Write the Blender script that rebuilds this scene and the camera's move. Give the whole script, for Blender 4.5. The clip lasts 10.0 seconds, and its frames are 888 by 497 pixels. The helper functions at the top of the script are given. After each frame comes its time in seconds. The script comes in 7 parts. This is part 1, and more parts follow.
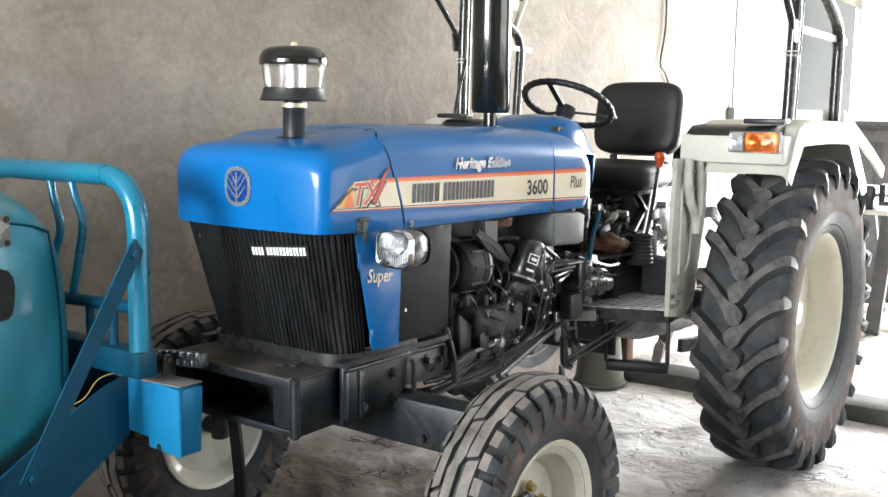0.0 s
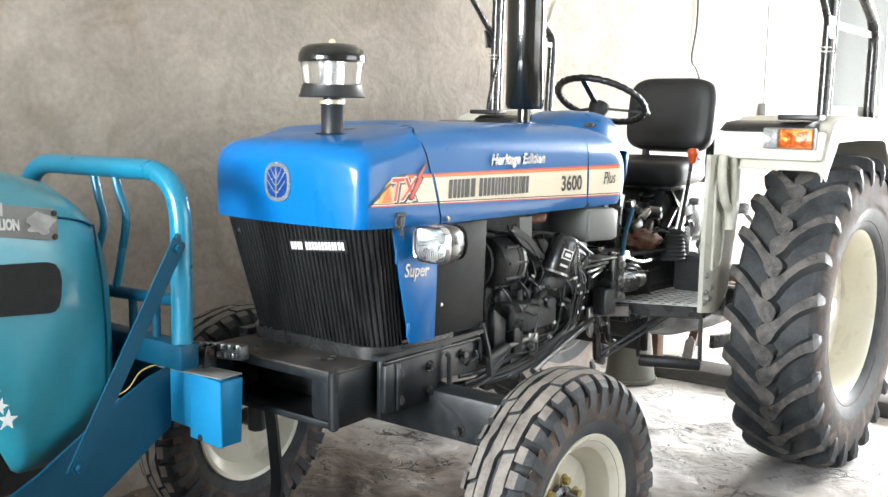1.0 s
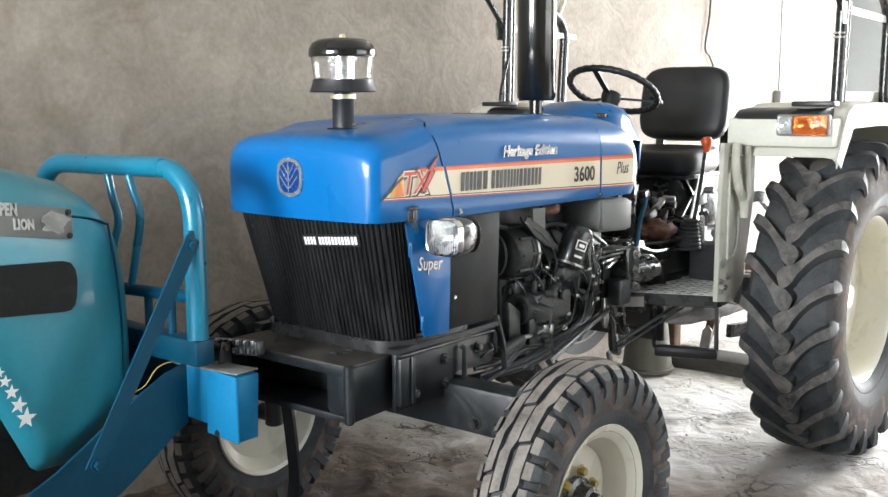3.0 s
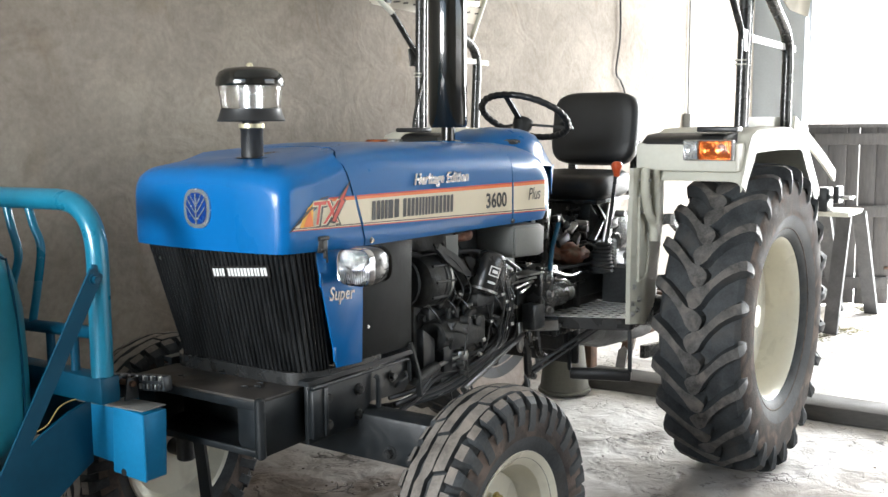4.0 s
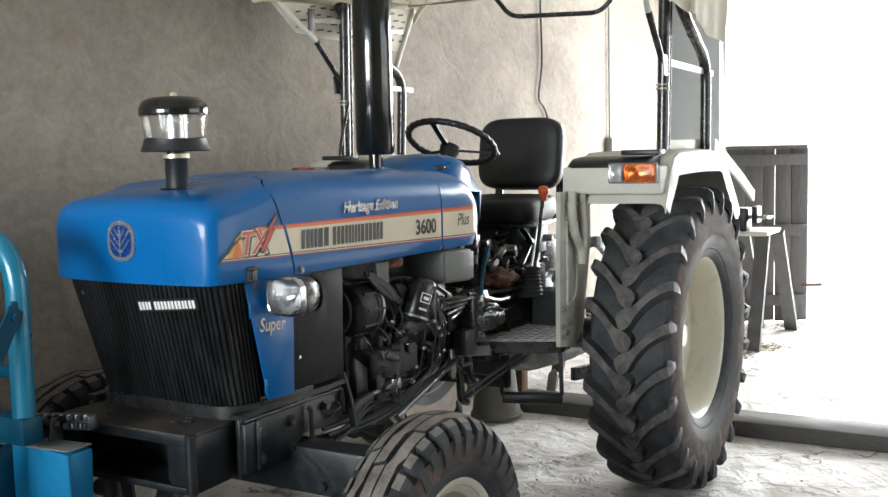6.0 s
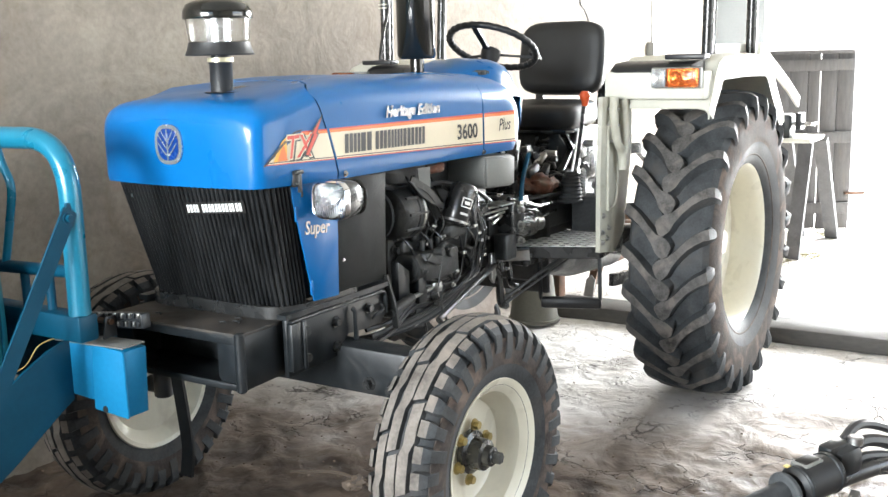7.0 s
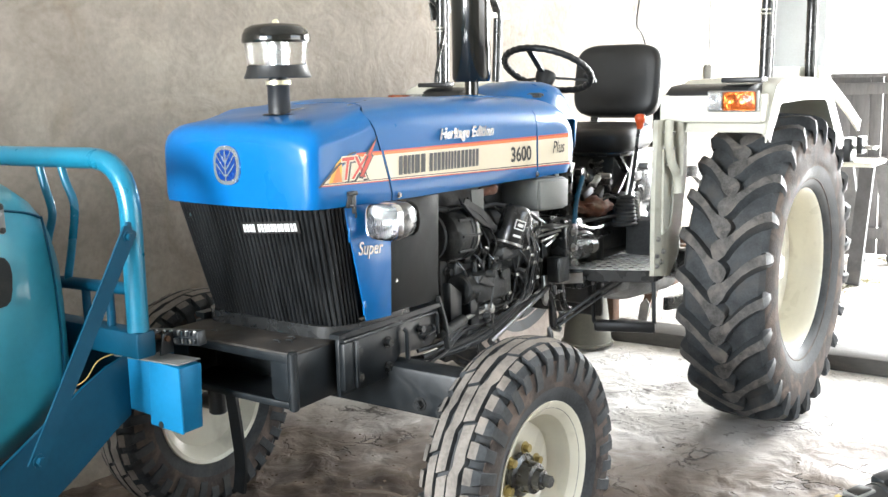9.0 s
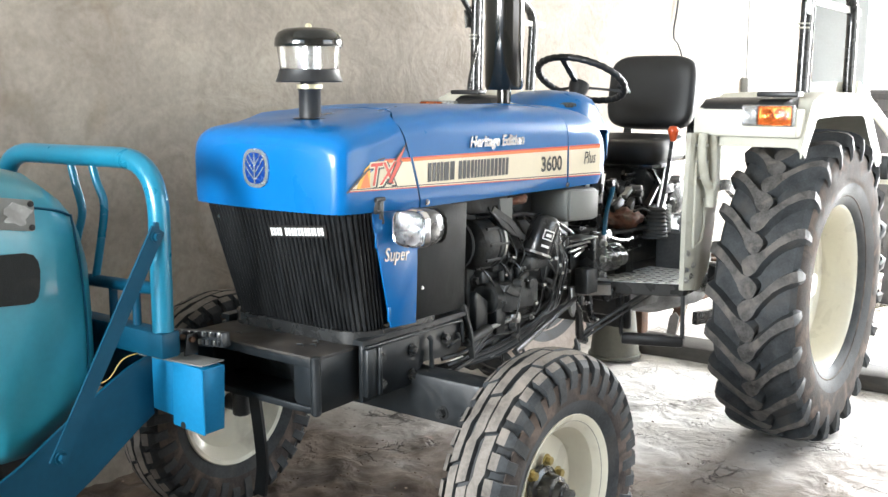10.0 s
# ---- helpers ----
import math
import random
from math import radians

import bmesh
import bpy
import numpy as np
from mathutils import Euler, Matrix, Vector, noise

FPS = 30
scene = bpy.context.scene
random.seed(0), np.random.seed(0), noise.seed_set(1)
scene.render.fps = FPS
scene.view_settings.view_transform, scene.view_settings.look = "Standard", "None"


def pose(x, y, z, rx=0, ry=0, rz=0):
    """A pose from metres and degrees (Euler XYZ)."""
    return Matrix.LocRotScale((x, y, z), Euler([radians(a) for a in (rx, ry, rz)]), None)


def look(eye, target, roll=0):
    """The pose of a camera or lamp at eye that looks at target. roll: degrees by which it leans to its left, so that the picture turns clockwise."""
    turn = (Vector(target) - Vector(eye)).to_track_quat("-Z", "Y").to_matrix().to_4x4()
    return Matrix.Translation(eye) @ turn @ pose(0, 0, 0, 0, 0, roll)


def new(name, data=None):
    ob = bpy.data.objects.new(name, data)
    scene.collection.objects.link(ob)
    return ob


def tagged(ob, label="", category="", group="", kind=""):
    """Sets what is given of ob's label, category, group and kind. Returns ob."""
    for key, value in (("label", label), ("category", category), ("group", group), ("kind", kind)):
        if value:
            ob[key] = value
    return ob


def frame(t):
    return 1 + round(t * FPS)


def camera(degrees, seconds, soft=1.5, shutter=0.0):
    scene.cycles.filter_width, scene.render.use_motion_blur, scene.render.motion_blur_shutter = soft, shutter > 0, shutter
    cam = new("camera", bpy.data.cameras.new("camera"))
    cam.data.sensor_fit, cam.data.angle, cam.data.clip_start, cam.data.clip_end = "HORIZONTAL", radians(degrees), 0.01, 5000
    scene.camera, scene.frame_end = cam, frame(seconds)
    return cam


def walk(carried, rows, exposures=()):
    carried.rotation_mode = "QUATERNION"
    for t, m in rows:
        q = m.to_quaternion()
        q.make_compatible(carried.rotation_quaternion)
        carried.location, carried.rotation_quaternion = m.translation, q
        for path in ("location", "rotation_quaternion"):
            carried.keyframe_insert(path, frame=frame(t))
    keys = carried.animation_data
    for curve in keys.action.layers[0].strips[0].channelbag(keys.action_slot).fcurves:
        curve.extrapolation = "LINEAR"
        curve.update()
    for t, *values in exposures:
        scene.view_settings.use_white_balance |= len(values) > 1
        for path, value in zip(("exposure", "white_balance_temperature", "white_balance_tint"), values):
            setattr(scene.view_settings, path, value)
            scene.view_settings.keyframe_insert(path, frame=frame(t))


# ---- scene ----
cam = camera(47.0, 10.0)
PATH = [
    (0, (-2.31, -2.091, 1.491), (-0.717, -0.912, 1.224), 0.8),
    (0.5, (-2.349, -2.085, 1.479), (-0.777, -0.88, 1.199), 0.8),
    (1, (-2.351, -2.087, 1.493), (-0.79, -0.868, 1.217), 0.8),
    (1.5, (-2.362, -2.092, 1.489), (-0.823, -0.849, 1.195), -0.4),
    (2, (-2.358, -2.106, 1.478), (-0.832, -0.846, 1.189), -0.8),
    (3.3, (-2.332, -2.094, 1.506), (-0.778, -0.866, 1.227), 0.3),
    (3.5, (-2.318, -2.096, 1.515), (-0.726, -0.913, 1.259), 0.2),
    (4, (-2.321, -2.112, 1.51), (-0.685, -0.988, 1.262), -0.5),
    (4.5, (-2.333, -2.12, 1.535), (-0.624, -1.09, 1.393), -0.2),
    (5, (-2.322, -2.112, 1.526), (-0.593, -1.115, 1.403), -0.3),
    (5.2, (-2.322, -2.105, 1.508), (-0.597, -1.105, 1.354), -0.8),
    (6.5, (-2.318, -2.093, 1.508), (-0.613, -1.075, 1.27), -1.5),
    (7, (-2.352, -2.092, 1.503), (-0.694, -1.038, 1.128), -1.4),
    (7.5, (-2.348, -2.093, 1.506), (-0.714, -0.998, 1.142), -1.1),
    (8, (-2.337, -2.1, 1.502), (-0.705, -1.009, 1.116), -1.1),
    (8.5, (-2.335, -2.101, 1.507), (-0.702, -1.0, 1.16), -1.6),
    (9, (-2.358, -2.104, 1.507), (-0.753, -0.958, 1.175), -1.3),
    (9.5, (-2.359, -2.102, 1.505), (-0.806, -0.886, 1.175), -1.4),
    (10, (-2.339, -2.105, 1.511), (-0.768, -0.909, 1.191), 0.0),
]

# ---- world and light ----
EXPOSURES = [(t, 2.52 + e) for t, e in ((0.0, -0.42), (0.4, 0.05), (1.2, 0.05), (2.2, 0.0), (3.3, -0.55), (3.6, -0.62), (4.0, -0.72), (4.5, -1.4), (5.2, -1.78), (6.3, -0.95), (6.6, -0.7), (7.0, -0.05), (7.4, 0.08), (9.0, 0.08), (9.5, 0.0), (10.0, 0.0))]
walk(cam, [(t, look(eye, target, roll)) for t, eye, target, roll in PATH], EXPOSURES)

world = bpy.data.worlds.new("sky")
scene.world = world
world.use_nodes = True
_n = world.node_tree.nodes
_sky = _n.new("ShaderNodeTexSky")
_sky.sky_type = 'NISHITA'
_sky.sun_disc = False
_sky.sun_elevation, _sky.sun_rotation = radians(36), radians(82)
_sky.dust_density = 1.6
world.node_tree.links.new(_sky.outputs[0], _n["Background"].inputs[0])
_n["Background"].inputs[1].default_value = 0.125


def lamp_area(name, at, target, sx, sy, power, colour):
    li = bpy.data.lights.new(name, 'AREA')
    li.shape, li.size, li.size_y, li.energy, li.color = 'RECTANGLE', sx, sy, power, colour
    ob = new(name, li)
    ob.matrix_world = look(at, target)
    return ob


_sun = bpy.data.lights.new("sun", 'SUN')
_sun.energy, _sun.angle, _sun.color = 5.0, radians(1.0), (1.0, 0.96, 0.9)
_s = new("sun", _sun)
_s.matrix_world = look((16.0, 0.8, 9.2), (3.4, -1.0, 0.0))
# daylight of the yard door and of the open front; the side lamp is added fill
lamp_area("sky_door", (8.05, -1.6, 1.75), (3.0, -1.0, 0.6), 4.2, 3.2, 335, (0.95, 0.98, 1.0))
lamp_area("sky_front", (-5.7, -0.25, 1.90), (0.0, -0.1, 1.0), 2.2, 1.6, 150, (0.95, 0.98, 1.0))
lamp_area("side_fill", (2.6, -5.75, 2.1), (1.4, 0.0, 0.6), 4.5, 2.2, 20, (0.97, 0.99, 1.0))


# ---- materials ----
def mat(name, base, rough=0.5, metal=0.0, vary=0.12, scale=12.0, fine=90.0, bump=0.08, dirt=None, dirt_amt=0.0,
        dirt_scale=3.0, coat=0.0, island=0.0, stretch=(1, 1, 1), spec=0.5):
    m = bpy.data.materials.new(name)
    m.use_nodes = True
    nt = m.node_tree
    N, L = nt.nodes, nt.links
    b = N["Principled BSDF"]
    b.inputs["Metallic"].default_value = metal
    b.inputs["Specular IOR Level"].default_value = spec
    b.inputs["Coat Weight"].default_value = coat
    b.inputs["Coat Roughness"].default_value = 0.06
    tc = N.new("ShaderNodeTexCoord")
    mp = N.new("ShaderNodeMapping")
    mp.inputs["Scale"].default_value = stretch
    L.new(tc.outputs["Object"], mp.inputs[0])

    def tex(s, detail=5.0, dist=0.0):
        t = N.new("ShaderNodeTexNoise")
        t.inputs["Scale"].default_value, t.inputs["Detail"].default_value = s, detail
        t.inputs["Distortion"].default_value = dist
        L.new(mp.outputs[0], t.inputs["Vector"])
        return t

    n1, n2 = tex(scale, 6, 0.4), tex(fine, 3)
    mixf = N.new("ShaderNodeMath")
    mixf.operation = 'MULTIPLY_ADD'
    mixf.inputs[1].default_value, mixf.inputs[2].default_value = 0.45, 0.0
    L.new(n2.outputs[0], mixf.inputs[0])
    addf = N.new("ShaderNodeMath")
    addf.operation = 'ADD'
    L.new(n1.outputs[0], addf.inputs[0]), L.new(mixf.outputs[0], addf.inputs[1])
    ramp = N.new("ShaderNodeMapRange")
    ramp.inputs["From Min"].default_value, ramp.inputs["From Max"].default_value = 0.4, 1.05
    ramp.inputs["To Min"].default_value, ramp.inputs["To Max"].default_value = 1.0 - vary * 1.6, 1.0 + vary
    L.new(addf.outputs[0], ramp.inputs[0])
    col = N.new("ShaderNodeMix")
    col.data_type, col.blend_type = 'RGBA', 'MULTIPLY'
    col.inputs["Factor"].default_value = 1.0
    col.inputs["A"].default_value = (*base, 1)
    L.new(ramp.outputs[0], col.inputs["B"])
    out = col.outputs["Result"]
    if island:
        g = N.new("ShaderNodeNewGeometry")
        r2 = N.new("ShaderNodeMapRange")
        r2.inputs["To Min"].default_value, r2.inputs["To Max"].default_value = 1 - island, 1 + island
        L.new(g.outputs["Random Per Island"], r2.inputs[0])
        c2 = N.new("ShaderNodeMix")
        c2.data_type, c2.blend_type = 'RGBA', 'MULTIPLY'
        c2.inputs["Factor"].default_value = 1.0
        L.new(out, c2.inputs["A"]), L.new(r2.outputs[0], c2.inputs["B"])
        out = c2.outputs["Result"]
    rbase = None
    if dirt:
        d = tex(dirt_scale, 8, 0.8)
        dr = N.new("ShaderNodeMapRange")
        dr.inputs["From Min"].default_value, dr.inputs["From Max"].default_value = 0.62 - dirt_amt * 0.3, 0.78 - dirt_amt * 0.2
        dr.inputs["To Max"].default_value = min(1.0, 0.35 + dirt_amt)
        L.new(d.outputs[0], dr.inputs[0])
        c3 = N.new("ShaderNodeMix")
        c3.data_type = 'RGBA'
        L.new(dr.outputs[0], c3.inputs["Factor"])
        L.new(out, c3.inputs["A"])
        c3.inputs["B"].default_value = (*dirt, 1)
        out = c3.outputs["Result"]
        rbase = dr
    L.new(out, b.inputs["Base Color"])
    rr = N.new("ShaderNodeMapRange")
    rr.inputs["From Min"].default_value, rr.inputs["From Max"].default_value = 0.3, 0.7
    rr.inputs["To Min"].default_value, rr.inputs["To Max"].default_value = max(0.02, rough * 0.82), min(1, rough * 1.2)
    L.new(n1.outputs[0], rr.inputs[0])
    rout = rr.outputs[0]
    if rbase:
        ra = N.new("ShaderNodeMath")
        ra.operation, ra.use_clamp = 'MULTIPLY_ADD', True
        ra.inputs[1].default_value = 0.45
        L.new(rbase.outputs[0], ra.inputs[0]), L.new(rout, ra.inputs[2])
        rout = ra.outputs[0]
    L.new(rout, b.inputs["Roughness"])
    if bump:
        bp = N.new("ShaderNodeBump")
        bp.inputs["Strength"].default_value, bp.inputs["Distance"].default_value = bump, 0.01
        L.new(addf.outputs[0], bp.inputs["Height"])
        L.new(bp.outputs[0], b.inputs["Normal"])
    return m


BLUE = mat("blue_paint", (0.0006, 0.112, 0.335), 0.32, 0, 0.05, 6, 60, 0.003, (0.02, 0.11, 0.28), 0.05, 5, coat=0.25, spec=0.22)
TEAL = mat("teal_paint", (0.020, 0.225, 0.300), 0.36, 0.1, 0.12, 4, 50, 0.01, (0.05, 0.19, 0.22), 0.20, 3, coat=0.5)
GUARD = mat("guard_blue_paint", (0.008, 0.165, 0.265), 0.30, 0.1, 0.10, 8, 70, 0.02, (0.03, 0.12, 0.17), 0.20, 5, coat=0.3)
DEEP = mat("deep_blue_paint", (0.0015, 0.054, 0.100), 0.45, 0.0, 0.14, 7, 60, 0.03, (0.008, 0.05, 0.09), 0.2, 4, spec=0.2)
SKYB = mat("sky_blue_paint", (0.006, 0.175, 0.36), 0.46, 0, 0.12, 9, 80, 0.03, (0.05, 0.24, 0.38), 0.06, 24, spec=0.3)
BLACK = mat("black_paint", (0.026, 0.027, 0.027), 0.26, 0, 0.3, 15, 80, 0.02, (0.05, 0.048, 0.042), 0.12, 9, coat=0.3)
MUFF = mat("black_enamel", (0.008, 0.009, 0.008), 0.14, 0, 0.2, 6, 60, 0.006, coat=0.6)
FRAME = mat("black_frame_paint", (0.013, 0.016, 0.018), 0.34, 0, 0.3, 18, 120, 0.06, (0.032, 0.030, 0.028), 0.24, 7)
DUSTED = mat("dusted_black_paint", (0.035, 0.031, 0.027), 0.6, 0, 0.3, 14, 120, 0.06, (0.085, 0.070, 0.055), 0.5, 6)
IRON = mat("oily_cast_iron", (0.030, 0.032, 0.032), 0.42, 0.1, 0.45, 25, 110, 0.25, (0.075, 0.071, 0.062), 0.30, 11)
GRILLE = mat("black_mesh", (0.006, 0.007, 0.008), 0.5, 0.0, 0.6, 40, 420, 0.5, (0.028, 0.029, 0.029), 0.28, 7, stretch=(1, 1, 0.25), spec=0.3)
SCREEN = mat("black_side_screen", (0.010, 0.011, 0.0105), 0.5, 0, 0.4, 12, 300, 0.3, (0.035, 0.034, 0.030), 0.28, 9, spec=0.2)
# fender ivory with the shade of the inner panels put in the colour
KHAKI = mat("shaded_ivory_paint", (0.42, 0.415, 0.35), 0.42, 0, 0.10, 6, 60, 0.02, (0.22, 0.20, 0.15), 0.22, 7)
# end wall plaster; the blue skylight on its shaded face is in the colour
ENDWALL = mat("skylit_blue_grey_plaster", (0.27, 0.295, 0.31), 0.9, 0, 0.10, 2.2, 60, 0.12, (0.19, 0.20, 0.205), 0.25, 1.6)
PLASTIC = mat("black_plastic", (0.016, 0.017, 0.018), 0.42, 0, 0.2, 20, 160, 0.03)
VINYL = mat("black_vinyl", (0.018, 0.019, 0.020), 0.46, 0, 0.2, 10, 260, 0.10)
RUBBER = mat("tyre_rubber", (0.050, 0.054, 0.057), 0.58, 0, 0.35, 14, 120, 0.12, (0.085, 0.078, 0.072), 0.30, 7, spec=0.14)
TREAD = mat("dusty_tread", (0.100, 0.096, 0.092), 0.70, 0, 0.45, 16, 110, 0.25, (0.17, 0.152, 0.137), 0.40, 13, spec=0.10)
SIDEWALL = mat("dusty_sidewall", (0.060, 0.050, 0.045), 0.78, 0, 0.35, 12, 110, 0.25, (0.165, 0.128, 0.106), 0.48, 10, spec=0.15)
# far rear tyre: pale dust, with the bright light on it in the colour
PALEWALL = mat("sunlit_dusty_sidewall", (0.40, 0.345, 0.305), 0.85, 0, 0.25, 9, 110, 0.25, (0.24, 0.20, 0.17), 0.3, 7, spec=0.1)
RIB = mat("dusty_front_tread", (0.185, 0.168, 0.150), 0.8, 0, 0.35, 14, 120, 0.25, (0.28, 0.245, 0.21), 0.35, 9, spec=0.08)
CREAM = mat("cream_paint", (0.70, 0.665, 0.545), 0.30, 0, 0.05, 5, 60, 0.01, (0.38, 0.33, 0.25), 0.12, 6, coat=0.3)
FENDER = mat("ivory_paint", (0.56, 0.555, 0.485), 0.5, 0, 0.06, 5, 60, 0.01, (0.38, 0.35, 0.29), 0.16, 5, coat=0.0, spec=0.3)
GREYBOX = mat("grey_plastic", (0.175, 0.18, 0.17), 0.5, 0, 0.12, 8, 140, 0.05, (0.20, 0.19, 0.17), 0.15, 5)
STEEL = mat("bare_steel", (0.42, 0.42, 0.41), 0.32, 0.95, 0.2, 20, 120, 0.05, (0.2, 0.17, 0.13), 0.2, 12)
CHROME = mat("chrome", (0.75, 0.76, 0.77), 0.10, 1.0, 0.05, 10, 60, 0.0)
CANVAS = mat("cream_canvas", (0.60, 0.56, 0.42), 0.85, 0, 0.10, 6, 300, 0.15, (0.40, 0.35, 0.26), 0.25, 3)
FLAP = mat("beige_canvas", (0.46, 0.42, 0.34), 0.85, 0, 0.12, 6, 260, 0.2, (0.33, 0.29, 0.22), 0.3, 4)
LINER = mat("white_liner", (0.60, 0.56, 0.48), 0.8, 0, 0.08, 8, 200, 0.1)
INK = mat("faded_ink", (0.10, 0.09, 0.085), 0.8, 0, 0.3, 30, 100, 0)
WHITE = mat("white_paint", (0.78, 0.78, 0.76), 0.35, 0, 0.04, 8, 60, 0.0)
DECAL = mat("cream_decal", (0.72, 0.64, 0.47), 0.35, 0, 0.03, 8, 60, 0.0)
ORANGE = mat("orange_decal", (0.72, 0.16, 0.02), 0.35, 0, 0.03, 8, 60, 0.0)
YELLOW = mat("yellow_decal", (0.80, 0.42, 0.03), 0.35, 0, 0.03, 8, 60, 0.0)
RED = mat("red_decal", (0.55, 0.035, 0.015), 0.35, 0, 0.03, 8, 60, 0.0)
BLACKINK = mat("black_decal", (0.009, 0.008, 0.007), 0.5, 0, 0.05, 8, 60, 0.0)
SILVER = mat("silver_trim", (0.62, 0.63, 0.65), 0.25, 0.85, 0.08, 30, 100, 0.02)
EMBLUE = mat("emblem_blue", (0.004, 0.032, 0.17), 0.25, 0, 0.04, 30, 60, 0.0, coat=0.4)
KNOB = mat("orange_red_knob", (0.55, 0.08, 0.02), 0.3, 0, 0.06, 30, 90, 0.01, coat=0.3)
GOLD = mat("zinc_yellow_bolt", (0.42, 0.33, 0.13), 0.4, 0.7, 0.2, 30, 90, 0.03)
BRASS = mat("pale_clamp", (0.65, 0.60, 0.42), 0.35, 0.6, 0.1, 30, 90, 0.02)
RUST = mat("rusty_iron", (0.14, 0.075, 0.045), 0.75, 0.2, 0.4, 14, 90, 0.2, (0.06, 0.05, 0.045), 0.4, 8)
WOOD = mat("old_wood", (0.20, 0.145, 0.095), 0.75, 0, 0.3, 8, 70, 0.2, (0.08, 0.065, 0.05), 0.4, 6, stretch=(1, 1, 4))
# gate boards: dark wood lightened to carry the haze from the bright door
DARKWOOD = mat("dark_board", (0.085, 0.082, 0.082), 0.7, 0, 0.3, 8, 70, 0.2, (0.12, 0.11, 0.10), 0.25, 5, stretch=(6, 6, 1))
BEAM = mat("dark_beam", (0.075, 0.070, 0.064), 0.8, 0, 0.3, 8, 70, 0.25, (0.22, 0.20, 0.17), 0.35, 5, stretch=(1, 0.3, 1))
OLIVE = mat("olive_bucket", (0.125, 0.120, 0.095), 0.6, 0, 0.15, 10, 70, 0.03, (0.2, 0.18, 0.14), 0.2, 6)
STRAW = mat("dry_straw", (0.20, 0.18, 0.08), 0.9, 0, 0.3, 10, 70, 0.0, island=0.4)
LEAD = mat("red_brown_cloth", (0.20, 0.085, 0.055), 0.8, 0, 0.5, 40, 200, 0.3, (0.25, 0.22, 0.17), 0.4, 20)
WIRE_Y = mat("yellow_wire", (0.46, 0.36, 0.13), 0.5, 0, 0.1, 20, 90, 0.0)
CABLE = mat("black_cable", (0.03, 0.03, 0.032), 0.4, 0, 0.2, 20, 90, 0.02)


def mat_glass(name, colour, rough=0.0, ior=1.45, trans=1.0):
    m = bpy.data.materials.new(name)
    m.use_nodes = True
    b = m.node_tree.nodes["Principled BSDF"]
    b.inputs["Base Color"].default_value = (*colour, 1)
    b.inputs["Roughness"].default_value = rough
    b.inputs["IOR"].default_value = ior
    b.inputs["Transmission Weight"].default_value = trans
    n = m.node_tree.nodes.new("ShaderNodeTexNoise")
    n.inputs["Scale"].default_value = 25
    bp = m.node_tree.nodes.new("ShaderNodeBump")
    bp.inputs["Strength"].default_value, bp.inputs["Distance"].default_value = 0.05, 0.01
    m.node_tree.links.new(n.outputs[0], bp.inputs["Height"])
    m.node_tree.links.new(bp.outputs[0], b.inputs["Normal"])
    return m


BOWL = mat_glass("clear_plastic", (0.93, 0.94, 0.93), 0.06, 1.25)
LENS = mat_glass("ribbed_glass", (0.97, 0.97, 0.96), 0.08, 1.4)
AMBER = mat_glass("amber_lens", (0.85, 0.19, 0.04), 0.16, 1.3, 0.8)
REFL = mat("lamp_reflector", (0.50, 0.51, 0.52), 0.26, 0.9, 0.05, 20, 60, 0.0)
CLEAR = mat_glass("frosted_lens", (0.62, 0.63, 0.62), 0.2, 1.35, 0.7)
WORN = mat("worn_grey_plate", (0.46, 0.46, 0.44), 0.45, 0.0, 0.2, 14, 90, 0.05, (0.10, 0.095, 0.09), 0.25, 8)


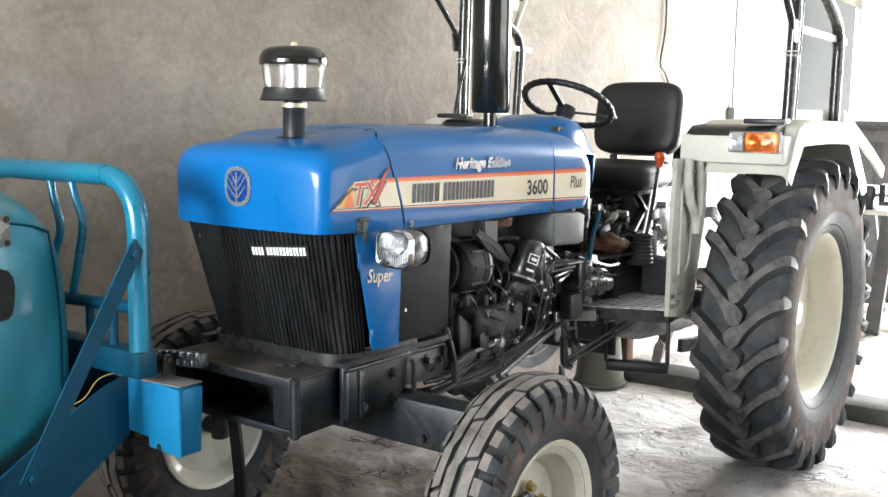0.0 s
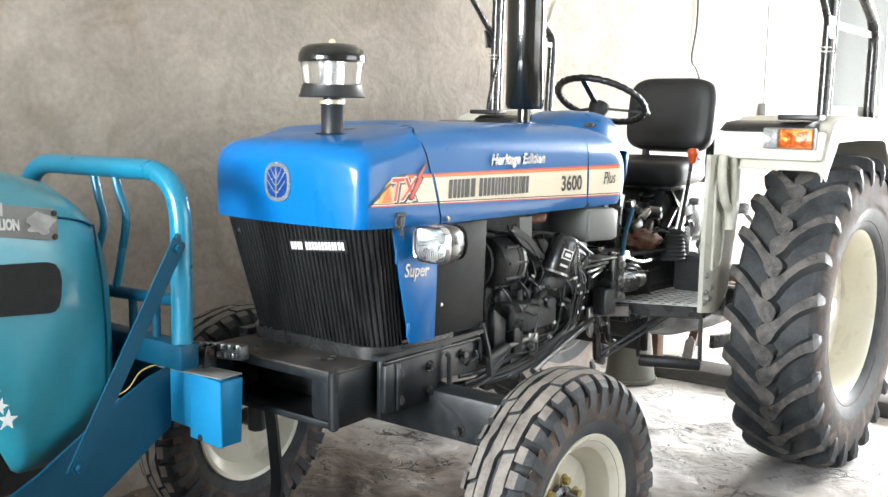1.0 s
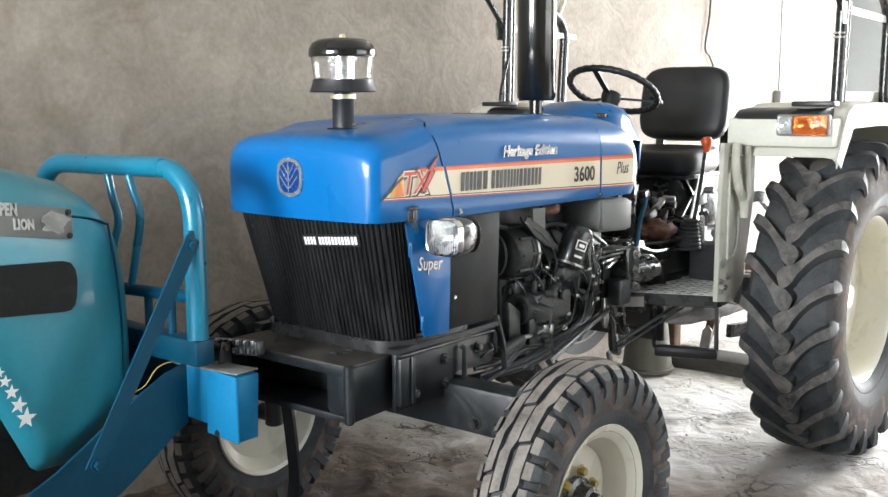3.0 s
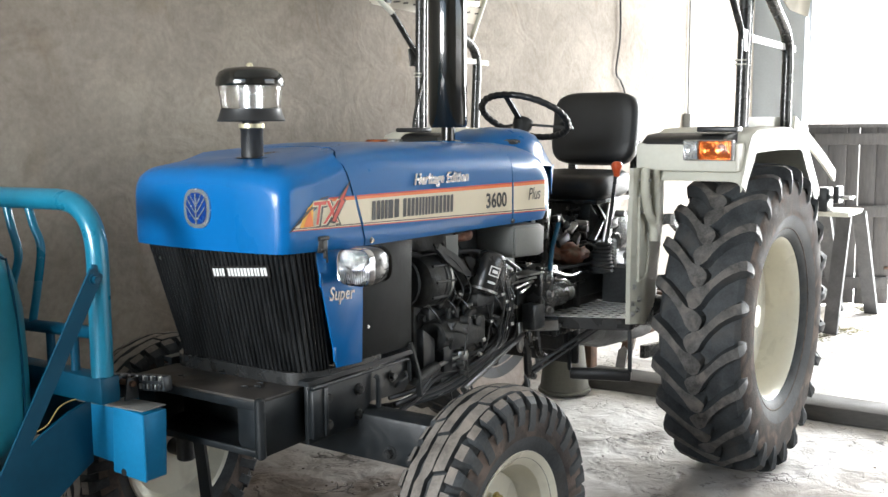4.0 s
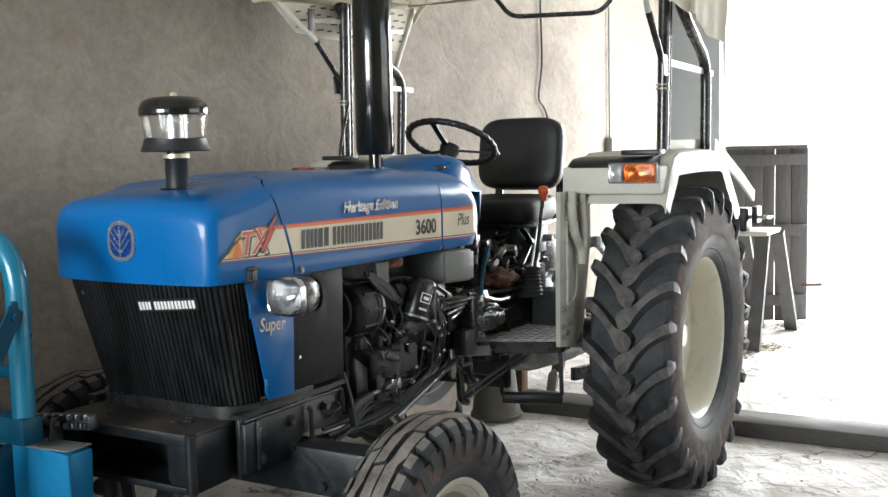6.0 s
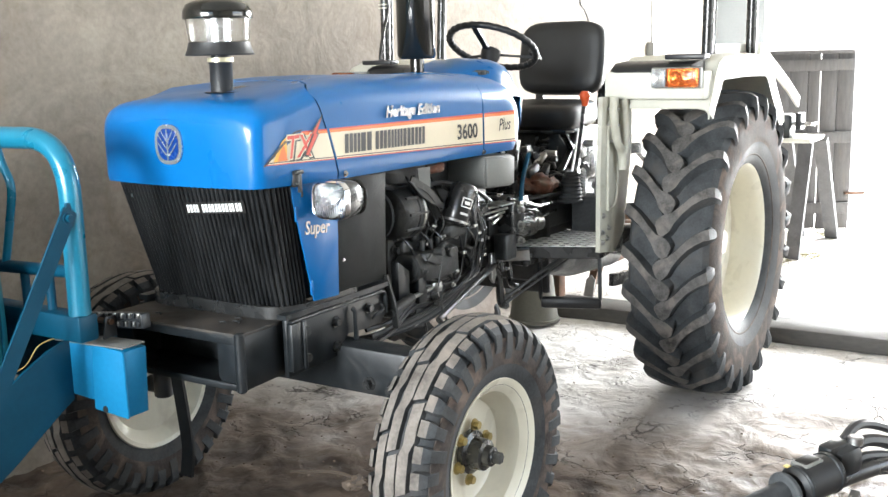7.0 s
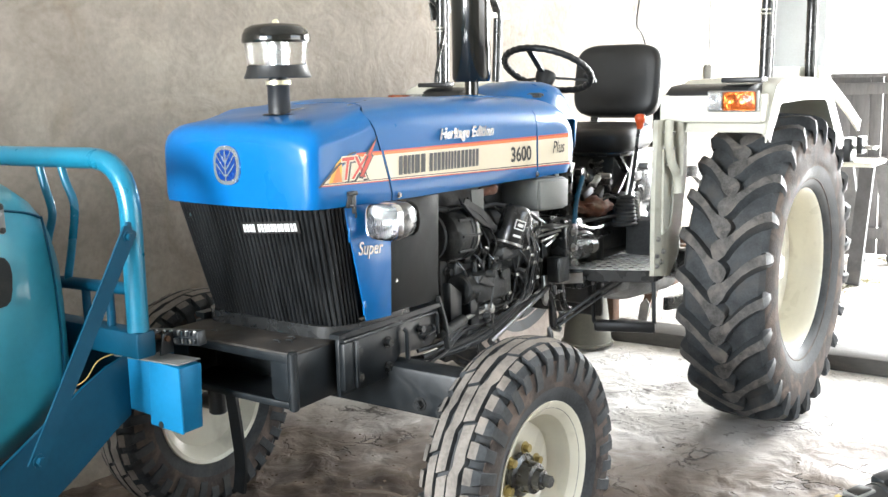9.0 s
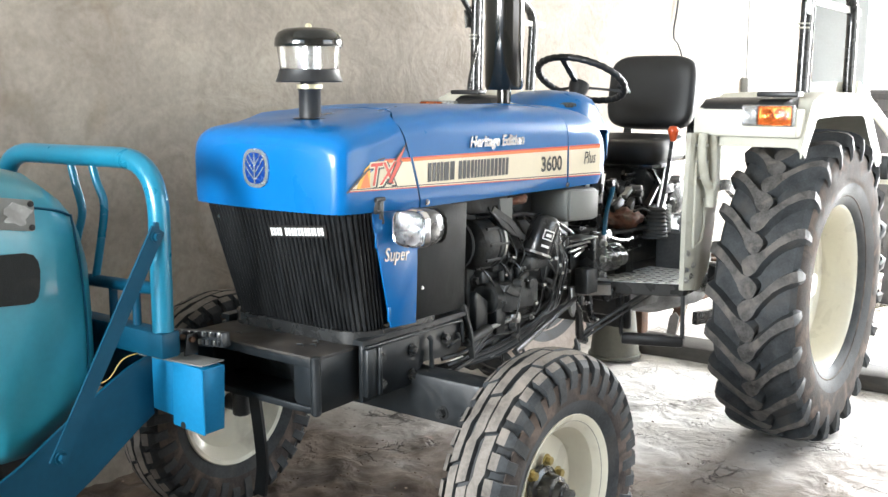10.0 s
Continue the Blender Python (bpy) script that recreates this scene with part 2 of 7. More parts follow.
def mat_wall():
    """Cement plaster: trowelled patches, brown stains, faint lines."""
    m = bpy.data.materials.new("cement_plaster")
    m.use_nodes = True
    nt = m.node_tree
    N, L = nt.nodes, nt.links
    b = N["Principled BSDF"]
    b.inputs["Roughness"].default_value = 0.88
    tc = N.new("ShaderNodeTexCoord")

    def noise_at(s, d, dist=0.0, sc=(1, 1, 1)):
        mp = N.new("ShaderNodeMapping")
        mp.inputs["Scale"].default_value = sc
        L.new(tc.outputs["Object"], mp.inputs[0])
        t = N.new("ShaderNodeTexNoise")
        t.inputs["Scale"].default_value, t.inputs["Detail"].default_value, t.inputs["Distortion"].default_value = s, d, dist
        L.new(mp.outputs[0], t.inputs["Vector"])
        return t.outputs[0]

    def ramp(src, stops):
        r = N.new("ShaderNodeValToRGB")
        L.new(src, r.inputs[0])
        e = r.color_ramp.elements
        e[0].position, e[0].color = stops[0][0], (*stops[0][1], 1)
        e[1].position, e[1].color = stops[-1][0], (*stops[-1][1], 1)
        for p, c in stops[1:-1]:
            k = e.new(p)
            k.color = (*c, 1)
        return r.outputs[0]

    def mix(kind, a, c, f):
        x = N.new("ShaderNodeMix")
        x.data_type, x.blend_type = 'RGBA', kind
        if isinstance(f, float):
            x.inputs["Factor"].default_value = f
        else:
            L.new(f, x.inputs["Factor"])
        L.new(a, x.inputs["A"]), L.new(c, x.inputs["B"])
        return x.outputs["Result"]

    big = noise_at(1.1, 6, 0.3)
    c = ramp(big, [(0.3, (0.186, 0.161, 0.134)), (0.5, (0.222, 0.195, 0.164)), (0.7, (0.272, 0.242, 0.206))])
    patch = noise_at(1.9, 12, 0.9, (1, 1, 1.2))
    c = mix('MULTIPLY', c, ramp(patch, [(0.34, (0.76, 0.74, 0.71)), (0.46, (0.96, 0.96, 0.95)), (0.54, (1.0, 1.0, 1.0)), (0.64, (1.13, 1.13, 1.11))]), 0.55)
    sweep = noise_at(5.5, 12, 2.6, (0.7, 1, 0.9))
    c = mix('MULTIPLY', c, ramp(sweep, [(0.36, (0.84, 0.82, 0.79)), (0.5, (1, 1, 1)), (0.62, (1.08, 1.08, 1.07))]), 0.6)
    stain = noise_at(5.0, 7, 1.0, (1, 1, 0.45))
    c = mix('MULTIPLY', c, ramp(stain, [(0.60, (1, 1, 1)), (0.72, (0.80, 0.72, 0.62))]), 0.55)
    grain = noise_at(48, 6)
    c = mix('MULTIPLY', c, ramp(grain, [(0.3, (0.89, 0.88, 0.87)), (0.7, (1.08, 1.08, 1.08))]), 1.0)
    L.new(c, b.inputs["Base Color"])
    h = N.new("ShaderNodeMath")
    h.operation = 'MULTIPLY_ADD'
    h.inputs[1].default_value = 5.0
    L.new(sweep, h.inputs[0]), L.new(grain, h.inputs[2])
    bp = N.new("ShaderNodeBump")
    bp.inputs["Strength"].default_value, bp.inputs["Distance"].default_value = 0.22, 0.010
    L.new(h.outputs[0], bp.inputs["Height"])
    L.new(bp.outputs[0], b.inputs["Normal"])
    return m


WALL = mat_wall()


def mat_floor():
    """Worn cement: pale dusty patches, brown packed mud with shade in its tone, oil spots."""
    m = bpy.data.materials.new("dusty_cement")
    m.use_nodes = True
    nt = m.node_tree
    N, L = nt.nodes, nt.links
    b = N["Principled BSDF"]
    tc = N.new("ShaderNodeTexCoord")

    def nz(s, d, dist=0.0):
        t = N.new("ShaderNodeTexNoise")
        t.inputs["Scale"].default_value, t.inputs["Detail"].default_value, t.inputs["Distortion"].default_value = s, d, dist
        L.new(tc.outputs["Object"], t.inputs["Vector"])
        return t.outputs[0]

    def rm(src, a, c, lo, hi):
        r = N.new("ShaderNodeMapRange")
        r.inputs["From Min"].default_value, r.inputs["From Max"].default_value = a, c
        r.inputs["To Min"].default_value, r.inputs["To Max"].default_value = lo, hi
        L.new(src, r.inputs[0])
        return r.outputs[0]

    def mx(a, c, f):
        x = N.new("ShaderNodeMix")
        x.data_type = 'RGBA'
        for key, v in (("A", a), ("B", c)):
            if isinstance(v, tuple):
                x.inputs[key].default_value = (*v, 1)
            else:
                L.new(v, x.inputs[key])
        L.new(f, x.inputs["Factor"])
        return x.outputs["Result"]

    c = mx((0.56, 0.53, 0.49), (0.76, 0.74, 0.71), rm(nz(2.2, 7, 0.8), 0.38, 0.62, 0, 1))
    # packed mud round the front wheels; clean cement, paled for daylight, towards the yard
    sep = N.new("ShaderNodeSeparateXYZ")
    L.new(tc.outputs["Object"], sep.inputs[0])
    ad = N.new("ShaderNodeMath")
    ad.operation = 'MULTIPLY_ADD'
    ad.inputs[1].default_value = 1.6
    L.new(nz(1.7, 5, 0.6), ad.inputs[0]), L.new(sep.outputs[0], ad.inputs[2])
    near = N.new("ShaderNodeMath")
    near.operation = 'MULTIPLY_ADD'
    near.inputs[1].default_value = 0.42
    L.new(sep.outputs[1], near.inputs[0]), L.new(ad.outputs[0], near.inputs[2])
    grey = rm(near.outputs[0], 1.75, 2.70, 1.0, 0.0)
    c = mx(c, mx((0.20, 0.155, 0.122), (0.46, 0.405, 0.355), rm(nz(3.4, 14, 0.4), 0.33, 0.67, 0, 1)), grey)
    # mud reaches further and darker to carry the shade of tractor and tyre
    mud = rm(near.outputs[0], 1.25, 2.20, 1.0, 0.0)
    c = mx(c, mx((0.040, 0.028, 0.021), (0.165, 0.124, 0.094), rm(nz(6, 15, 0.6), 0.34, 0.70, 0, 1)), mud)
    pale = N.new("ShaderNodeMath")
    pale.operation = 'MULTIPLY'
    L.new(rm(nz(2.3, 12, 0.5), 0.56, 0.66, 0, 0.75), pale.inputs[0]), L.new(rm(grey, 0.0, 1.0, 1.0, 0.12), pale.inputs[1])
    c = mx(c, (0.80, 0.785, 0.76), pale.outputs[0])
    c = mx(c, (0.085, 0.075, 0.065), rm(nz(2.9, 13, 0.6), 0.60, 0.72, 0, 0.6))
    c = mx(c, (0.10, 0.085, 0.07), rm(nz(17, 6, 1.2), 0.62, 0.70, 0, 0.6))
    # cracks: warped cell borders, broken up by a patchy mask
    warp = N.new("ShaderNodeTexNoise")
    warp.inputs["Scale"].default_value, warp.inputs["Detail"].default_value = 3.5, 6
    L.new(tc.outputs["Object"], warp.inputs["Vector"])
    wv = N.new("ShaderNodeVectorMath")
    wv.operation = 'MULTIPLY_ADD'
    wv.inputs[1].default_value = (0.5, 0.5, 0.5)
    L.new(warp.outputs["Color"], wv.inputs[0]), L.new(tc.outputs["Object"], wv.inputs[2])
    vo = N.new("ShaderNodeTexVoronoi")
    vo.feature = 'DISTANCE_TO_EDGE'
    vo.inputs["Scale"].default_value = 0.75
    L.new(wv.outputs[0], vo.inputs["Vector"])
    crack = N.new("ShaderNodeMath")
    crack.operation = 'MULTIPLY'
    L.new(rm(vo.outputs["Distance"], 0.0015, 0.008, 0.85, 0.0), crack.inputs[0]), L.new(rm(nz(1.9, 4, 0.5), 0.54, 0.60, 0, 1), crack.inputs[1])
    c = mx(c, (0.05, 0.042, 0.035), crack.outputs[0])
    wv2 = N.new("ShaderNodeVectorMath")
    wv2.operation = 'MULTIPLY_ADD'
    wv2.inputs[1].default_value = (0.30, 0.30, 0.30)
    warp2 = N.new("ShaderNodeTexNoise")
    warp2.inputs["Scale"].default_value, warp2.inputs["Detail"].default_value = 7.0, 8
    L.new(tc.outputs["Object"], warp2.inputs["Vector"])
    L.new(warp2.outputs["Color"], wv2.inputs[0]), L.new(tc.outputs["Object"], wv2.inputs[2])
    vo2 = N.new("ShaderNodeTexVoronoi")
    vo2.feature = 'DISTANCE_TO_EDGE'
    vo2.inputs["Scale"].default_value = 4.5
    L.new(wv2.outputs[0], vo2.inputs["Vector"])
    flake = N.new("ShaderNodeMath")
    flake.operation = 'MULTIPLY'
    L.new(rm(vo2.outputs["Distance"], 0.0, 0.035, 0.8, 0.0), flake.inputs[0]), L.new(rm(nz(2.7, 6, 0.4), 0.52, 0.62, 0, 1), flake.inputs[1])
    flake2 = N.new("ShaderNodeMath")
    flake2.operation = 'MULTIPLY'
    L.new(flake.outputs[0], flake2.inputs[0]), L.new(rm(grey, 0.0, 1.0, 0.3, 1.0), flake2.inputs[1])
    c = mx(c, (0.055, 0.042, 0.033), flake2.outputs[0])
    L.new(c, b.inputs["Base Color"])
    L.new(rm(nz(3, 5), 0.35, 0.65, 0.55, 0.85), b.inputs["Roughness"])
    h = N.new("ShaderNodeMath")
    h.operation = 'ADD'
    L.new(nz(6, 14, 0.6), h.inputs[0]), L.new(nz(2.4, 6, 0.6), h.inputs[1])
    h2 = N.new("ShaderNodeMath")
    h2.operation = 'MULTIPLY_ADD'
    h2.inputs[1].default_value = -0.7
    L.new(flake2.outputs[0], h2.inputs[0]), L.new(h.outputs[0], h2.inputs[2])
    h = h2
    bp = N.new("ShaderNodeBump")
    bp.inputs["Strength"].default_value, bp.inputs["Distance"].default_value = 1.0, 0.035
    L.new(h.outputs[0], bp.inputs["Height"])
    L.new(bp.outputs[0], b.inputs["Normal"])
    return m


FLOOR = mat_floor()
GROUND = mat("yard_cement", (0.52, 0.50, 0.46), 0.85, 0, 0.15, 2, 40, 0.2, (0.36, 0.33, 0.28), 0.25, 1.2)
CEIL = mat("ceiling_plaster", (0.30, 0.29, 0.27), 0.9, 0, 0.10, 2, 60, 0.1)


# ---- mesh helpers ----
V3 = Vector
PLACE = Matrix()  # where the section in hand stands


def shift(x=0.0, y=0.0, z=0.0):
    return Matrix.Translation((x, y, z))


def part(name, bm, material, parent=None, label="", angle=38, m=None):
    """Link a bmesh as one mesh object, shaded smooth below that edge angle."""
    bmesh.ops.recalc_face_normals(bm, faces=bm.faces)
    me = bpy.data.meshes.new(name)
    bm.to_mesh(me)
    bm.free()
    if m is None:
        me.transform(PLACE)
    for p in me.polygons:
        p.use_smooth = True
    me.set_sharp_from_angle(angle=radians(angle))
    for mm in (material if isinstance(material, (list, tuple)) else [material]):
        me.materials.append(mm)
    ob = new(name, me)
    if parent:
        ob.parent = parent
    if m is not None:
        ob.matrix_local = m
    if label:
        ob["label"] = label
    return ob


def empty(name, at, label, category, group="", kind=""):
    ob = new(name)
    ob.location = at
    ob.empty_display_size = 0.1
    return tagged(ob, label, category, group, kind)


def box(c, s, bev=0.004, m=None, bm=None):
    """A bevelled box of size s round c; m turns it about its middle."""
    b2 = bmesh.new()
    bmesh.ops.create_cube(b2, size=1.0, matrix=Matrix.Diagonal((*s, 1)))
    if bev:
        bmesh.ops.bevel(b2, geom=b2.edges[:], offset=min(bev, min(s) * 0.45), segments=2, profile=0.5, affect='EDGES')
    b2.transform(Matrix.Translation(c) @ (m or Matrix()))
    return joined(bm, b2)


def joined(bm, b2):
    if bm is None:
        return b2
    me = bpy.data.meshes.new("tmp")
    b2.to_mesh(me)
    b2.free()
    bm.from_mesh(me)
    bpy.data.meshes.remove(me)
    return bm


def grid_faces(bm, rings, closed_ring=True, closed_path=False, caps=False):
    rows = [[bm.verts.new(p) for p in r] for r in rings]
    n = len(rows[0])
    last = len(rows) if closed_path else len(rows) - 1
    for i in range(last):
        a, b = rows[i], rows[(i + 1) % len(rows)]
        for j in range(n if closed_ring else n - 1):
            k = (j + 1) % n
            bm.faces.new((a[j], a[k], b[k], b[j]))
    if caps:
        bm.faces.new(rows[0][::-1])
        bm.faces.new(rows[-1])
    return rows


def cyl(p0, p1, r, r2=None, seg=20, bm=None, bev=0.0):
    p0, p1 = V3(p0), V3(p1)
    d = p1 - p0
    q = d.to_track_quat('Z', 'Y').to_matrix()
    r2 = r if r2 is None else r2
    prof = [(r, 0.0), (r2, d.length)]
    if bev:
        prof = [(r - bev, 0.0), (r, bev), (r2, d.length - bev), (r2 - bev, d.length)]
    rings = [[p0 + q @ V3((rr * math.cos(a), rr * math.sin(a), h)) for a in (2 * math.pi * k / seg for k in range(seg))] for rr, h in prof]
    b2 = bmesh.new()
    grid_faces(b2, rings, caps=True)
    return joined(bm, b2)


def lathe(profile, at=(0, 0, 0), axis='Z', seg=40, bm=None, closed=False):
    """Turn (radius, height) points about an axis through at."""
    rings = []
    for r, h in profile:
        ring = []
        for k in range(seg):
            a = 2 * math.pi * k / seg
            x, y = max(r, 1e-4) * math.cos(a), max(r, 1e-4) * math.sin(a)
            ring.append(V3(at) + V3({'Z': (x, y, h), 'Y': (x, h, y), 'X': (h, x, y)}[axis]))
        rings.append(ring)
    b2 = bmesh.new()
    grid_faces(b2, rings, closed_path=closed, caps=not closed)
    return joined(bm, b2)


def smooth_path(pts, per=6):
    """A Catmull-Rom line through the points."""
    P = [V3(p) for p in pts]
    P = [P[0] * 2 - P[1]] + P + [P[-1] * 2 - P[-2]]
    out = []
    for i in range(1, len(P) - 2):
        for k in range(per):
            t = k / per
            a, b, c, d = P[i - 1], P[i], P[i + 1], P[i + 2]
            out.append(0.5 * ((2 * b) + (c - a) * t + (2 * a - 5 * b + 4 * c - d) * t * t + (3 * b - a - 3 * c + d) * t ** 3))
    out.append(P[-2])
    return out


def tube(pts, r, seg=12, bm=None, closed=False, flat=None, ends=1.0):
    """Sweep a round (or flat: width, thickness) bar along points."""
    P = [V3(p) for p in pts]
    n = len(P)
    rings = []
    up = None
    for i, p in enumerate(P):
        if closed:
            t = (P[(i + 1) % n] - P[i - 1]).normalized()
        else:
            t = (P[min(i + 1, n - 1)] - P[max(i - 1, 0)]).normalized()
        if up is None:
            up = V3((0, 0, 1)) if abs(t.z) < 0.9 else V3((1, 0, 0))
        side = t.cross(up)
        side = side.normalized() if side.length > 1e-4 else V3((0, 1, 0))
        up = side.cross(t).normalized()
        rr = r * (ends if (i in (0, n - 1) and not closed) else 1)
        if flat:
            w, h = flat
            rings.append([p + side * a * w / 2 + up * b * h / 2 for a, b in ((1, 1), (-1, 1), (-1, -1), (1, -1))])
        else:
            rings.append([p + (side * math.cos(a) + up * math.sin(a)) * rr for a in (2 * math.pi * k / seg for k in range(seg))])
    b2 = bmesh.new()
    grid_faces(b2, rings, closed_path=closed, caps=not closed)
    return joined(bm, b2)


def bent(pts, rad, per=5):
    """Points of a bar with rounded corners of radius rad."""
    P = [V3(p) for p in pts]
    out = [P[0]]
    for i in range(1, len(P) - 1):
        a, b, c = P[i - 1], P[i], P[i + 1]
        u, v = (a - b), (c - b)
        r = min(rad, u.length * 0.48, v.length * 0.48)
        s, e = b + u.normalized() * r, b + v.normalized() * r
        for k in range(per + 1):
            t = k / per
            out.append(s * (1 - t) ** 2 + b * 2 * t * (1 - t) + e * t * t)
    out.append(P[-1])
    return out


def plate(outline, thick, to, bm=None, bev=0.0):
    """A flat plate: 2D outline mapped by to(u, v, w), w from 0 to thick."""
    b2 = bmesh.new()
    lo = [b2.verts.new(to(u, v, 0.0)) for u, v in outline]
    hi = [b2.verts.new(to(u, v, thick)) for u, v in outline]
    b2.faces.new(lo[::-1]), b2.faces.new(hi)
    n = len(outline)
    for i in range(n):
        j = (i + 1) % n
        b2.faces.new((lo[i], lo[j], hi[j], hi[i]))
    if bev:
        bmesh.ops.bevel(b2, geom=b2.edges[:], offset=bev, segments=2, profile=0.5, affect='EDGES')
    return joined(bm, b2)


def bolt(at, d, r=0.011, h=0.010, bm=None):
    """A hexagon bolt head on a washer, standing along d."""
    at, d = V3(at), V3(d).normalized()
    bm = cyl(at, at + d * 0.003, r * 1.5, seg=16, bm=bm)
    return cyl(at + d * 0.003, at + d * (0.003 + h), r, seg=6, bm=bm)


def lettering(name, text, size, material, parent, to, depth=0.0015, shear=0.0, label="", stretch=1.0, bold=0.0):
    """Raised words of the built-in font; to(u, v, w) maps the flat text."""
    cu = bpy.data.curves.new(name, 'FONT')
    cu.body, cu.size, cu.extrude, cu.shear, cu.resolution_u, cu.offset = text, size, depth / 2, shear, 3, bold
    tmp = bpy.data.objects.new(name, cu)
    scene.collection.objects.link(tmp)
    dg = bpy.context.evaluated_depsgraph_get()
    me = bpy.data.meshes.new_from_object(tmp.evaluated_get(dg))
    bpy.data.objects.remove(tmp)
    bpy.data.curves.remove(cu)
    for v in me.vertices:
        v.co = to(v.co.x * stretch, v.co.y, v.co.z + depth / 2)
    me.name = name
    me.materials.clear()
    me.materials.append(material)
    ob = new(name, me)
    ob.parent = parent
    if label:
        ob["label"] = label
    return ob


# ---- the shed ----
def wall_piece(name, x0, x1, y0, y1, z0, z1, material=None, label="", category="wall"):
    c, s = ((x0 + x1) / 2, (y0 + y1) / 2, (z0 + z1) / 2), (x1 - x0, y1 - y0, z1 - z0)
    return tagged(part(name, box(c, s, 0), material or WALL), label, category, kind="structure")


def sheet(xs, ys, height):
    verts = [(x, y, height(x, y)) for x in xs for y in ys]
    n = len(ys)
    bm = bmesh.new()
    vs = [bm.verts.new(v) for v in verts]
    for i in range(len(xs) - 1):
        for j in range(n - 1):
            bm.faces.new((vs[i * n + j], vs[(i + 1) * n + j], vs[(i + 1) * n + j + 1], vs[i * n + j + 1]))
    return bm


def steps(*spans):
    """Grid lines: (from, to, spacing) spans joined end to end."""
    out = []
    for a, c, d in spans:
        n = max(1, round((c - a) / d))
        out += [a + (c - a) * k / n for k in range(n)]
    return out + [spans[-1][1]]


def floor_height(x, y):
    """Gentle waves; trodden mud with ruts and clods round the front wheels."""
    p = V3((x, y, 0))
    z = -0.012 + 0.010 * noise.fractal(p * 1.1, 1.0, 2.0, 4)
    mud = min(1.0, max(0.12, (1.9 - x - 0.5 * y) / 1.4)) if -3.0 < x < 5.0 else 0.12
    ridge = 1.0 - abs(noise.noise(V3((x * 7.0 + 0.6 * y, y * 4.5, 0.3)))) * 2.2
    z += mud * (0.016 * noise.fractal(p * 8.0, 0.8, 2.0, 6) + 0.010 * max(0.0, ridge) * noise.noise(p * 3.0))
    return min(z, -0.001)


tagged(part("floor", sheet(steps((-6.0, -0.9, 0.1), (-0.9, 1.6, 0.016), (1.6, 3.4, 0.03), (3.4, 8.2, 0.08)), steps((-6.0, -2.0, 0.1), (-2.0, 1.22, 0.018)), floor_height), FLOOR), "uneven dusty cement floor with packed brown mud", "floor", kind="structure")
tagged(part("ground", sheet(steps((-900, 900, 225)), steps((-900, 900, 225)), lambda x, y: -0.06), GROUND), "pale cement yard outside the shed", "ground", kind="structure")
wall_piece("wall_north", -6.2, 8.2, 1.2, 1.43, -0.1, 4.6, label="rough grey-brown cement plaster wall with stains")
wall_piece("wall_east_pier", 8.0, 8.23, 0.70, 1.2, -0.1, 4.6, material=ENDWALL, label="plastered end wall beside the yard door")
wall_piece("wall_east_lintel", 8.0, 8.23, -4.4, 0.70, 3.05, 4.6, material=ENDWALL, label="plastered lintel over the yard door")
wall_piece("wall_east_south", 8.0, 8.23, -6.0, -4.4, -0.1, 4.6, material=ENDWALL, label="plastered end wall beside the yard door")
wall_piece("wall_west_north", -6.2, -6.0, 0.9, 1.2, -0.1, 4.6, label="plain plastered wall beside the open front")
wall_piece("wall_west_lintel", -6.2, -6.0, -3.4, 0.9, 3.3, 4.6, label="plain plastered lintel over the open front")
wall_piece("wall_west_south", -6.2, -6.0, -6.0, -3.4, -0.1, 4.6, label="plain plastered wall beside the open front")
# unseen side: walls and opening are assumed, to let fill light in
wall_piece("wall_south_west", -6.2, 0.2, -6.2, -6.0, -0.1, 4.6, label="assumed plain side wall, out of view")
wall_piece("wall_south_lintel", 0.2, 5.0, -6.2, -6.0, 3.3, 4.6, label="plain lintel over an assumed, unseen side opening")
wall_piece("wall_south_east", 5.0, 8.2, -6.2, -6.0, -0.1, 4.6, label="assumed plain side wall, out of view")
wall_piece("ceiling", -6.2, 8.23, -6.2, 1.43, 4.6, 4.8, CEIL, "flat grey plastered ceiling", "ceiling")

# ---- the blue tractor ----
tractor = empty("tractor", (0, 0, 0), "blue farm tractor with cream stripe, cream wheels and canvas canopy", "tractor")


def group_part(name, label="", owner=None):
    """A part that is made of pieces only."""
    ob = new(name)
    ob.parent, ob.empty_display_size = owner or tractor, 0.05
    if label:
        ob["label"] = label
    return ob


def lerp(x, table):
    for (a, va), (b, vb) in zip(table, table[1:]):
        if x <= b:
            t = max(0.0, (x - a) / (b - a))
            return va + (vb - va) * t
    return table[-1][1]


def side_y(x):
    """Half width of the bonnet's flat flank."""
    return lerp(x, [(-0.42, 0.2995), (-0.36, 0.302), (0.72, 0.304), (1.05, 0.300)])


def hood_top(x):
    return lerp(x, [(-0.43, 1.372), (-0.385, 1.391), (-0.30, 1.400), (-0.235, 1.407), (-0.12, 1.424), (-0.05, 1.436), (0.05, 1.443), (0.40, 1.437), (0.80, 1.427), (0.90, 1.422), (0.97, 1.404), (1.02, 1.370), (1.05, 1.325)])


def hood_foot(x):
    return lerp(x, [(-0.43, 1.170), (-0.07, 1.160), (1.0, 1.149)])


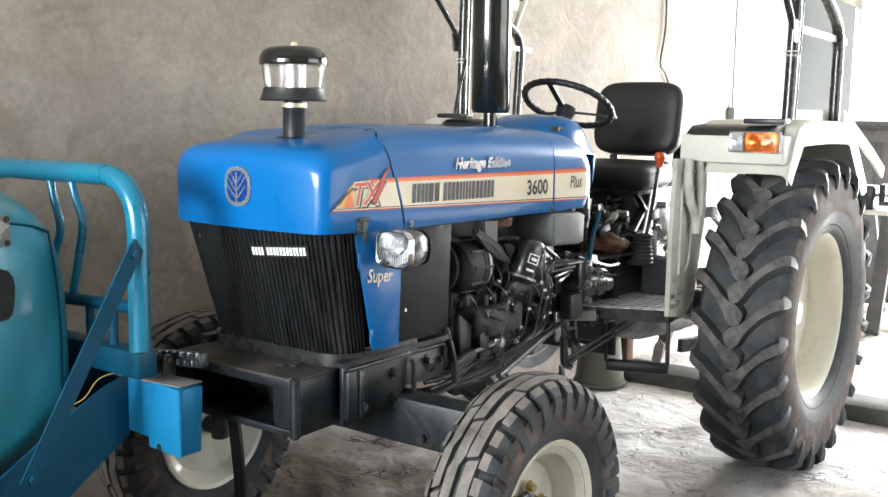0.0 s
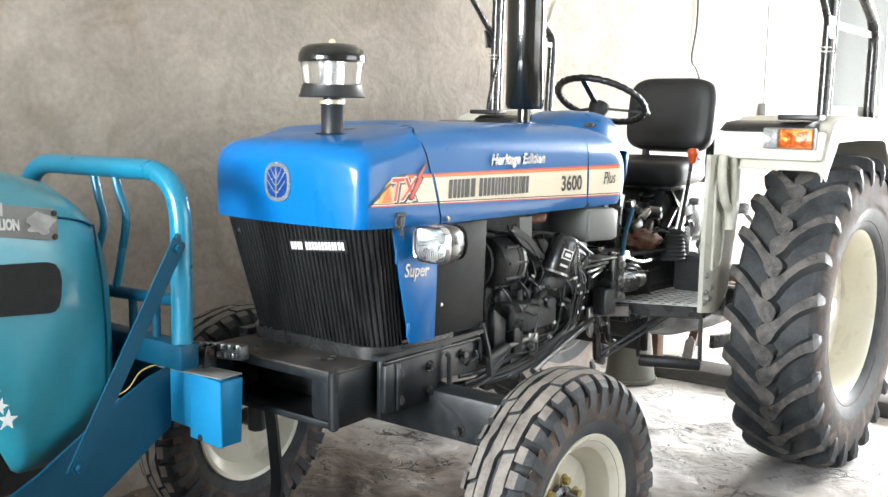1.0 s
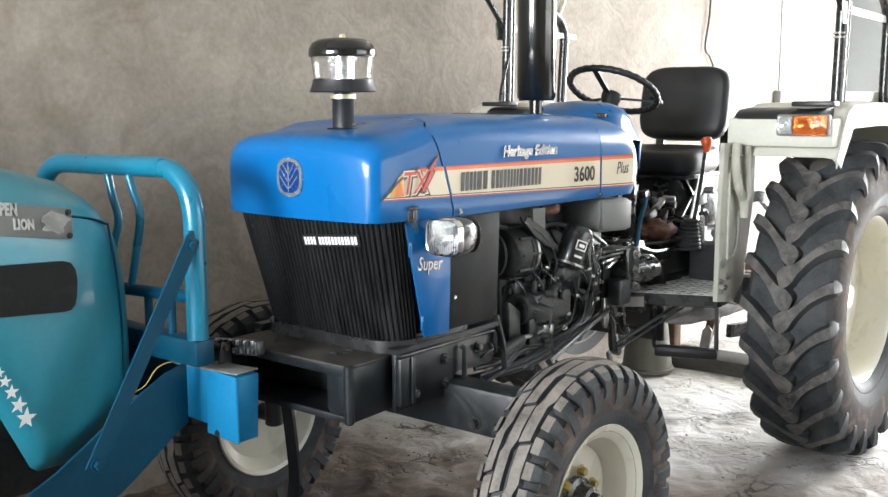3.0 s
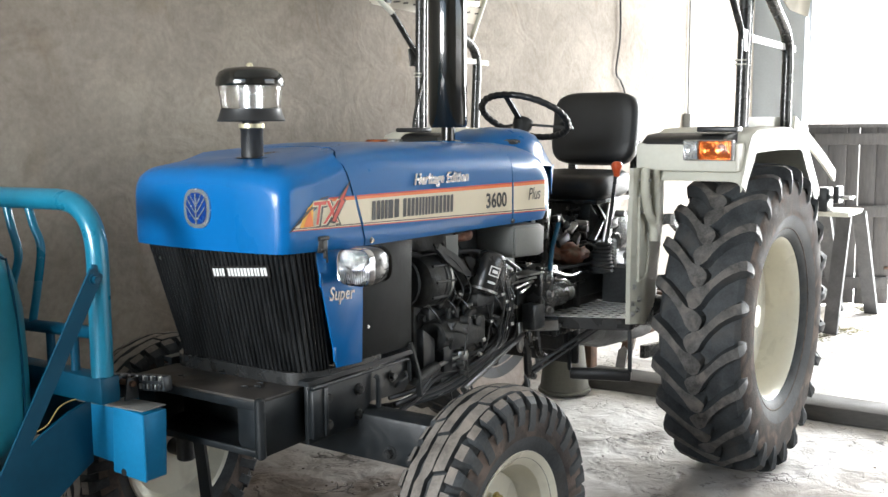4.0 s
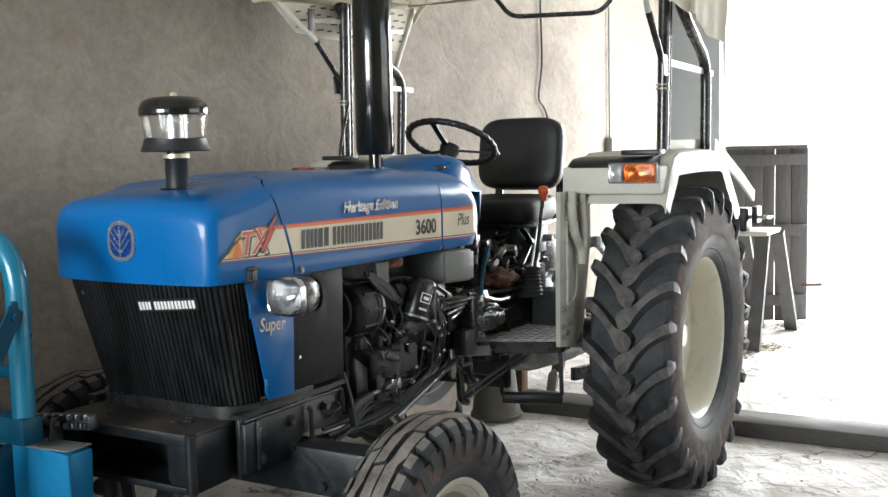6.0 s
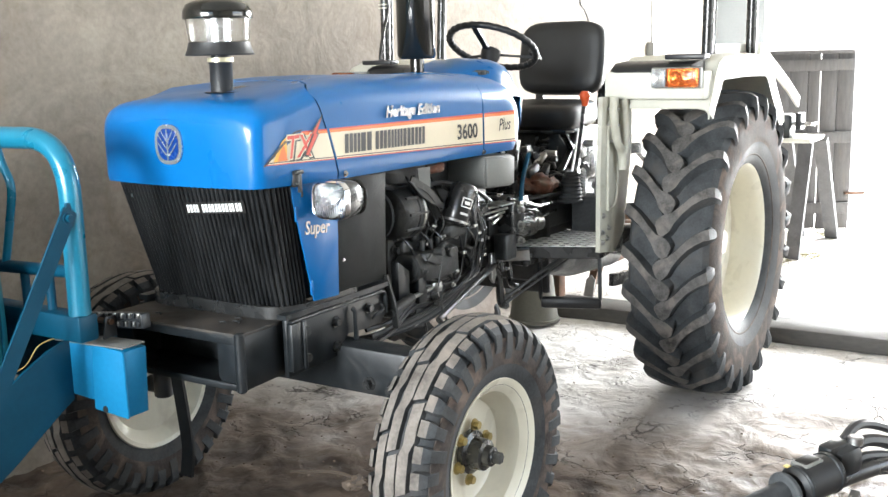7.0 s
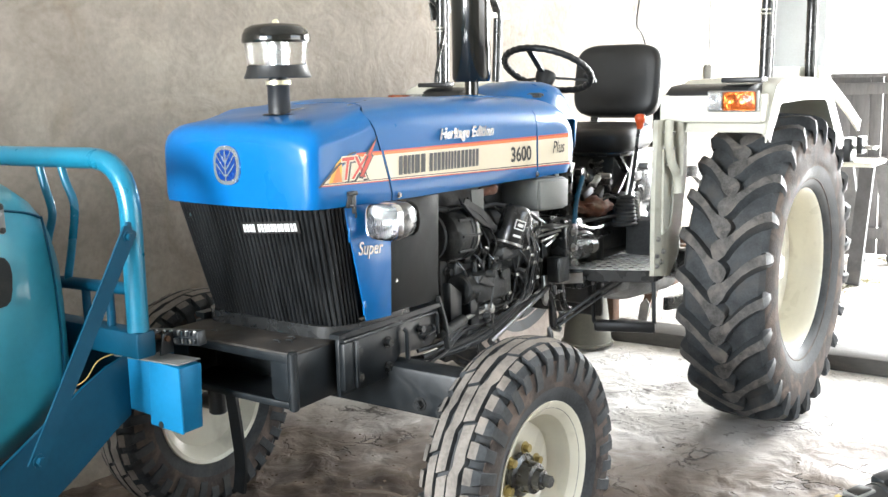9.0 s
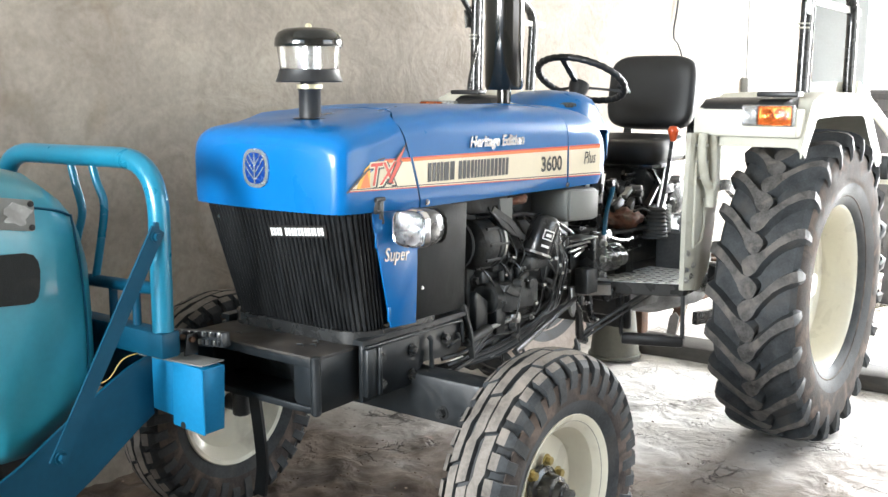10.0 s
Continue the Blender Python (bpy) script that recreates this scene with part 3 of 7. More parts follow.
def hood_ring(x, hw, zt, zb, crown=0.012, sh=0.085, sw=1.0):
    """One open cross-section, left foot over the top to the right foot."""
    half = [(hw - 0.006, zb), (hw, zb + 0.02), (hw, zb + 0.05), (hw, zt - sh), (hw - 0.006 * sw, zt - sh * 0.62), (hw - 0.024 * sw, zt - sh * 0.34),
            (hw - 0.055 * sw, zt - sh * 0.15), (hw - 0.10 * sw, zt - sh * 0.04), (hw * 0.40, zt + crown * 0.6), (0.0, zt + crown)]
    return [V3((x, -y, z)) for y, z in half] + [V3((x, y, z)) for y, z in half[-2::-1]]


def hood_shell(xs, crown=0.012, fn=None, thick=0.004, sh=0.085):
    bm = bmesh.new()
    rings = [hood_ring(x, side_y(x), hood_top(x), hood_foot(x), crown, sh(x) if callable(sh) else sh) for x in xs]
    if fn:
        rings = [[fn(p, i) for p in r] for i, r in enumerate(rings)]
    grid_faces(bm, rings, closed_ring=False)
    return bm


def solid(bm, t):
    bmesh.ops.recalc_face_normals(bm, faces=bm.faces)
    bmesh.ops.solidify(bm, geom=bm.faces[:], thickness=t)
    return bm


def seam(p):
    """The front seam leans forward up the flank and sweeps back over the crown."""
    up = min(max((p.z - 1.160) / 0.245, 0.0), 1.0)
    over = max(0.0, 1 - (p.y / 0.27) ** 2) * min(1.0, max(0.0, (p.z - 1.34) / 0.06))
    return V3((p.x - 0.094 * up ** 1.25 + 0.19 * over, p.y, p.z))


def nose_bm():
    """Boxy nose: flat front with rounded vertical and upper edges."""
    bm = bmesh.new()
    rings = []
    for x, inset, dz, k in ((-0.428, 0.034, 0.030, 0), (-0.4265, 0.024, 0.020, 0), (-0.421, 0.014, 0.011, 0), (-0.412, 0.006, 0.004, 0), (-0.400, 0.0015, 0.001, 0), (-0.380, 0.0, 0.0, 0),
                            (-0.30, 0.0, 0.0, 0), (-0.24, 0.0, 0.0, 0.2), (-0.16, 0.0, 0.0, 0.55), (-0.082, 0.0, 0.0, 1.0)):
        r = hood_ring(x, side_y(x) - inset, hood_top(x) - dz, hood_foot(x), 0.006, 0.060, 0.8)
        if k:
            r = [p.lerp(seam(p), k) for p in r]
        else:
            r = [p + V3((0.022 * (p.y / 0.29) ** 2 * max(0.0, min(1.0, (-0.27 - x) / 0.08)), 0, 0)) for p in r]
        rings.append(r)
    rows = grid_faces(bm, rings, closed_ring=False)
    # close the front with level rows from flank to flank
    first = rows[0]
    m_ = len(first) // 2
    prev = None
    for q in range(m_):
        a, z = first[q], first[len(first) - 1 - q]
        row = [a]
        for k in range(1, 12):
            y = a.co.y + (z.co.y - a.co.y) * k / 12
            bulge = 0.004 * (1 - (y / 0.29) ** 2) * min(1.0, (hood_top(-0.43) - a.co.z) / 0.06)
            row.append(bm.verts.new((-0.428 - bulge + 0.022 * (y / 0.29) ** 2, y, a.co.z)))
        row.append(z)
        if prev:
            for k in range(12):
                bm.faces.new((prev[k], prev[k + 1], row[k + 1], row[k]))
        prev = row
    bm.faces.new(prev + [first[m_]])
    bmesh.ops.remove_doubles(bm, verts=bm.verts, dist=0.0006)
    return bm


part("hood_nose", nose_bm(), BLUE, tractor, "glossy blue nose of the bonnet", 40)
xs = [-0.075, -0.02, 0.04, 0.12, 0.25, 0.4, 0.55, 0.68, 0.731]
part("hood_cover", solid(hood_shell(xs, 0.006, lambda p, i: p.lerp(seam(p), (1.0, 0.85, 0.6, 0.25, 0, 0, 0, 0, 0)[i]), sh=lambda x: lerp(x, [(-0.08, 0.068), (0.7, 0.098)])), 0.004), BLUE, tractor, "glossy dark blue bonnet cover")
xs = [0.737, 0.80, 0.86, 0.90, 0.935, 0.97, 1.0, 1.025, 1.045]
part("hood_rear_cover", solid(hood_shell(xs, 0.010, lambda p, i: V3((p.x - (0.045 * (1.24 - p.z) / 0.09 if p.z < 1.24 else 0.0) * max(0.0, (p.x - 0.93) / 0.115), p.y * (1 - 0.06 * max(0.0, (p.x - 0.95) / 0.095) ** 2), p.z)), sh=0.105), 0.004), BLUE, tractor, "blue rear bonnet section")
# flat black ring that paints the shaded well round the intake pipe
part("intake_ring", lathe([(0.030, 0.0), (0.060, 0.0), (0.062, 0.0015), (0.058, 0.003), (0.030, 0.0025)], (-0.204, -0.010, 1.4092), closed=True), BLACKINK, tractor, "flat black ring for the shaded opening round the intake pipe")


def flank(dx=0.0, off=0.002):
    """Maps text on the left flank: u along the tractor, v up."""
    return lambda u, v, w: V3((u + dx, -side_y(u + dx) - off - w, v))


def flank_poly(name, pts, material, parent, off, label=""):
    to = flank(0.0, off)
    fine = []
    for (a, b), (c, d) in zip(pts, pts[1:] + pts[:1]):
        for k in range(4):
            fine.append((a + (c - a) * k / 4, b + (d - b) * k / 4))
    bm = bmesh.new()
    vs = [bm.verts.new(to(u, v, 0.0)) for u, v in fine]
    es = [bm.edges.new((vs[i], vs[(i + 1) % len(vs)])) for i in range(len(vs))]
    bmesh.ops.triangle_fill(bm, edges=es, use_beauty=True)
    return part(name, bm, material, parent, label)


def band_lo(x):
    return 1.2155 - 0.036 * x


def band_hi(x):
    return 1.3035 - 0.012 * x


def stripe_band(a, b, c, d):
    """A strip of the flank decal between two fractions of its height; a, b start and end below, c, d above."""
    def make(f0, f1):
        pts = []
        for f, (u0, u1) in ((f0, (a, b)), (f1, (c, d))):
            w0, w1 = a + (c - a) * f, b + (d - b) * f
            row = [(w0 + (w1 - w0) * k / 6, band_lo(w0 + (w1 - w0) * k / 6) + f * (band_hi(w0 + (w1 - w0) * k / 6) - band_lo(w0 + (w1 - w0) * k / 6))) for k in range(7)]
            pts += row if f == f0 else row[::-1]
        return pts
    return make


for i, (a, b, c, d) in enumerate(((-0.385, -0.098, -0.236, -0.128), (-0.087, 0.728, -0.117, 0.728), (0.740, 0.972, 0.740, 0.965))):
    band = stripe_band(a, b, c, d)
    stripe = flank_poly("stripe", band(0.0, 1.0), DECAL, tractor, 0.0012, "cream stripe decal edged in red and orange")
    flank_poly("stripe_edge", band(0.0, 0.035), RED, stripe, 0.0018)
    flank_poly("stripe_edge", band(0.065, 0.095), BLACKINK, stripe, 0.0018)
    flank_poly("stripe_edge", band(0.885, 0.975), ORANGE, stripe, 0.0018)
    flank_poly("stripe_edge", band(0.975, 1.02), RED, stripe, 0.0022)
flank_poly("stripe_end", [(-0.392, 1.2285), (-0.386, 1.226), (-0.318, 1.272), (-0.262, 1.304), (-0.236, 1.309), (-0.236, 1.313), (-0.266, 1.309), (-0.324, 1.277)], BLACKINK, tractor, 0.0024)
# corner flame and the two letters with a lightning tail
tx = flank_poly("flame", [(-0.352, 1.236), (-0.338, 1.262), (-0.318, 1.286), (-0.296, 1.300), (-0.300, 1.236)], YELLOW, tractor, 0.0020, "orange and yellow flame decal")
flank_poly("flame_edge", [(-0.338, 1.236), (-0.326, 1.258), (-0.310, 1.280), (-0.298, 1.236)], ORANGE, tx, 0.0025)
for dx, dz, ma, off, bold in ((0.006, -0.003, BLACKINK, 0.0026, 0.0058), (0.0, 0.0, DECAL, 0.0029, 0.0046), (0.0, 0.0, RED, 0.0033, 0.0008)):
    lettering("model_letters", "TX", 0.086, ma, tractor, (lambda off, dx, dz: lambda u, v, w: V3((-0.310 + dx + u, -side_y(-0.25) - off - w, 1.2400 + dz + v)))(off, dx, dz), 0.0003, 0.25, stretch=0.96, bold=bold)
flank_poly("lightning", [(-0.232, 1.240), (-0.192, 1.300), (-0.200, 1.303), (-0.142, 1.352), (-0.172, 1.300), (-0.164, 1.297), (-0.214, 1.236)], BLACKINK, tractor, 0.0036)
flank_poly("lightning", [(-0.226, 1.244), (-0.187, 1.297), (-0.193, 1.300), (-0.153, 1.338), (-0.178, 1.298), (-0.171, 1.294), (-0.214, 1.242)], RED, tractor, 0.0041)
# maker's name as plain upright bars
x = -0.052
for w in (0.038, 0.031, 0.052, 0.0, 0.038, 0.036, 0.028, 0.028, 0.040, 0.038, 0.036):
    if w:
        z = 1.2315 - 0.018 * (x + 0.052)
        for u0, u1 in ((0.0, 0.45), (0.57, 1.0)):
            flank_poly("name_bar", [(x + w * u0, z), (x + w * u1, z), (x + w * u1 + 0.003, z + 0.054), (x + w * u0 + 0.003, z + 0.054)], BLACKINK, tractor, 0.0022)
    x += (w + 0.0035) if w else 0.016
for k, digit in enumerate("3600"):
    lettering("model_digit", digit, 0.069, BLACKINK, tractor, (lambda d: lambda u, v, w: V3((0.556 + d + u, -side_y(0.65) - 0.0024 - w, 1.2205 - 0.02 * (d + u) + v)))(0.0338 * k), 0.0004, 0.0, stretch=0.98, bold=0.0016)
lettering("model_word", "Plus", 0.062, BLACKINK, tractor, lambda u, v, w: V3((0.842 + u, -side_y(0.90) - 0.0026 - w, 1.228 + v)), 0.0004, 0.25, stretch=0.86)
lettering("edition_word", "Heritage Edition", 0.046, SILVER, tractor, lambda u, v, w: V3((0.150 + u, -side_y(0.35) - 0.0012 - w, 1.321 - 0.012 * u + v)), 0.004, 0.25, "raised silver script", stretch=0.98, bold=0.0018)

# emblem on the nose
def nose_front(u, v, w):
    return V3((-0.4315 + 0.022 * ((u - 0.010) / 0.29) ** 2 - w, u - 0.010, 1.282 + v))


def oval(a, b, n=32, p=2.6):
    out = []
    for k in range(n):
        t = 2 * math.pi * k / n
        c, s = math.cos(t), math.sin(t)
        out.append((a * math.copysign(abs(c) ** (2 / p), c), b * math.copysign(abs(s) ** (2 / p), s)))
    return out


emblem = part("emblem", plate(oval(0.050, 0.0535), 0.006, nose_front), SILVER, tractor, "silver oval badge with a blue leaf", 30)
part("emblem_field", plate(oval(0.0385, 0.0425), 0.0015, lambda u, v, w: nose_front(u, v, w + 0.006)), EMBLUE, emblem)
lb = plate([(-0.0024, -0.041), (0.0024, -0.041), (0.0024, 0.040), (-0.0024, 0.040)], 0.002, lambda u, v, w: nose_front(u, v, w + 0.0075))
for sgn in (-1, 1):
    for z0, w, rise in ((-0.034, 0.035, 0.036), (-0.015, 0.035, 0.042), (0.005, 0.022, 0.030)):
        arc = [(sgn * w * t, z0 + rise * t ** 1.2) for t in (0.0, 0.25, 0.5, 0.75, 1.0)]
        lb = plate(arc + [(u, v + 0.0052) for u, v in arc[::-1]], 0.002, lambda u, v, w_: nose_front(u, v, w_ + 0.0075), bm=lb)
part("emblem_leaf", lb, SILVER, emblem)


# radiator grille: pleated mesh, tapering downwards, turned round the corners
def grille_point(u, z):
    """u from -1 (right flank) to 1 (left flank)."""
    k = (z - 0.82) / 0.35
    hw, xf = 0.246 + 0.036 * k, -0.305 - 0.088 * k
    flat = hw - 0.035
    tot = flat + 0.115
    d = abs(u) * tot
    if d <= flat:
        x, y = xf + 0.02 * (d / flat) ** 2, d
    else:
        e = d - flat
        a = min(e / 0.055, 1.0) * math.pi / 2
        x, y = xf + 0.02 + 0.035 * (1 - math.cos(a)) + max(0.0, e - 0.055), flat + 0.035 * math.sin(a)
    return V3((x, -math.copysign(y, u), z))


def grille_bm():
    bm = bmesh.new()
    n = 46 * 4
    rings = []
    for j in range(9):
        z = 0.822 + 0.350 * j / 8
        ring = []
        for i in range(n + 1):
            u = -1 + 2 * i / n
            p, q = grille_point(u, z), grille_point(u + 0.004, z)
            t = (q - p).normalized()
            nrm = V3((t.y, -t.x, 0))
            if nrm.x > 0.1:
                nrm = -nrm
            ring.append(p + nrm * (0.0075 * (1, 0.75, -0.2, 0.75)[i % 4]))
        rings.append(ring)
    grid_faces(bm, rings, closed_ring=False)
    return bm


part("radiator_grille", grille_bm(), GRILLE, tractor, "black pleated mesh radiator grille", 25)
radiator = box((-0.14, 0, 0.99), (0.10, 0.46, 0.34), 0.01)
part("radiator", radiator, IRON, tractor)
part("grille_sill", tube(bent([(0.0, 0.282, 0.814), (-0.25, 0.276, 0.812), (-0.312, 0.225, 0.812), (-0.312, -0.225, 0.812), (-0.25, -0.276, 0.812), (0.0, -0.282, 0.814)], 0.05), 0, flat=(0.014, 0.036)), BLACK, tractor)
# owner's plate: its writing stands as bars
op = part("name_plate", plate([(-0.216, -0.017), (-0.012, -0.017), (-0.012, 0.017), (-0.216, 0.017)], 0.003, lambda u, v, w: V3((-0.3905 - w - 0.25 * v + 0.02 * (u / 0.24) ** 2, u, 1.110 + v - 0.07 * (u + 0.11)))), BLACKINK, tractor, "black plate with white writing shown as bars")
for a, b in ((-0.040, -0.020), (-0.062, -0.044), (-0.094, -0.075), (-0.117, -0.098), (-0.140, -0.121), (-0.163, -0.144), (-0.183, -0.167), (-0.207, -0.188)):
    for q0, q1 in ((0.0, 0.42), (0.60, 1.0)):
        c, d = a + (b - a) * q0, a + (b - a) * q1
        part("bar", plate([(c, -0.011), (d, -0.011), (d, 0.011), (c, 0.011)], 0.001, lambda u, v, w: V3((-0.3940 - w - 0.25 * v + 0.02 * (u / 0.24) ** 2, u, 1.110 + v - 0.07 * (u + 0.11)))), WHITE, op)
part("grille_bolt", bolt((-0.362, 0.225, 1.125), (-1, 0, 0), 0.006, 0.006), CHROME, tractor)


def flank_sheet(name, pts, y, material, label="", thick=0.004, side=-1):
    """A flank plate at half width y; the right flank is its mirror."""
    return part(name, plate(pts, thick, lambda u, v, w: V3((u, side * (y + w), v)), bev=0.0012), material, tractor, label)


for side in (-1, 1):
    flank_sheet("side_panel", [(-0.276, 1.162), (-0.198, 0.830), (-0.086, 0.824), (-0.079, 1.00), (-0.077, 1.162)], 0.284, BLUE, "blue tapering panel beside the grille", side=side)
    flank_sheet("side_screen", [(-0.088, 0.828), (0.156, 0.826), (0.170, 1.152), (-0.080, 1.158)], 0.279, SCREEN, "black side screen panel", side=side)
sp = bolt((-0.055, -0.284, 0.922), (0, -1, 0), 0.0035, 0.003)
part("screen_bolt", sp, CHROME, tractor)
part("hood_bolt", bolt((-0.055, -0.3035, 1.174), (0, -1, 0), 0.006, 0.005), CHROME, tractor)
part("hood_bolt", bolt((0.721, -0.3095, 1.164), (0, -1, 0), 0.006, 0.005), CHROME, tractor)
for z in (1.085, 0.870):
    part("panel_tab", box((-0.276 + (1.162 - z) * 0.235, -0.289, z), (0.010, 0.006, 0.04), 0.002), BLUE, tractor)
la = box((-0.262, -0.300, 1.184), (0.034, 0.010, 0.046), 0.004)
la = box((-0.256, -0.306, 1.176), (0.014, 0.008, 0.062), 0.003, bm=la)
la = cyl((-0.280, -0.306, 1.200), (-0.244, -0.306, 1.200), 0.006, bm=la)
la = cyl((-0.276, -0.306, 1.170), (-0.250, -0.306, 1.166), 0.004, bm=la)
la = tube(smooth_path([(-0.262, -0.308, 1.165), (-0.256, -0.312, 1.146), (-0.250, -0.306, 1.134)]), 0.003, bm=la)
part("hood_latch", la, IRON, tractor, "small steel bonnet latch")
lettering("side_word", "Super", 0.053, STEEL, tractor, lambda u, v, w: V3((-0.229 + u, -0.2895 - w, 1.024 + v - 0.08 * u)), 0.003, 0.25, "raised silver script", stretch=0.85, bold=0.0004)


# headlights
def headlight(side):
    at = V3((-0.196, side * 0.368, 1.120))
    hl = part("headlight", bmesh.new(), BLACK, tractor, "rounded square headlight in a black and chrome shell")

    def ring(x, a, b, p=3.6):
        return [at + V3((x * 0.9, u * 0.89, v * 0.89)) for u, v in oval(a, b, 36, p)]
    bm = bmesh.new()
    rows = grid_faces(bm, [ring(-0.012, 0.0655, 0.0575), ring(-0.004, 0.067, 0.059), ring(0.03, 0.068, 0.060), ring(0.075, 0.060, 0.054, 3), ring(0.115, 0.045, 0.042, 2.4), ring(0.130, 0.025, 0.025, 2)])
    bm.faces.new(rows[-1])
    bm.to_mesh(hl.data)
    for p in hl.data.polygons:
        p.use_smooth = True
    bm.free()
    hl.data.set_sharp_from_angle(angle=radians(40))
    bm = bmesh.new()
    grid_faces(bm, [ring(-0.020, 0.0625, 0.0545), ring(-0.021, 0.0645, 0.0565), ring(-0.014, 0.0675, 0.0595), ring(0.000, 0.0685, 0.0605)], closed_ring=True)
    part("chrome_ring", solid(bm, 0.0015), CHROME, hl, "thin chrome surround")
    bm = bmesh.new()
    grid_faces(bm, [ring(-0.014, 0.060, 0.052), ring(0.012, 0.048, 0.042, 3), ring(0.030, 0.028, 0.026, 2.4), ring(0.036, 0.004, 0.004, 2)], caps=False)
    part("reflector", bm, REFL, hl)
    bm = bmesh.new()
    rows = [[at + V3((-0.017 - 0.007 * (1 - (i / 28 * 2 - 1) ** 2) * (1 - (j / 10 * 2 - 1) ** 2) - 0.0016 * (i % 2), (i / 28 * 2 - 1) * 0.0520 * (1 - 0.10 * abs(j / 10 * 2 - 1) ** 4), (j / 10 * 2 - 1) * 0.0450 * (1 - 0.10 * abs(i / 28 * 2 - 1) ** 4))) for j in range(11)] for i in range(29)]
    grid_faces(bm, rows, closed_ring=False)
    part("lens", solid(bm, 0.002), LENS, hl, "clear ribbed glass lens")
    bm = bmesh.new()
    grid_faces(bm, [ring(0.082, 0.0600, 0.0545, 3), ring(0.086, 0.064, 0.058, 2.8), ring(0.108, 0.052, 0.049, 2.4), ring(0.113, 0.045, 0.043, 2.4)], caps=True)
    part("chrome_back", bm, MUFF, hl, "black rear shell")
    part("lamp_bracket", tube(bent([at + V3((0.05, 0, -0.03)), at + V3((0.055, -side * 0.08, -0.035)), at + V3((0.07, -side * 0.17, -0.03))], 0.02), 0, flat=(0.03, 0.005)), BLACK, hl)


headlight(-1)
headlight(1)

# pre-cleaner on its pipe
PLACE = shift(-0.096, 0.0, 0.004)
pc = part("pre_cleaner", lathe([(0.032, 1.380), (0.032, 1.485), (0.034, 1.488), (0.034, 1.498), (0.026, 1.502), (0.026, 1.515)], (-0.115, 0, 0), seg=32), PLASTIC, tractor, "black air pre-cleaner with a clear bowl")
part("clamp", lathe([(0.0325, 1.491), (0.0365, 1.491), (0.0365, 1.503), (0.0325, 1.503)], (-0.115, 0, 0), closed=True), BRASS, pc)
part("skirt", lathe([(0.02, 1.514), (0.094, 1.509), (0.0965, 1.512), (0.092, 1.522), (0.087, 1.538), (0.086, 1.545), (0.02, 1.545)], (-0.115, 0, 0), seg=48), PLASTIC, pc)
part("bowl", lathe([(0.083, 1.544), (0.091, 1.610), (0.0905, 1.618), (0.087, 1.618), (0.0875, 1.610), (0.080, 1.548)], (-0.115, 0, 0), seg=48, closed=True), BOWL, pc, "clear plastic bowl").visible_shadow = False
core = lathe([(0.034, 1.54), (0.034, 1.62)], (-0.115, 0, 0), seg=24)
part("core", core, SILVER, pc)
part("cap", lathe([(0.02, 1.612), (0.096, 1.608), (0.098, 1.614), (0.096, 1.632), (0.088, 1.648), (0.070, 1.658), (0.03, 1.663), (0.0, 1.664)], (-0.115, 0, 0), seg=48), MUFF, pc)
part("cap_nut", lathe([(0.010, 1.660), (0.010, 1.668), (0.006, 1.674), (0.0, 1.675)], (-0.115, 0, 0), seg=12), BRASS, pc)

# muffler and stack
PLACE = shift(-0.013, 0.0, -0.006)
mx_, my_ = 0.80, 0.0
mf = part("muffler", lathe([(0.0, 1.492), (0.045, 1.492), (0.062, 1.492), (0.070, 1.506), (0.070, 2.092), (0.064, 2.112), (0.040, 2.128), (0.0, 2.128)], (mx_, my_, 0), seg=48), MUFF, tractor, "glossy black upright muffler")
part("outlet_pipe", lathe([(0.026, 1.42), (0.026, 1.495)], (mx_, my_, 0), seg=24), MUFF, mf)
part("stack_pipe", lathe([(0.028, 2.12), (0.031, 2.125), (0.031, 2.17), (0.026, 2.175), (0.026, 2.40), (0.023, 2.40), (0.023, 2.2), (0.0, 2.2)], (mx_, my_, 0), seg=24), MUFF, mf)
part("base_flange", lathe([(0.0, 1.436), (0.055, 1.436), (0.055, 1.442), (0.03, 1.446)], (mx_, my_, 0), seg=24), BLACK, mf)

# dash cowl, filler cap
PLACE = shift(-0.015, 0.0, -0.026)
def cowl_bm():
    bm = bmesh.new()
    rings = []
    for x, hw, z in ((0.90, 0.115, 1.440), (0.96, 0.145, 1.470), (1.03, 0.165, 1.497), (1.10, 0.172, 1.507), (1.17, 0.168, 1.497), (1.23, 0.16, 1.462), (1.27, 0.155, 1.40), (1.29, 0.15, 1.30)):
        rings.append([V3((x, -y, zz)) for y, zz in ((hw + 0.02, 1.36), (hw + 0.012, z - 0.06), (hw - 0.01, z - 0.022), (hw - 0.05, z - 0.004), (0.0, z + 0.004))] +
                     [V3((x, y, zz)) for y, zz in ((hw - 0.05, z - 0.004), (hw - 0.01, z - 0.022), (hw + 0.012, z - 0.06), (hw + 0.02, 1.36))])
    grid_faces(bm, rings, closed_ring=False)
    return bm


part("dash_cowl", solid(cowl_bm(), 0.004), BLUE, tractor, "blue dash cowl", 60)
fc = lathe([(0.0, 1.425), (0.030, 1.425), (0.030, 1.446), (0.036, 1.448), (0.036, 1.462), (0.028, 1.466), (0.0, 1.467)], (1.02, -0.13, 0), seg=24)
for k in range(10):
    a = k * math.pi / 5
    fc = box((1.02 + 0.037 * math.cos(a), -0.13 + 0.037 * math.sin(a), 1.455), (0.008, 0.008, 0.014), 0.002, bm=fc)
part("filler_cap", fc, PLASTIC, tractor, "black fuel filler cap")

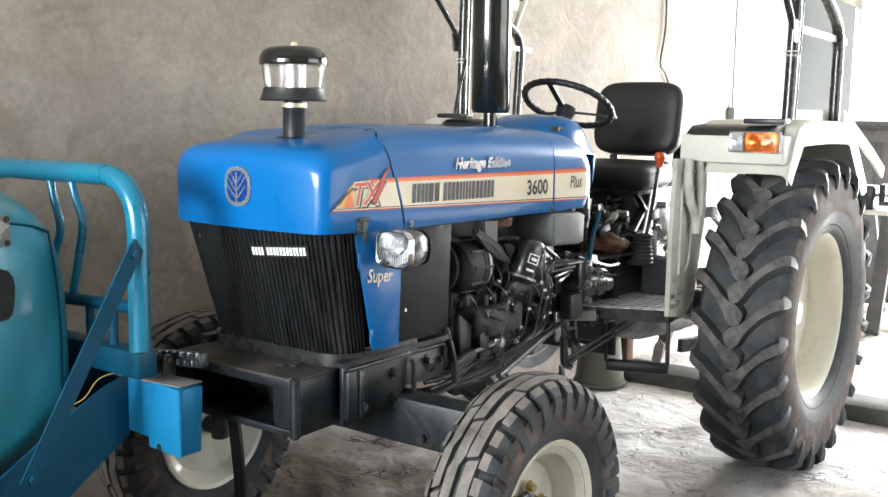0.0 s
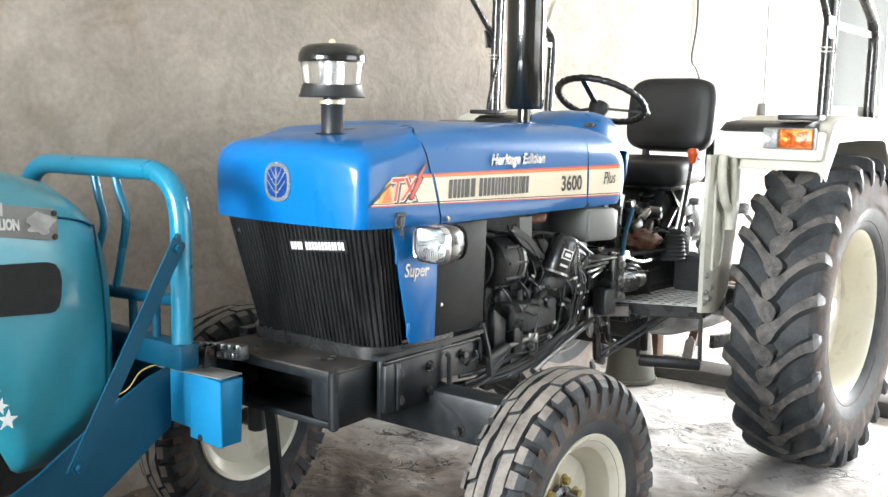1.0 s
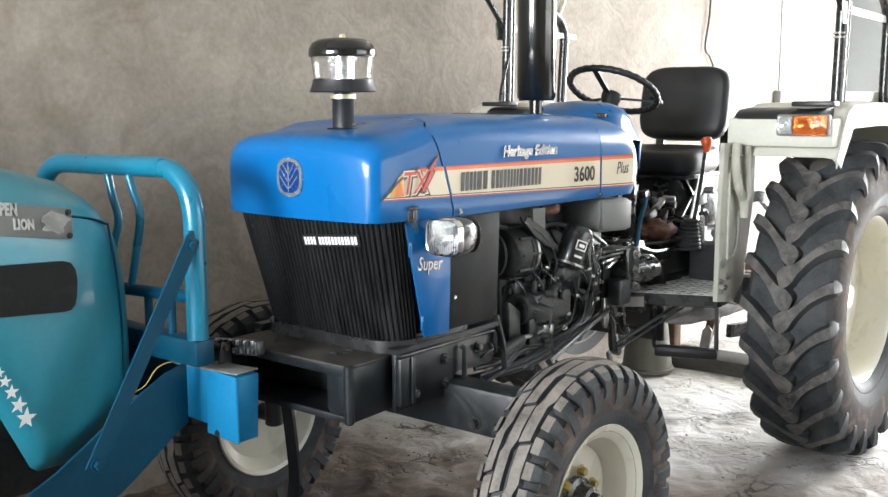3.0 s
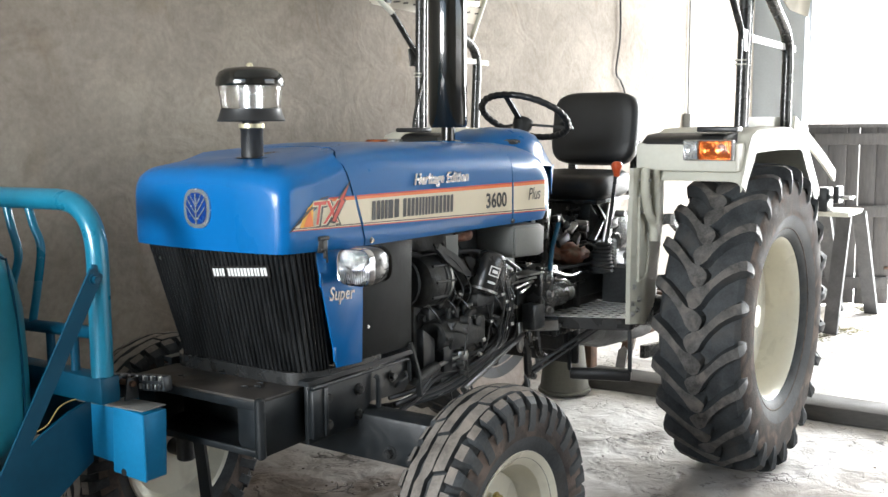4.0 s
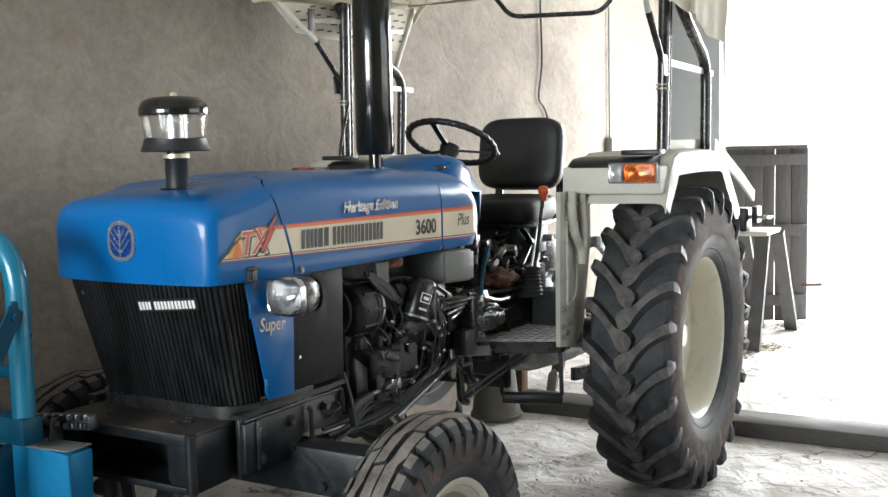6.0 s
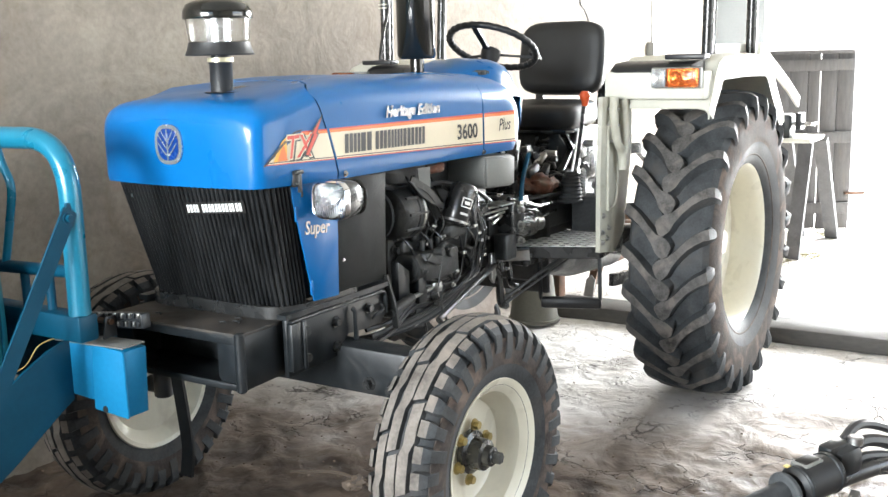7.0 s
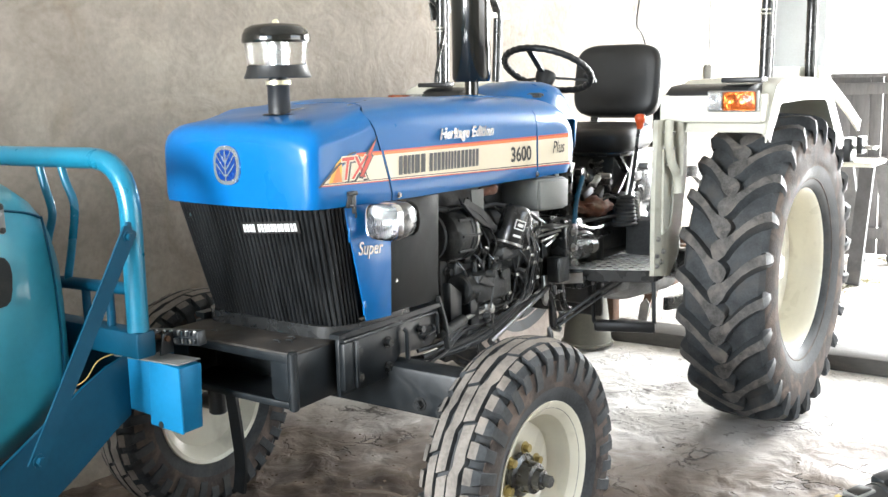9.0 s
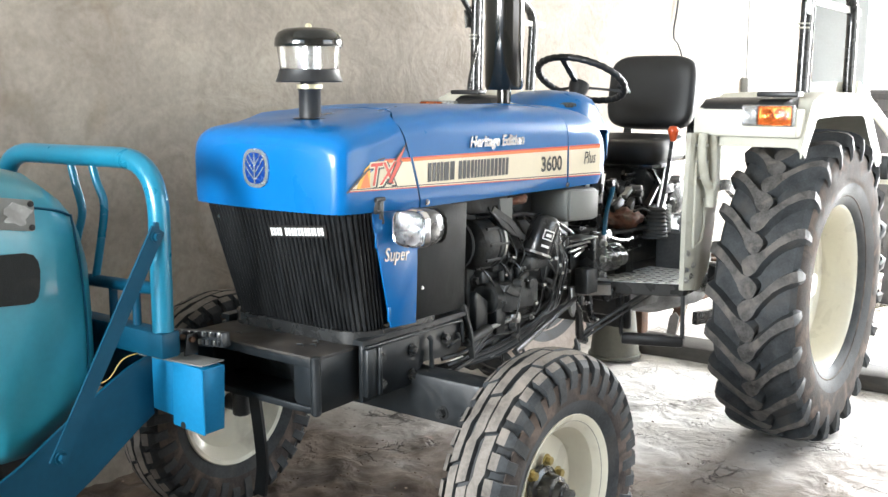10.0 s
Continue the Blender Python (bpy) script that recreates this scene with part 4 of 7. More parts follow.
# steering wheel
PLACE = Matrix()
sw_m = Matrix.Translation((1.345, 0, 1.525)) @ Matrix.Rotation(0.50, 4, 'Y')
sw = part("steering_wheel", tube([sw_m @ V3(((0.180 + 0.0025 * math.cos(32 * a)) * math.cos(a), (0.180 + 0.0025 * math.cos(32 * a)) * math.sin(a), 0)) for a in (2 * math.pi * k / 128 for k in range(128))], 0.0135, 10, closed=True), PLASTIC, tractor, "black ribbed steering wheel with three spokes")
for k in range(3):
    a = math.pi / 2 + 2 * math.pi * k / 3 - 0.5
    part("spoke", tube([sw_m @ V3((r * math.cos(a), r * math.sin(a), -0.035 * (1 - r / 0.19))) for r in (0.02, 0.08, 0.14, 0.186)], 0, flat=(0.024, 0.010)), PLASTIC, sw)
hub = lathe([(0.0, -0.075), (0.028, -0.075), (0.04, -0.045), (0.042, -0.02), (0.03, -0.012), (0.0, -0.010)], seg=24)
hub.transform(sw_m)
part("hub", hub, PLASTIC, sw)
part("column", cyl(sw_m @ V3((0, 0, -0.07)), (1.22, 0, 1.25), 0.022), BLACK, sw)
kb = box((0, 0, 0), (0.07, 0.035, 0.016), 0.006)
kb.transform(sw_m @ Matrix.Translation((0.10, -0.145, 0.012)))
part("spinner_clamp", kb, PLASTIC, sw)


# ---- wheels ----
def tyre_profile(R, W, rim, crown):
    """Half of a tyre's outline from bead to crown as (radius, axial)."""
    return [(rim - 0.012, 0.36 * W), (rim + 0.004, 0.40 * W), (rim + 0.02, 0.41 * W), (rim + 0.3 * (R - rim), 0.485 * W), (rim + 0.52 * (R - rim), 0.50 * W),
            (rim + 0.74 * (R - rim), 0.485 * W), (R - crown * 1.35, 0.455 * W), (R - crown * 0.75, 0.40 * W), (R - crown * 0.25, 0.25 * W), (R, 0.0)]


def tread_r(a, R, W, crown):
    k = abs(a) / (0.5 * W)
    return R - crown * (k ** 2.2)


def tread_tops(ob, limit):
    """Dust on the worn tops, dark rubber on the flanks of lugs and ribs."""
    ob.data.materials.append(RUBBER)
    for p in ob.data.polygons:
        rad = V3((p.center.x, 0, p.center.z)).normalized()
        p.material_index = 0 if p.normal.dot(rad) > limit else 1


def carcass(ob, edge):
    """Dark rubber between the lugs, dusty sidewalls."""
    ob.data.materials.append(RUBBER)
    for p in ob.data.polygons:
        p.material_index = 1 if abs(p.center.y) < edge else 0


def front_wheel(at, turn):
    """7.50-16: three centre ribs, blocky shoulders, cream disc rim."""
    R, W, rim = 0.398, 0.184, 0.215
    half = tyre_profile(R - 0.012, W, rim, 0.035)
    prof = half + [(r, -a) for r, a in half[-2::-1]]
    rimp = [(0.0, 0.022), (0.06, 0.022), (0.10, 0.020), (0.140, 0.014), (0.147, 0.010), (0.150, 0.020), (0.154, 0.010), (0.166, -0.006), (0.176, -0.026), (0.182, -0.048), (0.196, -0.060), (0.208, -0.070), (0.224, -0.077), (0.226, -0.071), (0.213, -0.064),
            (0.202, -0.050), (0.190, -0.036), (0.188, 0.044), (0.202, 0.058), (0.214, 0.070), (0.225, 0.075), (0.221, 0.080), (0.207, 0.076), (0.182, 0.050), (0.168, 0.034), (0.10, 0.034), (0.0, 0.036)]
    fw = part("front_wheel", lathe(rimp, axis='Y', seg=64), CREAM, tractor, "front wheel with a cream dished rim", 30, m=Matrix.Translation(at) @ turn)
    carcass(part("tyre", lathe(prof, axis='Y', seg=72, closed=True), SIDEWALL, fw, "black ribbed front tyre, dusty"), 0.084)
    seg = 120
    # ribs with slanted nicks
    for a0, a1, ph in ((-0.052, -0.025, 0.0), (-0.014, 0.014, 0.5), (0.025, 0.052, 0.25)):
        for k in range(10):
            s0, s1 = (k + ph) * 12, (k + ph) * 12 + 11.4
            rings = []
            for i in range(10):
                s = s0 + (s1 - s0) * i / 9
                ring = []
                jog = 0.0035 * (i % 2 - 0.5) * (1 if i in (4, 5) else 0) + (0.003 if i > 4 else -0.003)
                for a, lift in ((a0 - 0.003 + jog, -0.018), (a0 + jog, 0.0), (a1 + jog, 0.0), (a1 + 0.003 + jog, -0.018)):
                    th = 2 * math.pi * (s + 22 * a) / seg
                    r = tread_r(a, R, W, 0.030) + lift
                    ring.append(V3((r * math.cos(th), a, r * math.sin(th))))
                rings.append(ring)
            bm = bmesh.new()
            grid_faces(bm, rings, caps=True)
            tread_tops(part("tread_rib", bm, RIB, fw, angle=25), 0.8)
    for sgn in (-1, 1):
        for k in range(36):
            th0 = 2 * math.pi * (k + (0.5 if sgn > 0 else 0)) / 36
            rings = []
            long = 0.026 if k % 2 else 0.050
            for a, dr in ((0.060, 0.002), (0.079, 0.0), (0.0895, -0.013), (0.0925, -0.014 - long)):
                r = tread_r(a, R, W, 0.030) + dr
                half_w = 0.0215 if a < 0.083 else 0.0145
                rings.append([V3(((r + l) * math.cos(th0 + t / r), sgn * (a + (0.004 if l == 0 and a > 0.083 else 0)), (r + l) * math.sin(th0 + t / r)))
                              for t, l in ((-half_w - 0.003, -0.022), (-half_w, 0.0), (half_w, 0.0), (half_w + 0.003, -0.022))])
            bm = bmesh.new()
            grid_faces(bm, rings, caps=True)
            tread_tops(part("shoulder_lug", bm, RIB, fw, angle=25), 0.72)
    part("hub", lathe([(0.0, -0.075), (0.018, -0.075), (0.020, -0.070), (0.028, -0.068), (0.032, -0.050), (0.044, -0.046), (0.048, -0.01), (0.062, -0.004), (0.064, 0.012), (0.0, 0.012)], axis='Y', seg=32), BLACK, fw, "black greasy hub", 30)
    part("hub_nut", cyl((0, -0.095, 0), (0, -0.072, 0), 0.017, seg=6), IRON, fw)
    for k in range(6):
        a = 2 * math.pi * k / 6 + 0.3
        part("wheel_bolt", bolt((0.078 * math.cos(a), 0.004, 0.078 * math.sin(a)), (0, -1, 0), 0.012, 0.016), GOLD, fw, "yellow zinc wheel bolt")
    return fw


def rear_wheel(at, turn, wall=SIDEWALL):
    """14.9-28: long chevron lugs, wide cream rim."""
    R, W, rim = 0.682, 0.378, 0.372
    base = R - 0.043
    half = [(rim - 0.012, 0.140), (rim + 0.006, 0.155), (rim + 0.018, 0.160), (rim + 0.085, 0.186), (rim + 0.15, 0.190), (rim + 0.205, 0.184), (base - 0.040, 0.178), (base - 0.014, 0.158), (base - 0.004, 0.10), (base, 0.0)]
    prof = half + [(r, -a) for r, a in half[-2::-1]]
    rw = part("rear_wheel", lathe([(0.0, 0.035), (0.12, 0.035), (0.15, 0.030), (0.20, 0.036), (0.25, 0.030), (0.262, 0.02), (0.300, 0.02), (0.316, 0.016), (0.322, -0.02), (0.329, -0.06), (0.337, -0.095), (0.348, -0.125), (0.364, -0.142), (0.388, -0.150), (0.391, -0.144), (0.374, -0.134),
                                   (0.362, -0.118), (0.356, -0.085), (0.340, -0.068), (0.340, 0.07), (0.356, 0.085), (0.364, 0.135), (0.391, 0.150), (0.386, 0.156), (0.356, 0.146), (0.330, 0.08), (0.300, 0.05), (0.12, 0.05), (0.0, 0.05)], axis='Y', seg=72),
              CREAM, tractor, "rear wheel with a deep cream rim", 30, m=Matrix.Translation(at) @ turn)
    carcass(part("tyre", lathe(prof, axis='Y', seg=96, closed=True), wall, rw, "large dusty rear tyre"), 0.180)
    bm = bmesh.new()
    for sgn in (-1, 1):
        lathe([(r, sgn * a) for r, a in ((rim + 0.024, 0.1615), (rim + 0.030, 0.1665), (rim + 0.038, 0.1655))], axis='Y', seg=96, bm=bm, closed=True)
    part("bead_ring", bm, wall, rw)

    def lug(th0, sgn):
        b2 = bmesh.new()
        rings = []
        # s runs from the centre to the shoulder and down the sidewall
        for s, a, ang, lift, hw in ((0.0, -0.030, -0.034, 0.036, 0.020), (0.06, -0.022, -0.026, 0.042, 0.030), (0.14, -0.004, -0.006, 0.044, 0.034), (0.22, 0.016, 0.016, 0.044, 0.031), (0.32, 0.038, 0.046, 0.044, 0.019), (0.45, 0.068, 0.094, 0.044, 0.0145), (0.6, 0.102, 0.146, 0.044, 0.0145), (0.75, 0.136, 0.186, 0.044, 0.0165), (0.9, 0.168, 0.214, 0.041, 0.019), (1.0, 0.189, 0.228, 0.028, 0.020), (1.1, 0.195, 0.236, -0.012, 0.019), (1.22, 0.192, 0.240, -0.062, 0.010)):
            k = min(abs(a) / 0.19, 1.0)
            rb = base - 0.014 * k ** 2.5
            r = rb + lift
            th = th0 - ang
            tilt = 0.55 if a < 0.15 else 0.25
            # across the lug: mostly round the tyre, a little axial
            ring = []
            for t, l in ((-hw - 0.013, -lift - 0.012 if lift > 0 else -0.02), (-hw, 0.0), (hw, 0.0), (hw + 0.013, -lift - 0.012 if lift > 0 else -0.02)):
                rr = r + l
                tt = th + t * 1.0 / rb
                aa = a + t * tilt * 0.75 - (0.012 if (l < 0 and a > 0.184) else 0)
                ring.append(V3((rr * math.cos(tt), sgn * aa, rr * math.sin(tt))))
            rings.append(ring)
        grid_faces(b2, rings, caps=True)
        return b2
    n = 24
    for k in range(n):
        for sgn in (-1, 1):
            tread_tops(part("lug", lug(2 * math.pi * (k + (0.5 if sgn > 0 else 0.0)) / n, sgn), TREAD, rw, angle=30), 0.75)
    part("hub", lathe([(0.0, -0.05), (0.05, -0.05), (0.06, -0.03), (0.10, -0.02), (0.105, 0.035), (0.0, 0.035)], axis='Y', seg=32), CREAM, rw)
    for k in range(8):
        a = 2 * math.pi * k / 8
        part("wheel_bolt", bolt((0.135 * math.cos(a), 0.032, 0.135 * math.sin(a)), (0, -1, 0), 0.014, 0.016), CREAM, rw)
    return rw


FLIP = Matrix.Rotation(math.pi, 4, 'Z')


LOW = Matrix.Diagonal((0.975, 0.93, 0.975, 1))
front_wheel((0.0, -0.676, 0.388), Matrix.Rotation(radians(-2), 4, 'Z'))
front_wheel((0.0, 0.676, 0.388), Matrix.Rotation(radians(-2), 4, 'Z') @ FLIP)
rear_wheel((2.050, -0.714, 0.655), LOW)
rear_wheel((2.050, 0.714, 0.655), FLIP @ Matrix.Rotation(0.1, 4, 'Y') @ LOW, PALEWALL)

# ---- front frame and axle ----
# weight box: top plate, flanks, open front with a rounded frame
bx = part("front_bumper", box((-0.385, 0.0, 0.790), (0.172, 0.51, 0.010), 0.003), DUSTED, tractor, "black steel front weight box with an open face")
for side in (-1, 1):
    part("side_plate", plate([(-0.466, 0.644), (-0.450, 0.636), (-0.29, 0.640), (-0.29, 0.793), (-0.466, 0.793)], 0.010, lambda u, v, w: V3((u, side * (0.243 + w), v)), bev=0.003), FRAME, bx)
    part("corner_post", cyl((-0.464, side * 0.250, 0.634), (-0.464, side * 0.250, 0.797), 0.014, seg=14, bev=0.005), FRAME, bx)
    part("front_web", plate([(0.245, 0.638), (0.245, 0.792), (0.19, 0.792), (0.165, 0.762), (0.165, 0.668), (0.19, 0.638)], 0.010, lambda u, v, w: V3((-0.461 + w, side * u, v)), bev=0.002), FRAME, bx)
part("front_lip", box((-0.465, 0, 0.777), (0.012, 0.49, 0.028), 0.004), FRAME, bx)
part("front_lip", box((-0.465, 0, 0.647), (0.012, 0.49, 0.020), 0.004), FRAME, bx)
part("floor_plate", box((-0.375, 0, 0.642), (0.17, 0.48, 0.010), 0.002), FRAME, bx)
part("back_plate", box((-0.285, 0, 0.715), (0.02, 0.48, 0.15), 0.003), IRON, bx)
for x, y in ((-0.41, 0.10), (-0.40, -0.14), (-0.35, -0.15), (-0.38, -0.17), (-0.33, 0.02)):
    part("weld_bead", tube(smooth_path([(x, y, 0.796), (x + 0.012, y + 0.012, 0.797), (x + 0.006, y + 0.028, 0.796)]), 0.0025, 6), FRAME, bx)
# side rails
for side in (-1, 1):
    rl = part("side_rail", plate([(-0.312, 0.800), (0.150, 0.798), (0.150, 0.712), (0.125, 0.690), (0.050, 0.690), (-0.040, 0.700), (-0.075, 0.672), (-0.09, 0.640), (-0.312, 0.636)], 0.014, lambda u, v, w: V3((u, side * (0.266 + w), v)), bev=0.003), FRAME, tractor, "black chassis side rail")
    part("rail_edge", tube(bent([(-0.300, side * 0.285, 0.792), (0.140, side * 0.288, 0.790), (0.142, side * 0.288, 0.720)], 0.02), 0.006, 8), FRAME, rl)
    part("top_flange", tube([(-0.320, side * 0.272, 0.808), (0.160, side * 0.276, 0.810)], 0, flat=(0.035, 0.014)), FRAME, rl)
    part("angle_bracket", box((-0.291, side * 0.290, 0.722), (0.044, 0.020, 0.136), 0.004), FRAME, rl)
    part("angle_bracket", box((-0.262, side * 0.286, 0.722), (0.012, 0.040, 0.134), 0.003), FRAME, rl)
    for z in (0.752, 0.676):
        part("bolt", bolt((-0.240, side * 0.281, z), (0, side, 0), 0.013, 0.014), IRON, rl)
    part("hook_rod", tube(bent([(-0.030, side * 0.288, 0.772), (-0.026, side * 0.298, 0.765), (-0.026, side * 0.298, 0.640), (-0.032, side * 0.288, 0.630)], 0.01), 0.008, 8), FRAME, rl)
    for x, z in ((-0.100, 0.746), (-0.100, 0.672), (0.060, 0.752)):
        part("bolt", bolt((x, side * 0.281, z), (0, side, 0), 0.012, 0.012), BLACK, rl)
    part("handle_loop", tube(bent([(0.075, side * 0.284, 0.715), (0.075, side * 0.296, 0.728), (0.120, side * 0.296, 0.735), (0.120, side * 0.284, 0.752)], 0.01), 0.005, 8), FRAME, rl)
# axle beam
ax = part("front_axle", box((-0.05, 0.0, 0.609), (0.100, 1.20, 0.138), 0.012), FRAME, tractor, "black box-section front axle beam")
for side in (-1, 1):
    part("axle_bolt", bolt((-0.100, side * 0.396, 0.577), (-1, 0, 0), 0.014, 0.018), BLACK, ax)
    part("axle_bolt", bolt((-0.100, side * 0.482, 0.572), (-1, 0, 0), 0.016, 0.022), BLACK, ax)
    part("kingpin", cyl((-0.02, side * 0.555, 0.36), (-0.02, side * 0.555, 0.71), 0.032, bev=0.005), FRAME, ax)
    part("stub_axle", cyl((-0.0, side * 0.54, 0.388), (0.0, side * 0.66, 0.388), 0.030), FRAME, ax)
    part("steering_arm", tube(bent([(-0.02, side * 0.555, 0.70), (0.08, side * 0.53, 0.70), (0.16, side * 0.51, 0.68)], 0.03), 0, flat=(0.04, 0.018)), FRAME, ax)
    part("tie_rod", tube([(0.16, side * 0.51, 0.68), (0.30, side * 0.38, 0.67), (0.95, side * 0.22, 0.71)], 0.010, 10), IRON, ax)
part("pivot_bracket", box((-0.06, 0, 0.70), (0.14, 0.34, 0.14), 0.012), FRAME, ax)
part("mud_rag", tube(smooth_path([(-0.09, 0.42, 0.56), (-0.09, 0.405, 0.46), (-0.08, 0.40, 0.34), (-0.07, 0.40, 0.22), (-0.08, 0.405, 0.12)]), 0, flat=(0.05, 0.012)), FRAME, ax, "black strap hanging from the axle")


# ---- fenders, both sides ----
PLACE = shift(0.0, 0.0, 0.015)


def fender(side):
    def P(x, y, z):
        return V3((x, side * y, z))
    path = [(1.435, 1.262), (1.462, 1.300), (1.500, 1.385), (1.545, 1.440), (1.610, 1.458), (1.90, 1.462), (2.20, 1.455), (2.275, 1.430), (2.345, 1.365), (2.45, 1.265), (2.545, 1.175)]
    bm = bmesh.new()
    rings = []
    for x, z in path:
        rings.append([P(x, 0.475, z - 0.02), P(x, 0.50, z - 0.002), P(x, 0.825, z), P(x, 0.858, z - 0.004), P(x, 0.874, z - 0.018), P(x, 0.877, z - 0.040)])
    grid_faces(bm, rings, closed_ring=False)
    fd = part("fender", solid(bm, 0.005), FENDER, tractor, "ivory rear fender with a rolled outer lip", 50)
    # outer skirt: flat ivory band that follows the arch
    bm = bmesh.new()
    rings = []
    for i, (x, z) in enumerate(path):
        a = path[max(i - 1, 0)]
        b = path[min(i + 1, len(path) - 1)]
        t = V3((b[0] - a[0], 0, b[1] - a[1])).normalized()
        nx, nz = t.z, -t.x
        w = 0.055 if i < 2 else 0.085
        rings.append([P(x, 0.876, z - 0.01), P(x + nx * w, 0.878, z - 0.01 + nz * w)])
    grid_faces(bm, rings, closed_ring=False)
    part("outer_skirt", solid(bm, 0.005), FENDER, fd)
    # front box with the lamp, black pad on top
    out = 0.0 if side < 0 else 0.12  # the far box is narrower
    part("front_box", box((1.455, side * (0.665 - out / 2), 1.350), (0.105, 0.40 - out, 0.108), 0.012), FENDER, fd, "ivory front box of the fender")
    pad = bmesh.new()
    grid_faces(pad, [[P(x, y0, 1.395), P(x, y0 + 0.02, z), P(x, y1 - out, z + 0.004), P(x, y1 - out + 0.01, 1.395)] for x, y0, y1, z in ((1.405, 0.490, 0.80, 1.400), (1.42, 0.475, 0.81, 1.420), (1.47, 0.465, 0.82, 1.434), (1.56, 0.465, 0.82, 1.440), (1.62, 0.47, 0.82, 1.444))], caps=True)
    part("rubber_pad", pad, PLASTIC, fd, "black rubber pad")
    part("pad_bracket", box((1.47, side * (0.775 - out), 1.455), (0.07, 0.155, 0.020), 0.005), PLASTIC, fd)
    # inner panel beside the tyre
    part("inner_panel", plate([(1.284, 0.708), (1.43, 0.686), (1.52, 0.76), (1.60, 1.10), (1.60, 1.31), (1.305, 1.31), (1.286, 1.0)], 0.004, lambda u, v, w: P(u, 0.500 + w, v), bev=0.001), KHAKI, fd, "ivory inner fender panel")
    part("panel_flange", plate([(1.284, 0.708), (1.286, 1.0), (1.305, 1.31), (1.302, 1.31), (1.283, 1.0), (1.281, 0.708)], 0.018, lambda u, v, w: P(u, 0.486 + w, v)), KHAKI, fd)
    part("panel_rib", tube(bent([P(1.345, 0.508, 0.87), P(1.345, 0.508, 1.20), P(1.40, 0.508, 1.24)], 0.03), 0.006, 8), KHAKI, fd)
    part("panel_rib", tube(bent([P(1.345, 0.508, 0.87), P(1.42, 0.508, 0.88), P(1.44, 0.508, 0.95), P(1.44, 0.508, 1.05)], 0.03), 0.006, 8), KHAKI, fd)
    part("upright", box((1.475, side * 0.507, 1.21), (0.03, 0.012, 0.19), 0.003), KHAKI, fd)
    for x, z in ((1.300, 0.745), (1.345, 0.755), (1.300, 0.785), (1.36, 0.795), (1.31, 0.85)):
        part("bolt", bolt(P(x, 0.505, z), (0, side, 0), 0.008, 0.008), STEEL, fd)
    # grab pipe
    part("grab_pipe", tube(bent([P(1.365, 0.525, 1.305), P(1.345, 0.530, 1.23), P(1.375, 0.535, 1.13), P(1.43, 0.535, 1.09), P(1.43, 0.535, 1.02)], 0.05), 0.017, 12), KHAKI, fd, "ivory grab pipe in a shaded tone")
    part("grab_pipe", tube(bent([P(1.425, 0.54, 1.305), P(1.428, 0.545, 1.16), P(1.43, 0.54, 1.09)], 0.05), 0.017, 12), KHAKI, fd, "ivory grab pipe in a shaded tone")
    for z in (1.262, 1.20, 1.135):
        part("pipe_tie", cyl(P(1.35 if z > 1.15 else 1.37, 0.50, z), P(1.356 if z > 1.15 else 1.38, 0.552, z), 0.006, seg=8), STEEL, fd)
    part("rear_stay", tube([P(2.12, 0.868, 1.478), P(2.60, 0.872, 1.305), P(2.82, 0.872, 1.215)], 0, flat=(0.012, 0.055)), FENDER, fd, "ivory rear stay")
    # lamp
    lp = part("fender_lamp", box((1.392, side * 0.763, 1.378), (0.030, 0.192, 0.078), 0.006), GREYBOX, fd, "clear and amber fender lamp")
    part("clear_lens", box((1.374, side * 0.701, 1.378), (0.022, 0.058, 0.068), 0.006), CLEAR, lp, "clear lens")
    part("amber_lens", box((1.374, side * 0.793, 1.378), (0.024, 0.122, 0.070), 0.006), AMBER, lp, "amber lens")
    part("lamp_reflector", box((1.3775, side * 0.763, 1.378), (0.003, 0.178, 0.062), 0.001), REFL, lp)
    for yy in (0.70, 0.766, 0.816):
        part("bulb_bowl", lathe([(0.0, 0.006), (0.018, 0.003), (0.024, -0.006), (0.026, -0.006), (0.020, 0.008)], (1.371, side * yy, 1.378), axis='X', seg=20), CHROME, lp)
    return fd


fender(-1)
fender(1)

# ---- seat ----
PLACE = shift(0.023, 0.0, -0.035)


def rounded_slab(sx, sy, sz, r, puff=0.01):
    """A cushion lying flat: rounded plan, soft edges, slightly domed."""
    bm = bmesh.new()
    rings = []
    for h, k in ((0.0, 0.86), (0.08, 0.95), (0.25, 1.0), (0.7, 1.0), (0.9, 0.965), (1.0, 0.90), (1.05, 0.70), (1.08, 0.35)):
        rings.append([V3((u * k, v * k, h * sz)) for u, v in oval(sx / 2, sy / 2, 40, 2 + 2.2 * r)])
    grid_faces(bm, rings, caps=True)
    return bm


seat = group_part("seat", "black vinyl driver's seat")
cb = rounded_slab(0.37, 0.43, 0.105, 1.3)
cb.transform(Matrix.Translation((1.775, 0.0, 1.205)) @ Matrix.Rotation(-0.05, 4, 'Y'))
part("cushion", cb, VINYL, seat, "black seat cushion", 60)
bk = rounded_slab(0.335, 0.425, 0.085, 1.1)
bk.transform(Matrix.Translation((2.02, 0.0, 1.495)) @ Matrix.Rotation(radians(-80), 4, 'Y'))
part("backrest", bk, VINYL, seat, "rounded black backrest with piping", 60)
part("piping", tube(smooth_path([(1.922, -0.155, 1.355), (1.925, -0.150, 1.42), (1.936, -0.125, 1.50), (1.948, -0.095, 1.56)]), 0.0035, 8), VINYL, seat)
